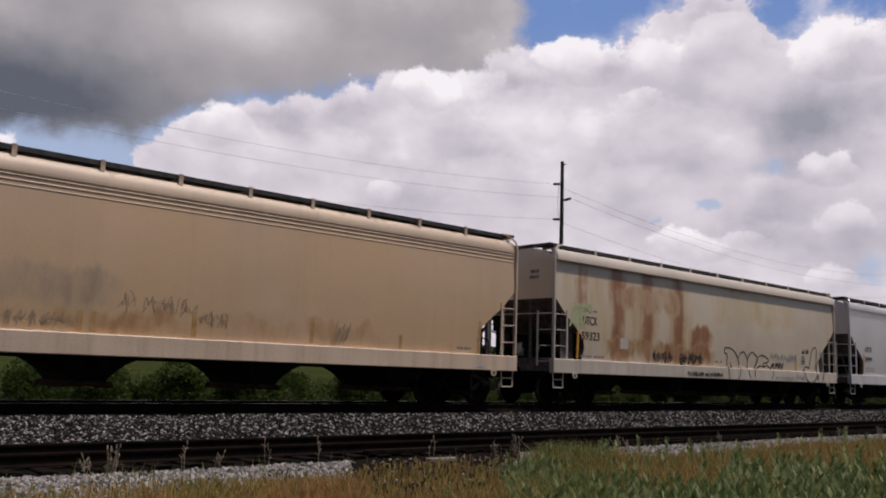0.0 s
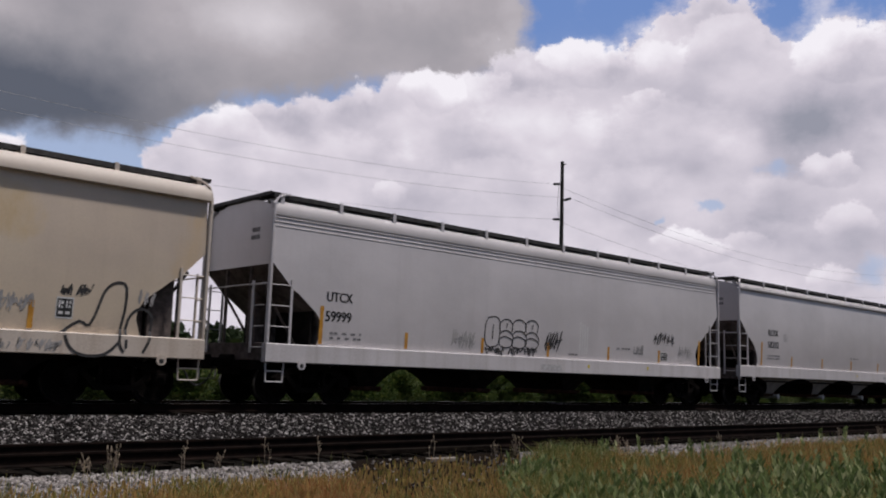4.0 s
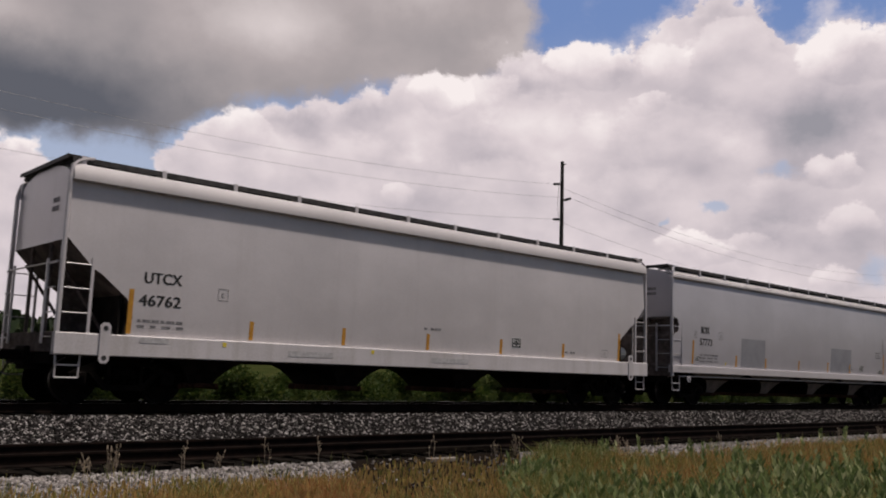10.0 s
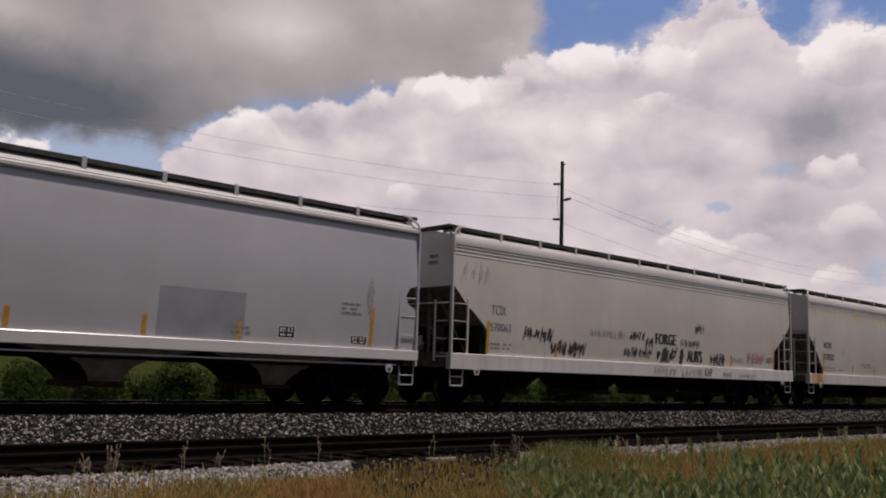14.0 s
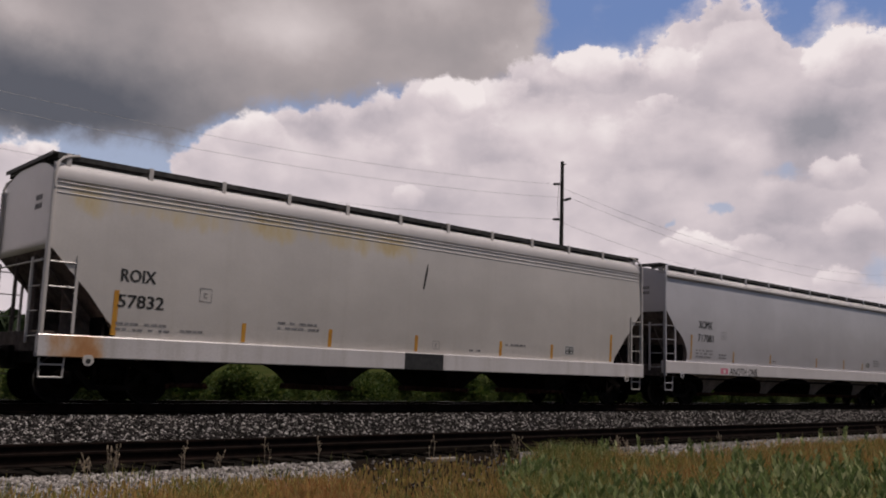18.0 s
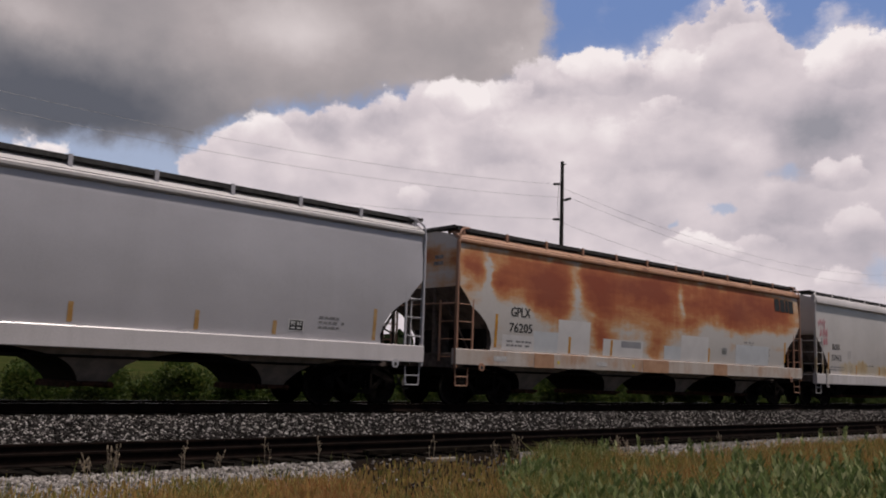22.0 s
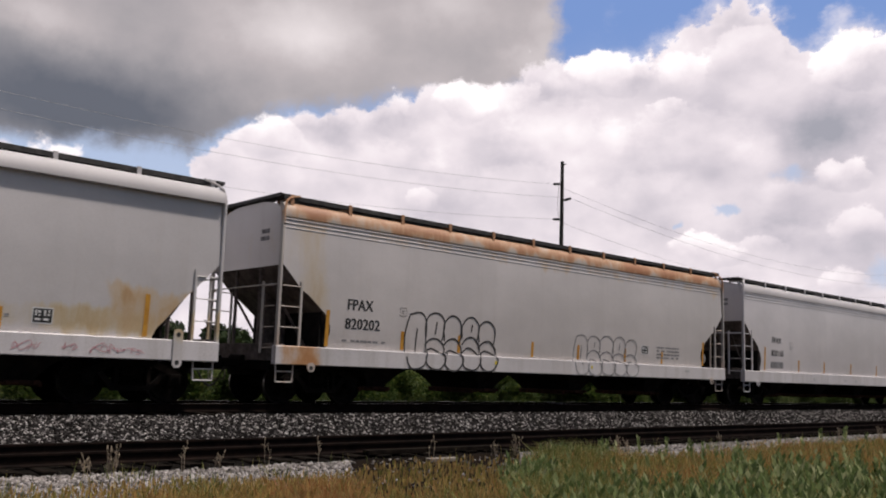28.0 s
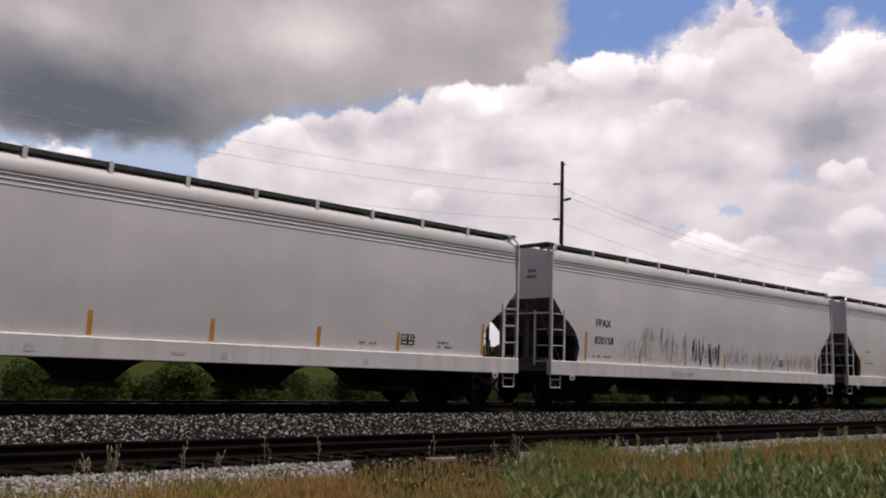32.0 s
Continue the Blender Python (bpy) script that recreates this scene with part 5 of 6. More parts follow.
    part("brake_valve", valve, None, car, at=(bx + sg * 0.55, -0.25, 0))
    lug = shared(("lug", spec.get("lug", "low"), post_mat.name), lambda: lug_mesh(spec.get("lug", "low"), post_mat))
    for x in (-H + 0.92, H - 0.92):
        part("pull_lug", lug, None, car, at=(x, 0, lift))
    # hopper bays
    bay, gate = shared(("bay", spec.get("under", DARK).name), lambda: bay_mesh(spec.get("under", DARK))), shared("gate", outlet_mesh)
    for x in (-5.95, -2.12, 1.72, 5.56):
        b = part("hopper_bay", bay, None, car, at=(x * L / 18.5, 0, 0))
        part("outlet_gate", gate, None, b)
        if spec.get("caps"):
            part("outlet_cap", shared("outlet_cap", outlet_cap_mesh), None, b, "pale round pipe cap", at=(0.1, 0, 0))
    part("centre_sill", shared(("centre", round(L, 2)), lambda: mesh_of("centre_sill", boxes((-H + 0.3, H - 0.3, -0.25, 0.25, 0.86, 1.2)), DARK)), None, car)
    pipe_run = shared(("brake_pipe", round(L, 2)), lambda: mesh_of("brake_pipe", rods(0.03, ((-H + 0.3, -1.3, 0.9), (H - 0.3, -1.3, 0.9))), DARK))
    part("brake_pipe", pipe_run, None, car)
    # trucks
    spec["wheelsets"] = []
    frames = [shared("frame_near", lambda: side_frame_mesh(-1)), shared("frame_far", lambda: side_frame_mesh(1))]
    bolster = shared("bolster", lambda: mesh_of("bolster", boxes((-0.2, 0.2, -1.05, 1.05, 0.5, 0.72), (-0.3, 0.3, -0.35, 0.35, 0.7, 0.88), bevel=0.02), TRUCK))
    wset, spr = shared("wheelset", wheelset_mesh), shared("springs", spring_mesh)
    for x in (-H + 1.58, H - 1.58):
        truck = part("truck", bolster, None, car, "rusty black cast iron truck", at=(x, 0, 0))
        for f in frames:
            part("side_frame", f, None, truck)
        for sx in (-0.18, 0.0, 0.18):
            part("spring", spr, None, truck, at=(sx, 0, 0))
        for wx in (-0.89, 0.89):
            spec["wheelsets"].append(part("wheelset", wset, None, truck, at=(wx, 0, 0.455)))
    # stencilled numbers on the end sheet
    for j, (y, w) in enumerate(((-1.1, 0.34), (-1.1, 0.38))):
        mesh = shared(("end_print", j), lambda: mesh_of("end_print", boxes((-0.004, 0.0, 0.0, w, 0.0, 0.10)), STENCIL))
        part("end_print", mesh, None, car, at=(-H + cut[0][0] - 0.002, y + 0.2, 3.86 - 0.17 * j))
    # painted marks
    rise = lift

    def mark(name, me, mat, label="", x=0.0, z=0.0, off=0.005):
        if not me.materials:
            me.materials.append(mat)
        return part(name, on_side(me, x - H, z + rise, off, 1.338 + rise), None, car, label)
    for body, x, z, w, h in spec.get("letters", ()):
        first = None
        for me in characters(flat_text(body, w, h), spec.get("letter_mat", BLACK)):
            if first is None:
                first = mark("reporting_mark", me, None, "black stencilled letters", x, z)
            else:
                part("character", on_side(me, x - H, z + rise, 0.005, 1.338 + rise), None, first)
    for x, z, w, h in spec.get("fine_print", ()):
        if h >= 0.2 and w <= 0.31:
            frame_mark = mark("boxed_mark", plate_mesh(w, 0.014, STENCIL, 1, 1), None, "thin square outline with a small sign in it", x, z)
            for bx0, bz0, bw, bh in ((0, h, w, 0.014), (0, 0, 0.012, h), (w, 0, 0.012, h), (w * 0.36, h * 0.3, w * 0.3, 0.02), (w * 0.36, h * 0.3, 0.02, h * 0.32), (w * 0.36, h * 0.6, w * 0.3, 0.02)):
                part("line", on_side(plate_mesh(bw, bh, STENCIL, 1, 1), x + bx0 - H, z + bz0 + rise, 0.005, 1.338 + rise), None, frame_mark)
            continue
        n = max(1, int(h / 0.11))
        for j in range(n):
            a = 0.0
            while a < w - 0.05:
                b = min(rnd.uniform(0.07, 0.2), w - a)
                mark("fine_print", plate_mesh(b, 0.05, STENCIL, 1, 1), STENCIL, "", x + a, z + j * 0.11)
                a += b + rnd.choice((0.025, 0.03, 0.12))
    old = spec.get("old_stripes")
    for x, z0, z1 in spec.get("stripes", ()):
        mark("reflector_stripe", plate_mesh(0.10, z1 - z0, STRIPE_OLD if old else STRIPE, 3), None, "orange-yellow reflective strip", x - 0.05, z0)
    for x, z, w, h in spec.get("boxes", ()):
        panel = mark("stencil_panel", plate_mesh(w, h, LABEL_WHITE, 2), None, "white-edged black stencil panel with white print", x, z, 0.004)
        part("field", on_side(plate_mesh(w * 0.88, h * 0.84, BLACK, 2), x + w * 0.06 - H, z + h * 0.08 + rise, 0.0065, 1.338 + rise), None, panel)
        for cx, cz, cw, ch in ((0.14, 0.50, 0.10, 0.34), (0.28, 0.66, 0.14, 0.16), (0.30, 0.48, 0.10, 0.10), (0.56, 0.50, 0.09, 0.34), (0.72, 0.50, 0.12, 0.12), (0.74, 0.70, 0.10, 0.14), (0.16, 0.20, 0.26, 0.14), (0.56, 0.20, 0.24, 0.14)):
            part("panel_print", on_side(plate_mesh(w * cw, h * ch, LABEL_WHITE, 1), x + w * cx - H, z + h * cz + rise, 0.009, 1.338 + rise), None, panel)
    for i, (x, z, w, h, mat, text) in enumerate(spec.get("patches", ())):
        mark("paint_patch", plate_mesh(w, h, mat, 6, 4), None, text, x, z, 0.002 + 0.0007 * i)
    for kind, x, z, w, h, n, width, mat in spec.get("tags", ()):
        lines = {"bubble": bubble_lines, "outline": outline_lines, "loop": loop_lines, "scrawl": scrawl_lines}[kind](rnd, w, h, n)
        tag = None
        for j, ln in enumerate(lines):
            me = strokes_mesh([ln], width * spec.get("thin", 1.0), mat)
            if not me.polygons:
                continue
            if tag is None:
                tag = mark("painted_tag", me, None, "sprayed paint strokes", x, z, 0.006)
            else:
                part("paint_stroke", on_side(me, x - H, z + rise, 0.006 + 0.0003 * j, 1.338 + rise), None, tag)
    for body, x, z, w, h, bold in spec.get("scrawled_words", ()):
        first = None
        for me in characters(flat_text(body, w, h, bold), INK):
            if first is None:
                first = mark("scrawled_words", me, None, "black handwritten letters", x, z)
            else:
                part("character", on_side(me, x - H, z + rise, 0.005, 1.338 + rise), None, first)
    for x, z in spec.get("dots", ()):
        mark("sill_dot", plate_mesh(0.09, 0.09, YELLOW, 1), None, "yellow dot", x, z)
    for x, z, w, h in spec.get("sill_print", ()):
        mark("fine_print", plate_mesh(w, h, FAINT, 1), None, "", x, z)
    return car


def setback_height(e, cut):
    """Height at which the sloping end sheet stands in by e."""
    for (e0, z0), (e1, z1) in zip(cut, cut[1:]):
        if e0 <= e <= e1:
            return z0 + (z1 - z0) * (e - e0) / max(e1 - e0, 1e-6)
    return 2.0


def shear_mesh(cut, near):
    """Upright plate along the middle, under the sloping end sheet."""
    bm = bmesh.new()
    pts = [(near, 1.1), (near, setback_height(near, cut))] + [(e + 0.03, z + 0.03) for e, z in cut if e > near and z > 1.5] + [(1.5, 1.1)] if cut[1][0] > 0.35 else [(0.3, 1.1), (0.3, 2.3), (0.45, 2.3), (0.45, 1.1)]
    a, b = [bm.verts.new((x, -0.015, z)) for x, z in pts], [bm.verts.new((x, 0.015, z)) for x, z in pts]
    n = len(pts)
    for i in range(n):
        bm.faces.new((a[i], a[(i + 1) % n], b[(i + 1) % n], b[i]))
    bm.faces.new(a[::-1])
    bm.faces.new(b)
    bmesh.ops.recalc_face_normals(bm, faces=bm.faces)
    return mesh_of("shear_web", bm, SHADED_END)


def brake_wheel_mesh():
    bm = bmesh.new()
    pts = [(0, 0.27 * math.cos(t * math.pi / 9), 0.27 * math.sin(t * math.pi / 9)) for t in range(19)]
    pipe(bm, pts, 0.018, 5)
    for k in range(5):
        t = k * 1.2566
        rod(bm, (0, 0, 0), (0, 0.27 * math.cos(t), 0.27 * math.sin(t)), 0.014, 4)
    box(bm, -0.04, 0.04, -0.06, 0.06, -0.06, 0.06)
    return mesh_of("brake_wheel", bm, DARK)


def lug_mesh(kind, mat):
    """A pull plate with holes, hung on the side sill."""
    bm = bmesh.new()
    z0, z1, holes = (0.78, 1.55, (0.88, 1.44)) if kind == "tall" else (0.78, 0.98, (0.86,))
    w = 0.10
    pts = [(-w, z0 + 0.06), (-w + 0.05, z0), (w - 0.05, z0), (w, z0 + 0.06), (w, z1 - 0.06), (w - 0.05, z1), (-w + 0.05, z1), (-w, z1 - 0.06)]
    a = [bm.verts.new((x, -1.64, z)) for x, z in pts]
    b = [bm.verts.new((x, -1.612, z)) for x, z in pts]
    for i in range(8):
        bm.faces.new((a[i], a[(i + 1) % 8], b[(i + 1) % 8], b[i]))
    bm.faces.new(a)
    bm.faces.new(b[::-1])
    bmesh.ops.recalc_face_normals(bm, faces=bm.faces)
    # each hole is a black disc: its dark depth is painted, not cut
    for z in holes:
        n0 = len(bm.faces)
        rod(bm, (0, -1.644, z), (0, -1.62, z), 0.05, 10)
        bm.faces.ensure_lookup_table()
        for f in bm.faces[n0:]:
            f.material_index = 1
    return mesh_of("pull_lug", bm, [mat, BLACK])


# paints of the single cars
TAN = paint("tan_paint", (0.74, 0.515, 0.325), (0.30, 0.19, 0.11), 0.25, (((0.55, 0.33, 0.17), (0.44, 0.22, 0.10), 1.3, 1.95, -9.3, 4.5, 0.46, 0.5), ((0.47, 0.34, 0.23), (0.38, 0.26, 0.17), 1.7, 2.7, -4.5, -1.8, 0.42, 0.4),
    ((0.50, 0.30, 0.15), (0.40, 0.20, 0.09), 1.3, 2.1, 2.2, 4.0, 0.40, 0.3)), warm=(0.66, 0.44, 0.25))
TAN_TRIM = paint("tan_trim", (0.75, 0.58, 0.42), (0.25, 0.16, 0.10), 0.35, (((0.34, 0.20, 0.12), (0.20, 0.10, 0.055), 4.42, 4.9, -9.3, 9.3, 0.42, 0.5),), rough=0.6)
EAVE = paint("grey_eave", (0.58, 0.565, 0.57), (0.30, 0.27, 0.25), 0.3, rough=0.65)
GREY_BAY = grainy("grey_bay", (0.24, 0.22, 0.21), (0.36, 0.33, 0.31), 3.0, 0.7, 0, 0.2, 0.006)
BROWN_BAY = grainy("brown_bay", (0.15, 0.125, 0.11), (0.25, 0.205, 0.18), 3.0, 0.75, 0, 0.2, 0.006)
COL = ((0.46, 0.27, 0.14), (0.30, 0.12, 0.05))
CREAM_B = paint("cream_rusty", (0.67, 0.565, 0.445), (0.30, 0.22, 0.14), 0.25, (
    ((0.62, 0.47, 0.29), (0.52, 0.34, 0.18), 1.3, 4.2, -9.0, -1.6, 0.46, 0.3), (*COL, 2.6, 4.5, -8.1, -7.5, 0.33, 0.12), (*COL, 1.2, 4.5, -6.5, -5.5, 0.26, 0.12), (*COL, 1.2, 4.5, -4.85, -3.95, 0.27, 0.12), (*COL, 1.3, 4.4, -3.1, -2.15, 0.28, 0.12),
    ((0.52, 0.34, 0.19), (0.40, 0.21, 0.10), 2.8, 3.8, -6.4, -2.4, 0.40, 0.5), (*COL, 1.2, 2.75, -2.2, -0.5, 0.30, 0.3), ((0.62, 0.47, 0.28), (0.54, 0.38, 0.20), 2.7, 4.1, -0.6, 6.0, 0.45, 0.5), ((0.50, 0.28, 0.13), (0.36, 0.15, 0.06), 3.85, 4.5, 0.6, 2.2, 0.40, 0.5), ((0.60, 0.44, 0.26), (0.50, 0.32, 0.16), 1.4, 4.2, 8.2, 9.3, 0.45, 0.2), (*COL, 1.35, 2.15, -6.9, -0.2, 0.38, 0.45),
    ((0.44, 0.47, 0.27), (0.34, 0.40, 0.18), 2.2, 2.8, -8.6, -7.5, 0.47, 0.7)), warm=(0.68, 0.56, 0.42))
CREAM_TRIM = paint("cream_trim", (0.66, 0.585, 0.49), (0.30, 0.20, 0.12), 0.35, rough=0.6)
PALE = paint("pale_grey_paint", (0.68, 0.66, 0.665), (0.30, 0.26, 0.24), 0.18)
PALE_D = paint("pale_grey_clean", (0.66, 0.64, 0.65), (0.32, 0.28, 0.26), 0.12)
WHITE_SILL = paint("white_sill", (0.70, 0.68, 0.68), (0.30, 0.26, 0.21), 0.28, rough=0.6)
BLUISH = paint("bluish_grey_paint", (0.53, 0.53, 0.565), (0.25, 0.24, 0.24), 0.14)
CREAM_G = paint("cream_paint", (0.65, 0.62, 0.57), (0.28, 0.25, 0.20), 0.24, (((0.52, 0.50, 0.44), (0.40, 0.37, 0.32), 1.3, 1.9, -9, 9, 0.52, 0.3),))
IVORY_H = paint("ivory_paint", (0.62, 0.595, 0.565), (0.30, 0.26, 0.20), 0.18, (((0.58, 0.47, 0.28), (0.50, 0.36, 0.17), 3.4, 4.4, -9.3, 0.0, 0.47, 0.4), ((0.52, 0.30, 0.14), (0.42, 0.19, 0.07), 0.8, 1.5, -9.4, -7.6, 0.42, 0.5)))
# rust blotches: along the car, height, half widths, strength; below zero: sound paint left over
BLOTCHES = (
    (-8.78, 3.55, 0.31, 0.31, 0.62), (-7.83, 3.40, 0.39, 0.33, 0.58), (-7.03, 3.41, 0.63, 0.40, 0.50), (-5.62, 3.54, 0.70, 0.47, 0.66), (-5.33, 2.73, 0.71, 0.52, 0.50),
    (-6.25, 3.00, 0.67, 0.61, 0.42), (-3.65, 3.56, 0.94, 0.38, 0.62), (-3.34, 2.76, 0.65, 0.78, 0.56), (-3.28, 1.82, 0.37, 0.44, 0.42), (-1.92, 3.60, 0.75, 0.28, 0.66),
    (-1.65, 2.80, 0.91, 0.59, 0.42), (-0.30, 3.60, 0.83, 0.42, 0.62), (-0.09, 2.69, 0.75, 0.74, 0.50), (-0.53, 1.80, 0.54, 0.36, 0.36), (2.32, 3.48, 1.16, 0.45, 0.62),
    (3.89, 3.43, 1.05, 0.50, 0.50), (5.60, 3.51, 1.01, 0.49, 0.60), (7.11, 3.57, 0.99, 0.51, 0.55), (1.44, 2.75, 0.72, 0.39, 0.40), (4.74, 2.87, 0.87, 0.37, 0.38),
    (7.97, 3.34, 1.03, 0.46, 0.42), (-2.59, 4.10, 7.29, 0.26, 0.20), (3.27, 4.06, 7.09, 0.27, 0.22), (-7.38, 3.95, 2.18, 0.22, 0.18), (-8.31, 3.38, 0.11, 0.57, -0.60),
    (-4.59, 3.29, 0.20, 0.65, -0.45), (1.06, 3.36, 0.16, 0.51, -0.40), (-6.75, 2.54, 0.64, 0.26, -0.30),
)


def rust_eaten():
    """White paint eaten by rust in soft blotches: peach at their rims, orange, then dark red."""
    m = Nodes("rust_eaten_paint")
    p = m.coords()
    x, y, z = m.split(p)
    broad = m.noise(m.mapped(p, (0.35, 0.35, 0.5)), 1.0, 4, 0.6)
    grain = m.noise(p, 28.0, 4, 0.6)
    cloud = m.math("SUBTRACT", m.noise(m.mapped(p, (0.9, 0.9, 1.5), (4, 0, 2)), 1.0, 6, 0.6), 0.5)
    brush = m.math("SUBTRACT", m.noise(m.mapped(p, (0.9, 0.9, 3.4), (1, 0, 7)), 1.0, 5, 0.6), 0.5)
    drip = m.math("SUBTRACT", m.noise(m.mapped(p, (5.0, 5.0, 0.3), (3, 0, 1)), 1.0, 5, 0.6), 0.5)
    xs = m.math("ADD", x, m.math("MULTIPLY", cloud, 1.1))
    zs = m.math("ADD", z, m.math("MULTIPLY", m.math("SUBTRACT", m.noise(m.mapped(p, (1.2, 1.2, 0.9), (9, 2, 3)), 1.0, 4, 0.6), 0.5), 0.7))
    v = m.math("MULTIPLY", m.range(z, 2.5, 2.9), m.range(z, 4.35, 4.0, 0.0, 0.16))
    for bx, bz, rx, rz, gain in BLOTCHES:
        da, db = m.math("DIVIDE", m.math("SUBTRACT", xs, bx), rx * 1.15), m.math("DIVIDE", m.math("SUBTRACT", zs, bz), rz * 1.25)
        g = m.math("POWER", 2.718, m.math("MULTIPLY", m.math("ADD", m.math("MULTIPLY", da, da), m.math("MULTIPLY", db, db)), -1.0))
        v = m.math("ADD", v, m.math("MULTIPLY", g, gain))
    v = m.math("ADD", v, m.math("ADD", m.math("MULTIPLY", cloud, 0.75), m.math("ADD", m.math("MULTIPLY", brush, 0.75), m.math("MULTIPLY", drip, 0.26))))
    v = m.math("MULTIPLY", v, 0.74)
    c = m.ramp(v, (0.07, (0.58, 0.55, 0.53)), (0.20, (0.60, 0.42, 0.29)), (0.34, (0.55, 0.25, 0.10)), (0.50, (0.42, 0.115, 0.042)), (0.74, (0.28, 0.055, 0.022)))
    c = m.mix(m.range(broad, 0.3, 0.7, 0.0, 0.10), c, (0.3, 0.2, 0.14))
    c = m.mix(m.range(grain, 0.35, 0.75, 0.0, 0.10), c, (0.08, 0.05, 0.04))
    m.bump(m.math("ADD", broad, m.math("MULTIPLY", grain, 0.1)), 0.25, 0.05)
    return m.done(c, m.range(v, 0.06, 0.3, 0.42, 0.75), 0.0, 0.5)


RUSTY = rust_eaten()
RUSTY_TRIM = paint("rusty_trim", (0.40, 0.20, 0.12), (0.30, 0.14, 0.07), 0.5, (((0.45, 0.22, 0.11), RUST_B, 4.0, 4.8, -9.6, 9.6, 0.45, 0.4),), rough=0.6)
RUSTY_SILL = paint("rusty_sill", (0.60, 0.55, 0.50), (0.30, 0.16, 0.09), 0.35, ((RUST_A, RUST_B, 0.8, 1.6, -9.6, 9.6, 0.56, 0.5),))
PATCH_GREY = grainy("patch_grey", (0.27, 0.27, 0.29), (0.32, 0.32, 0.345), 2.0, 0.6, 0, 0.05, 0.002)
RUST_BLOCK = grainy("rust_block", (0.36, 0.19, 0.11), (0.46, 0.27, 0.17), 3.0, 0.75, 0, 0.1, 0.003)
PATCH_LIGHT = grainy("patch_light", (0.60, 0.58, 0.58), (0.66, 0.64, 0.64), 2.0, 0.6, 0, 0.05, 0.002)
PATCH_BLUE = grainy("patch_bluish", (0.52, 0.54, 0.57), (0.58, 0.60, 0.63), 2.0, 0.6, 0, 0.05, 0.002)
SILL_H = paint("white_sill_rust_end", (0.70, 0.68, 0.68), (0.30, 0.26, 0.21), 0.28, (((0.52, 0.28, 0.12), (0.38, 0.15, 0.05), 0.7, 1.6, -9.4, -7.9, 0.36, 0.5),))
PALE_K = paint("pale_grey_stained", (0.66, 0.64, 0.63), (0.34, 0.27, 0.20), 0.2, (((0.58, 0.47, 0.30), (0.47, 0.31, 0.16), 1.2, 1.95, -7.5, 9.3, 0.44, 0.25), ((0.58, 0.42, 0.25), (0.46, 0.26, 0.12), 1.3, 2.5, 6.6, 9.3, 0.42, 0.5)))
PALE_L = paint("grey_paint_rusty_eave", (0.65, 0.62, 0.60), (0.30, 0.24, 0.18), 0.2, (((0.56, 0.46, 0.34), (0.45, 0.32, 0.2), 1.3, 4.2, -9.3, -7.6, 0.46, 0.2), ((0.56, 0.40, 0.24), (0.44, 0.24, 0.11), 3.75, 4.4, -9.3, 9.3, 0.5, 0.6)))
EAVE_L = paint("rusty_eave", (0.56, 0.52, 0.47), (0.36, 0.18, 0.08), 0.5, (((0.52, 0.30, 0.16), (0.36, 0.15, 0.06), 4.0, 4.9, -9.3, 9.3, 0.34, 0.5),), rough=0.6)
PALE_M = paint("light_grey_paint", (0.72, 0.695, 0.70), (0.30, 0.28, 0.26), 0.13)


def set_of(first, *mids, last=None, low=0.40):
    rows = [(first, 1.37, 2.24)] + [(x, 1.37, 1.37 + low) for x in mids]
    return rows + ([(last, 1.37, 2.2)] if last else [])


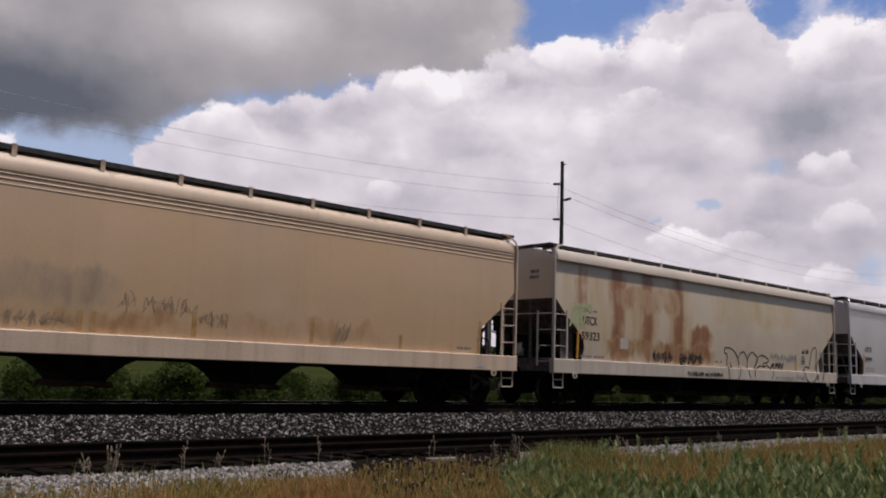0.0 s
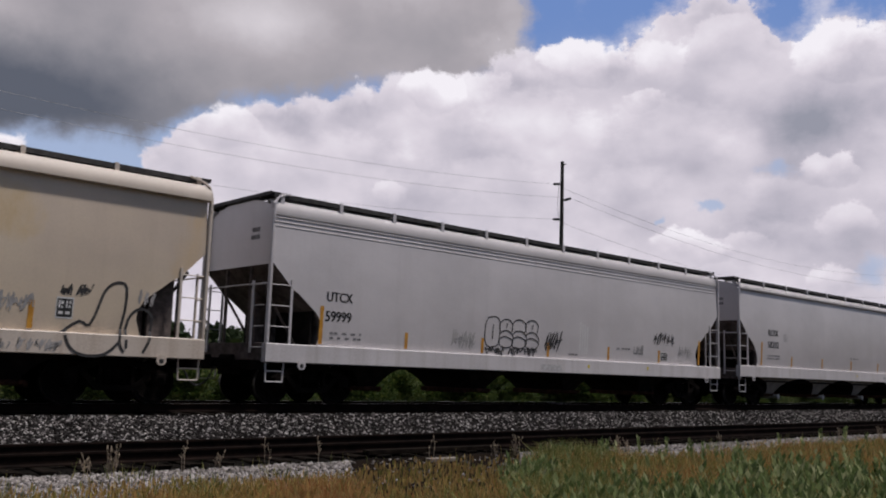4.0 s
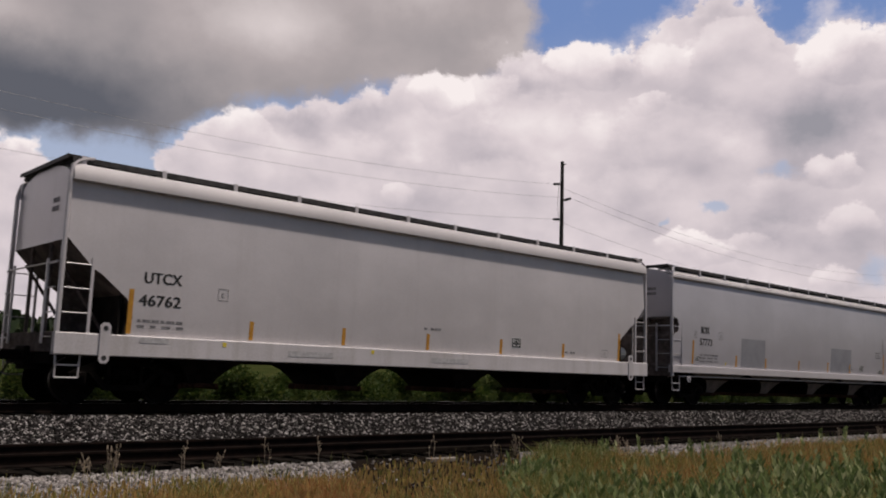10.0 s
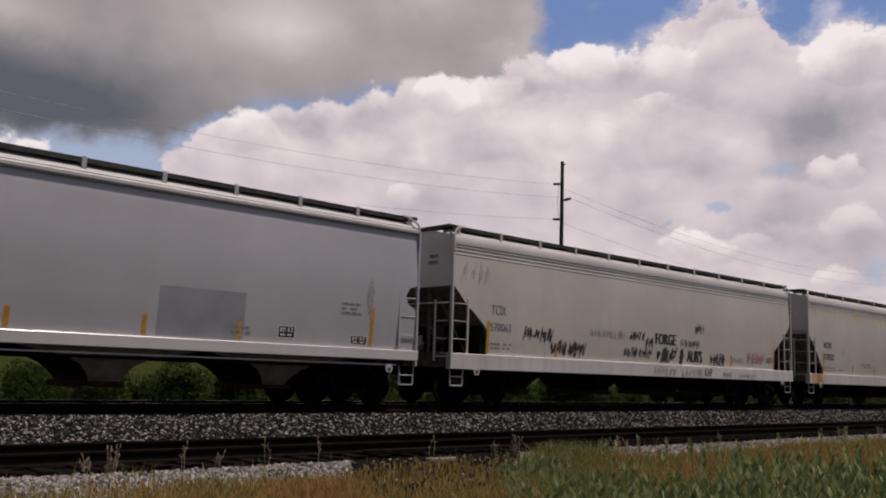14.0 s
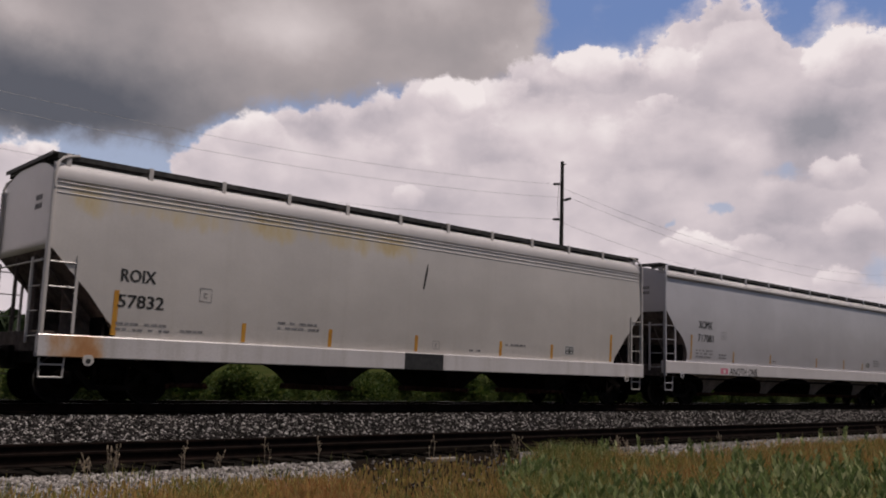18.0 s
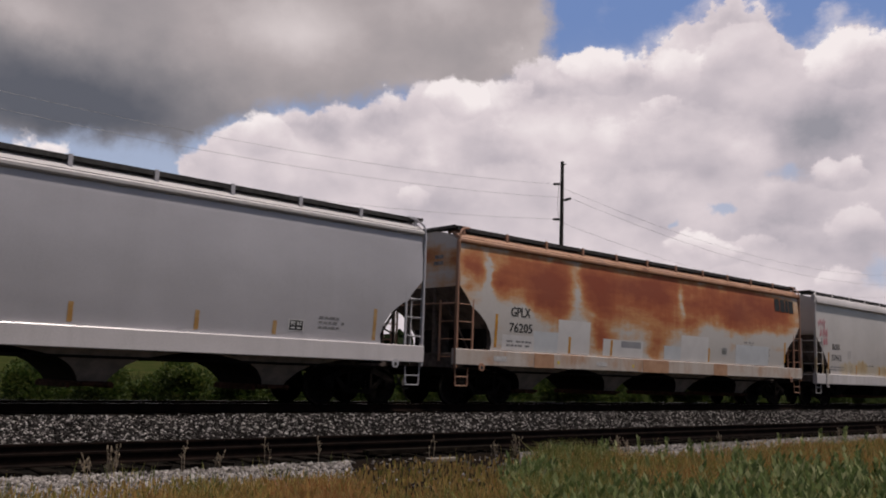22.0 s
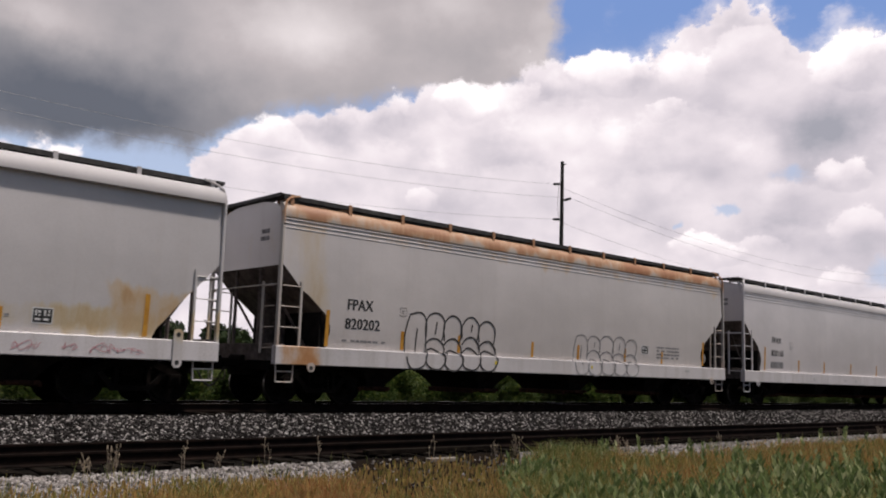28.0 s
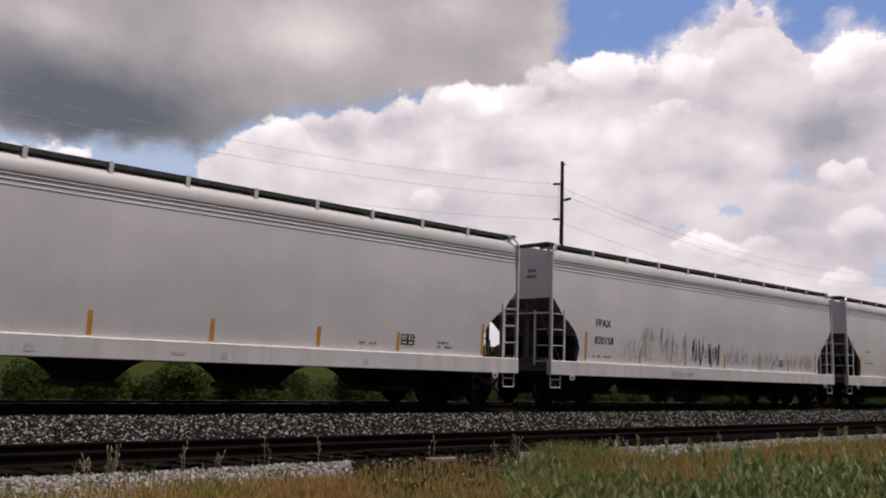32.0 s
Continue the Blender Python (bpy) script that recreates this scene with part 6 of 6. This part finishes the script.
CARS = [
    dict(u0=-118.2, u1=-99.7, paint=TAN, trim=TAN_TRIM, style="ribs", seed=1, web=2, old_stripes=True, label="faded tan covered hopper car with rust along the sill",
         stripes=[(1.4, 1.37, 2.1), (4.2, 1.37, 1.75), (6.6, 1.38, 1.75), (6.85, 1.38, 1.75), (8.92, 1.37, 1.88), (11.8, 1.38, 1.95), (14.4, 1.37, 1.7), (17.1, 1.37, 2.2)],
         tags=[("scrawl", 7.3, 1.80, 1.6, 0.36, 4, 0.014, BROWN_SPRAY), ("scrawl", 9.0, 1.6, 0.7, 0.32, 3, 0.014, BROWN_SPRAY), ("scrawl", 5.2, 1.42, 1.1, 0.3, 5, 0.016, BROWN_SPRAY), ("scrawl", 12.3, 1.42, 0.5, 0.5, 2, 0.02, BROWN_SPRAY)],
         fine_print=[(16.3, 1.45, 0.5, 0.2)], sill_print=[(16.95, 1.0, 0.3, 0.08)]),
    dict(u0=-98.15, u1=-80.0, paint=CREAM_B, trim=CREAM_TRIM, style="wide", seed=2, web_y=1.3, label="cream covered hopper car with brown rust streaks and graffiti", brake="left",
         letters=[("UTCX", 1.36, 2.38, 0.66, 0.26), ("59323", 1.32, 1.93, 0.84, 0.25)], fine_print=[(1.3, 1.42, 1.2, 0.2), (1.38, 2.78, 0.8, 0.1), (8.75, 1.5, 0.45, 0.12), (2.79, 2.18, 0.24, 0.25)], stripes=[(1.15, 1.37, 2.2), (14.72, 1.37, 1.88)],
         boxes=[(15.15, 1.58, 0.32, 0.4)],
         patches=[(3.22, 1.74, 0.42, 0.34, CREAM_TRIM, "cream touched-up paint patch")],
         tags=[("scrawl", 0.75, 2.3, 0.75, 0.55, 5, 0.035, GREEN_SPRAY), ("scrawl", 0.9, 2.75, 0.8, 0.28, 5, 0.03, GREEN_SPRAY), ("scrawl", 4.9, 1.38, 1.2, 0.40, 5, 0.03, INK), ("scrawl", 6.42, 1.36, 1.4, 0.46, 7, 0.024, INK), ("scrawl", 6.9, 0.98, 0.95, 0.18, 8, 0.022, INK), ("scrawl", 7.95, 0.98, 1.15, 0.18, 8, 0.022, INK),
               ("outline", 9.35, 0.94, 3.4, 1.1, 4, 0.042, INK), ("scrawl", 12.7, 1.38, 0.95, 0.28, 6, 0.028, INK), ("scrawl", 12.65, 1.72, 1.0, 0.28, 4, 0.025, FADED), ("scrawl", 13.7, 1.68, 1.0, 0.34, 5, 0.025, FADED), ("loop", 15.3, 0.93, 1.7, 1.4, 2, 0.055, INK), ("scrawl", 12.9, 0.98, 1.5, 0.17, 7, 0.022, FADED),
               ("scrawl", 14.5, 1.0, 0.8, 0.2, 5, 0.025, FADED), ("scrawl", 15.2, 2.02, 0.55, 0.24, 4, 0.025, INK), ("scrawl", 16.7, 1.95, 0.35, 0.3, 3, 0.02, FADED)]),
    dict(u0=-78.56, u1=-60.15, paint=PALE, sill=WHITE_SILL, style="ribs", seed=3, label="pale grey covered hopper car with black graffiti along its side", thin=0.7,
         letters=[("UTCX", 1.57, 2.36, 0.72, 0.22), ("59999", 1.56, 1.9, 0.72, 0.24)], fine_print=[ (1.7, 1.5, 0.9, 0.25), (12.5, 1.72, 0.75, 0.12), (10.2, 1.45, 0.5, 0.12), (13.4, 1.6, 0.5, 0.12)], stripes=set_of(1.45, 4.0, 6.65, 9.3, 12.1, 14.78, last=17.15),
         boxes=[(14.86, 1.44, 0.42, 0.28)], sill_print=[(8.9, 1.0, 0.9, 0.15)], dots=[(11.0, 1.1), (14.0, 1.12)],
         tags=[("bubble", 6.75, 1.55, 2.1, 0.82, 4, 0.045, INK), ("scrawl", 6.72, 1.36, 2.2, 0.24, 5, 0.045, INK), ("scrawl", 5.5, 1.5, 0.85, 0.42, 4, 0.04, FADED), ("scrawl", 9.12, 1.58, 0.72, 0.52, 5, 0.04, INK),
               ("scrawl", 14.42, 1.95, 1.2, 0.40, 6, 0.024, INK), ("scrawl", 15.9, 1.6, 0.8, 0.36, 5, 0.02, FADED), ("scrawl", 13.4, 1.6, 0.5, 0.3, 5, 0.02, FADED)],
         patches=[(10.7 + 0.11 * k, 1.5, 0.05, 0.95 - 0.04 * k, LABEL_WHITE, "pale smear of rubbed-off paint") for k in range(4)]),
    dict(u0=-58.78, u1=-40.28, paint=PALE_D, sill=WHITE_SILL, style="tube", round=True, seed=4, under=GREY_BAY, caps=True, lift=0.12, label="clean light grey covered hopper car with black lettering", pitch=1.75,
         letters=[("ROIX", 2.15, 2.5, 0.76, 0.25), ("58202", 2.1, 2.05, 0.85, 0.24)], fine_print=[(2.1, 1.62, 0.95, 0.24), (3.35, 2.35, 0.22, 0.24), (9.3, 1.85, 0.8, 0.2)],
         stripes=set_of(1.65, 4.03, 6.65, 9.4, 12.2, 14.7, last=17.2), boxes=[(16.3, 1.55, 0.34, 0.28)], sill_print=[(12.6, 1.06, 0.4, 0.1)], dots=[(9.8, 1.1)]),
    dict(u0=-38.9, u1=-20.44, paint=PALE, sill=WHITE_SILL, style="wide", seed=5, lug="tall", label="light grey covered hopper car with a broad eave", tank_near=True,
         letters=[("UTCX", 1.64, 2.38, 0.78, 0.22), ("46762", 1.56, 1.93, 0.87, 0.22)], fine_print=[(1.56, 1.5, 0.98, 0.22), (3.25, 2.15, 0.22, 0.24), (9.0, 1.88, 0.6, 0.1), (14.5, 1.5, 0.5, 0.2), (16.2, 1.45, 0.3, 0.2)],
         stripes=set_of(1.40, 4.1, 6.54, 9.15, 11.8, 14.4, last=17.05), boxes=[(12.2, 1.55, 0.4, 0.3)], sill_print=[(5.0, 1.06, 1.2, 0.12), (9.2, 1.06, 1.3, 0.12), (1.6, 1.2, 0.6, 0.1)], dots=[(3.4, 1.2), (7.3, 1.2)]),
    dict(u0=-19.0, u1=-0.44, paint=BLUISH, sill=PALE_D, style="tube", notch=True, seed=6, sill_low=1.10, under=BROWN_BAY, lug="low", label="bluish grey covered hopper car with darker repainted patches",
         letters=[("ROIX", 1.78, 2.46, 0.52, 0.25), ("57773", 1.7, 2.05, 0.78, 0.24)], fine_print=[(1.72, 1.48, 1.2, 0.34), (1.35, 2.3, 0.15, 0.2), (2.92, 2.3, 0.26, 0.25), (16.2, 2.1, 0.6, 0.35), (13.4, 1.5, 0.5, 0.3)], tags=[("scrawl", 16.9, 2.2, 0.16, 0.8, 2, 0.04, FADED)],
         boxes=[(1.45, 1.5, 0.26, 0.18), (14.54, 1.46, 0.46, 0.28), (16.5, 1.4, 0.52, 0.22)], patches=[(4.48, 1.37, 1.75, 1.05, PATCH_GREY, "darker grey repainted patch"), (11.75, 1.37, 1.95, 1.0, PATCH_GREY, "darker grey repainted patch")],
         stripes=[(4.15, 1.37, 1.78), (6.3, 1.37, 1.75), (8.95, 1.37, 1.75), (11.5, 1.37, 1.77), (13.6, 1.37, 1.75), (17.12, 1.4, 2.3), (1.3, 1.4, 2.2)], dots=[(3.4, 1.42)], sill_print=[(0.3, 1.2, 0.9, 0.08)]),
    dict(u0=0.67, u1=19.0, paint=CREAM_G, sill=WHITE_SILL, style="ribs", seed=7, label="cream covered hopper car covered with small black tags", brake="left", letter_mat=STENCIL,
         letters=[("TCIX", 1.5, 2.42, 0.57, 0.26), ("570063", 1.48, 1.98, 0.8, 0.22)], fine_print=[(1.5, 1.5, 0.9, 0.3), (15.3, 1.55, 0.8, 0.25)], stripes=set_of(1.4, 4.2, 10.65, 13.85, last=16.95), boxes=[(16.34, 1.55, 0.46, 0.27)], thin=0.8,
         scrawled_words=[("FORGE", 9.14, 1.97, 1.15, 0.36, 0.032), ("AUB'S", 11.0, 1.44, 0.92, 0.42, 0.03), ("KAP", 11.98, 1.0, 0.46, 0.26, 0.006)],
         tags=[("scrawl", 7.7, 2.04, 0.8, 0.3, 5, 0.03, INK), ("scrawl", 8.6, 1.85, 0.42, 0.34, 3, 0.03, INK), ("scrawl", 9.2, 1.40, 0.95, 0.52, 4, 0.075, INK), ("scrawl", 10.6, 1.93, 1.15, 0.32, 5, 0.02, INK), ("scrawl", 11.44, 2.42, 0.62, 0.38, 4, 0.024, INK),
               ("scrawl", 10.47, 1.4, 0.28, 0.5, 1, 0.09, INK), ("scrawl", 12.4, 1.38, 1.15, 0.44, 5, 0.042, INK), ("scrawl", 14.9, 1.5, 1.35, 0.5, 7, 0.024, PINK), ("scrawl", 13.9, 1.5, 0.8, 0.25, 6, 0.018, FADED), ("scrawl", 7.4, 1.5, 1.5, 0.34, 8, 0.028, INK),
               ("scrawl", 2.8, 1.8, 1.15, 0.4, 5, 0.04, INK), ("scrawl", 3.95, 1.42, 1.5, 0.45, 6, 0.045, INK), ("scrawl", 5.75, 2.05, 1.7, 0.26, 9, 0.02, FADED), ("scrawl", 0.3, 3.2, 1.1, 0.6, 4, 0.014, FADED),
               ("scrawl", 8.9, 0.97, 1.35, 0.30, 6, 0.024, FADED), ("scrawl", 10.55, 0.97, 1.25, 0.28, 6, 0.024, FADED), ("scrawl", 13.1, 0.99, 0.6, 0.22, 4, 0.022, FADED), ("scrawl", 14.2, 0.98, 1.2, 0.2, 7, 0.02, FADED)]),
    dict(u0=20.42, u1=38.95, paint=IVORY_H, sill=SILL_H, style="ribs", seed=8, web=0.62, web_y=0.8, line=True, label="ivory covered hopper car with yellow stains and a black sill box",
         letters=[("ROIX", 1.45, 2.42, 0.70, 0.25), ("57832", 1.43, 1.92, 0.93, 0.25)], fine_print=[(1.42, 1.47, 1.15, 0.24), (2.75, 1.5, 0.52, 0.1), (3.12, 2.15, 0.26, 0.27), (5.02, 1.70, 1.1, 0.24), (9.6, 1.45, 0.22, 0.2), (12.25, 1.66, 0.8, 0.2), (10.9, 1.45, 0.5, 0.12)],
         stripes=set_of(1.39, 4.2, 6.44, 9.05, 12.07, 14.18, last=16.93), boxes=[(14.75, 1.5, 0.42, 0.27)], patches=[(8.63, 0.925, 1.28, 0.395, BLACK, "black panel on the side sill")], lift=-0.05,
         tags=[("scrawl", 9.2, 2.95, 0.02, 0.6, 1, 0.03, INK)]),
    dict(u0=40.2, u1=59.75, paint=BLUISH, sill=PALE_M, style="tube", round=True, seed=9, under=BROWN_BAY, lift=0.13, label="light bluish grey covered hopper car with black lettering", lug="low",
         letters=[("XOMX", 2.03, 2.5, 0.86, 0.27), ("717081", 1.98, 2.05, 0.98, 0.25)], fine_print=[(1.88, 1.5, 1.05, 0.38), (3.5, 2.2, 0.3, 0.24), (3.35, 1.5, 0.5, 0.22), (16.4, 1.6, 0.7, 0.4), (7.2, 1.5, 0.4, 0.2)],
         stripes=[(1.58, 1.42, 2.26), (4.35, 1.4, 1.78), (7.04, 1.4, 1.78), (10.85, 1.4, 1.78), (13.4, 1.4, 1.8), (15.25, 1.4, 1.7), (18.0, 1.4, 2.15)], old_stripes=True, boxes=[(15.6, 1.5, 0.4, 0.26)],
         patches=[(3.38, 0.97, 0.48, 0.2, STICKER, "pink sticker with a pale centre"), (3.56, 1.0, 0.14, 0.13, LABEL_WHITE, "pale centre of a sticker")], scrawled_words=[("ANOTH ONE", 3.98, 0.945, 1.95, 0.25, 0.004)]),
    dict(u0=60.85, u1=79.76, paint=RUSTY, trim=RUSTY_TRIM, sill=RUSTY_SILL, post=RUSTY_TRIM, style="tube", round=True, seed=10, under=BROWN_BAY, lift=0.12, label="rust-eaten covered hopper car with grey repainted patches",
         letters=[("GPLX", 2.06, 2.3, 0.78, 0.26), ("76205", 2.02, 1.87, 0.92, 0.25)], fine_print=[(1.93, 1.48, 1.0, 0.22), (14.5, 1.7, 0.7, 0.6), (15.6, 1.5, 0.8, 0.6)],
         stripes=[(1.5, 1.42, 2.32), (4.6, 1.38, 1.86), (6.6, 1.38, 1.86), (9.5, 1.42, 1.82), (12.15, 1.38, 1.86), (14.3, 1.4, 1.82), (17.6, 1.5, 2.3)], boxes=[(12.96, 1.66, 0.36, 0.26)], dots=[(4.0, 1.05), (7.6, 1.05)], sill_print=[(5.8, 1.05, 0.5, 0.13), (1.4, 1.05, 0.5, 0.14)],
         patches=[(3.0, 1.37, 1.1, 0.58, PATCH_BLUE, "bluish grey repainted patch"), (1.75, 1.37, 1.3, 0.42, PATCH_LIGHT, "pale grey repainted patch"), (4.07, 1.36, 1.46, 0.98, PATCH_LIGHT, "pale grey repainted patch"), (6.18, 1.37, 2.06, 0.52, PATCH_LIGHT, "pale grey repainted patch"),
                  (7.09, 1.66, 1.04, 0.2, PATCH_GREY, "grey repainted patch"), (9.42, 1.37, 1.2, 0.45, PATCH_BLUE, "bluish grey repainted patch"), (10.4, 1.36, 1.7, 0.86, PATCH_LIGHT, "pale grey repainted patch"), (13.92, 1.37, 2.4, 0.7, PATCH_BLUE, "bluish grey repainted patch"), (8.15, 0.925, 1.45, 0.395, RUST_BLOCK, "brown rusty block of the side sill"), (12.35, 0.925, 0.9, 0.395, RUST_BLOCK, "brown rusty block of the side sill"), (3.0, 0.925, 0.85, 0.395, RUST_BLOCK, "brown rusty block of the side sill"), (16.88, 3.50, 0.38, 0.48, BLACK, "dark emblem block"), (17.32, 3.49, 0.36, 0.48, BLACK, "dark emblem block"), (17.72, 3.49, 0.24, 0.48, BLACK, "dark emblem block"), (18.0, 3.48, 0.38, 0.48, BLACK, "dark emblem block")]),
    dict(u0=81.06, u1=99.54, paint=PALE_K, sill=WHITE_SILL, style="wide", seed=11, web=2, line=True, lift=-0.04, lug="tall", label="pale grey covered hopper car with brown stains near the sill", brake="left",
         letters=[("ROIX", 1.58, 2.36, 0.72, 0.25), ("57415", 1.53, 1.9, 0.88, 0.25)], fine_print=[(1.4, 1.5, 1.3, 0.22), (3.06, 2.06, 0.26, 0.27), (5.0, 1.75, 0.8, 0.12), (3.3, 1.45, 0.2, 0.25), (13.6, 1.6, 0.8, 0.2)],
         stripes=set_of(1.22, 3.92, 6.35, 9.05, 11.6, 14.2, last=16.9), boxes=[(14.75, 1.5, 0.38, 0.3)], tags=[("scrawl", 0.3, 3.25, 0.7, 0.4, 4, 0.03, PINK), ("scrawl", 0.4, 2.85, 0.75, 0.4, 4, 0.03, PINK), ("scrawl", 0.7, 2.5, 0.5, 0.35, 3, 0.03, PINK), ("scrawl", 13.7, 1.0, 3.4, 0.2, 5, 0.014, PINK)]),
    dict(u0=100.91, u1=119.39, paint=PALE_L, sill=SILL_H, chord=EAVE_L, trim=PALE_L, post=EAVE_L, style="ribs", seed=12, lift=-0.04, label="grey covered hopper car with a rusty eave and outlined graffiti", tank_near=True,
         letters=[("FPAX", 1.92, 2.25, 0.74, 0.25), ("820202", 1.87, 1.8, 1.02, 0.25)], fine_print=[(1.8, 1.5, 1.3, 0.16), (14.4, 1.55, 1.3, 0.5), (3.5, 2.2, 0.2, 0.2)], stripes=[(1.37, 1.37, 2.2), (3.62, 1.37, 1.83), (5.54, 1.38, 1.83), (8.38, 1.38, 1.8), (10.4, 1.38, 1.8), (12.7, 1.38, 1.8), (14.7, 1.38, 1.8), (17.15, 1.4, 2.2)],
         boxes=[(13.55, 1.66, 0.38, 0.28)], dots=[(6.8, 1.12), (10.9, 1.12)], tags=[("bubble", 3.74, 0.93, 3.15, 1.42, 5, 0.042, INK), ("bubble", 10.2, 0.94, 3.1, 1.22, 5, 0.032, STENCIL)], sill_print=[(15.9, 1.15, 0.3, 0.06)]),
    dict(u0=120.75, u1=139.08, paint=PALE_M, sill=WHITE_SILL, style="ribs", round=True, seed=13, lift=-0.06, label="light grey covered hopper car with ribbed eave",
         letters=[("FPAX", 2.15, 2.42, 0.74, 0.23), ("820165", 2.12, 1.93, 0.94, 0.23)], fine_print=[(3.5, 2.25, 0.28, 0.24), (15.4, 1.5, 0.5, 0.25), (12.9, 1.5, 0.6, 0.15)], patches=[(2.07, 1.47, 1.0, 0.24, STENCIL, "grey stencilled panel")],
         stripes=set_of(1.63, 4.34, 6.56, 9.10, 11.76, 14.1, last=17.0, low=0.46), boxes=[(14.15, 1.5, 0.5, 0.32)], sill_print=[(5.4, 1.02, 0.2, 0.15), (9.3, 1.02, 0.15, 0.12), (13.0, 1.02, 0.15, 0.12), (8.2, 1.06, 0.3, 0.07)]),
    dict(u0=140.45, u1=158.5, paint=PALE_M, sill=WHITE_SILL, style="ribs", round=True, seed=14, lift=-0.06, label="light grey covered hopper car with scribbled tags", thin=0.55,
         letters=[("FPAX", 2.12, 2.42, 0.72, 0.23), ("820158", 2.07, 1.9, 0.9, 0.23)], fine_print=[(2.0, 1.5, 0.9, 0.2)], stripes=set_of(1.65, 4.4, 7.0, 9.5, 12.0, 14.2, last=16.5, low=0.46), boxes=[(13.4, 1.5, 0.42, 0.32)],
         tags=[("scrawl", 3.3, 1.45, 1.9, 1.1, 2, 0.035, FADED), ("scrawl", 4.4, 2.1, 1.5, 0.5, 3, 0.03, FADED), ("scrawl", 5.6, 1.5, 1.6, 1.0, 3, 0.04, FADED), ("scrawl", 7.3, 1.45, 2.0, 0.9, 4, 0.05, INK), ("scrawl", 9.6, 1.5, 1.6, 0.7, 3, 0.04, FADED),
               ("scrawl", 11.4, 1.45, 2.0, 0.6, 7, 0.035, FADED), ("scrawl", 13.9, 1.5, 2.2, 0.6, 7, 0.035, FADED), ("scrawl", 6.0, 1.0, 1.4, 0.2, 7, 0.025, FADED)]),
    dict(u0=159.85, u1=178.3, paint=PALE_M, sill=WHITE_SILL, style="ribs", seed=15, lift=-0.06, label="light grey covered hopper car at the end of view",
         fine_print=[(1.9, 2.4, 0.7, 0.1), (1.9, 1.9, 0.9, 0.2)], stripes=set_of(1.45, 4.2, 6.8, 9.4, 12.0, last=16.9), tags=[("scrawl", 3.4, 1.0, 1.6, 0.2, 7, 0.025, FADED)]),
]
for spec in CARS:
    spec["car"] = hopper_car(spec)


# ---------------------------------------------------------------- what moves
def motions():
    times = [0.0] + [2.0 * i for i in range(1, 17)]
    for spec in CARS:
        mid = (spec["u0"] + spec["u1"]) / 2
        walk(spec["car"], [(t, pose(mid - travelled(t), TRACK_Y, 0)) for t in times])
    # the wheels roll on the rails
    start = travelled(0)
    turn = [(i / 15, -math.degrees((travelled(i / 15) - start) / 0.455)) for i in range(481)]
    for spec in CARS:
        for w in spec["wheelsets"]:
            x, y, z = w.matrix_basis.translation
            walk(w, [(t, pose(x, y, z, 0, a, 0)) for t, a in turn])
    # the clouds drift along the track
    walk(backdrop, [(0, pose(-38, 0, 0)), (16, pose(0, 0, 0)), (32, pose(38, 0, 0))])


motions()
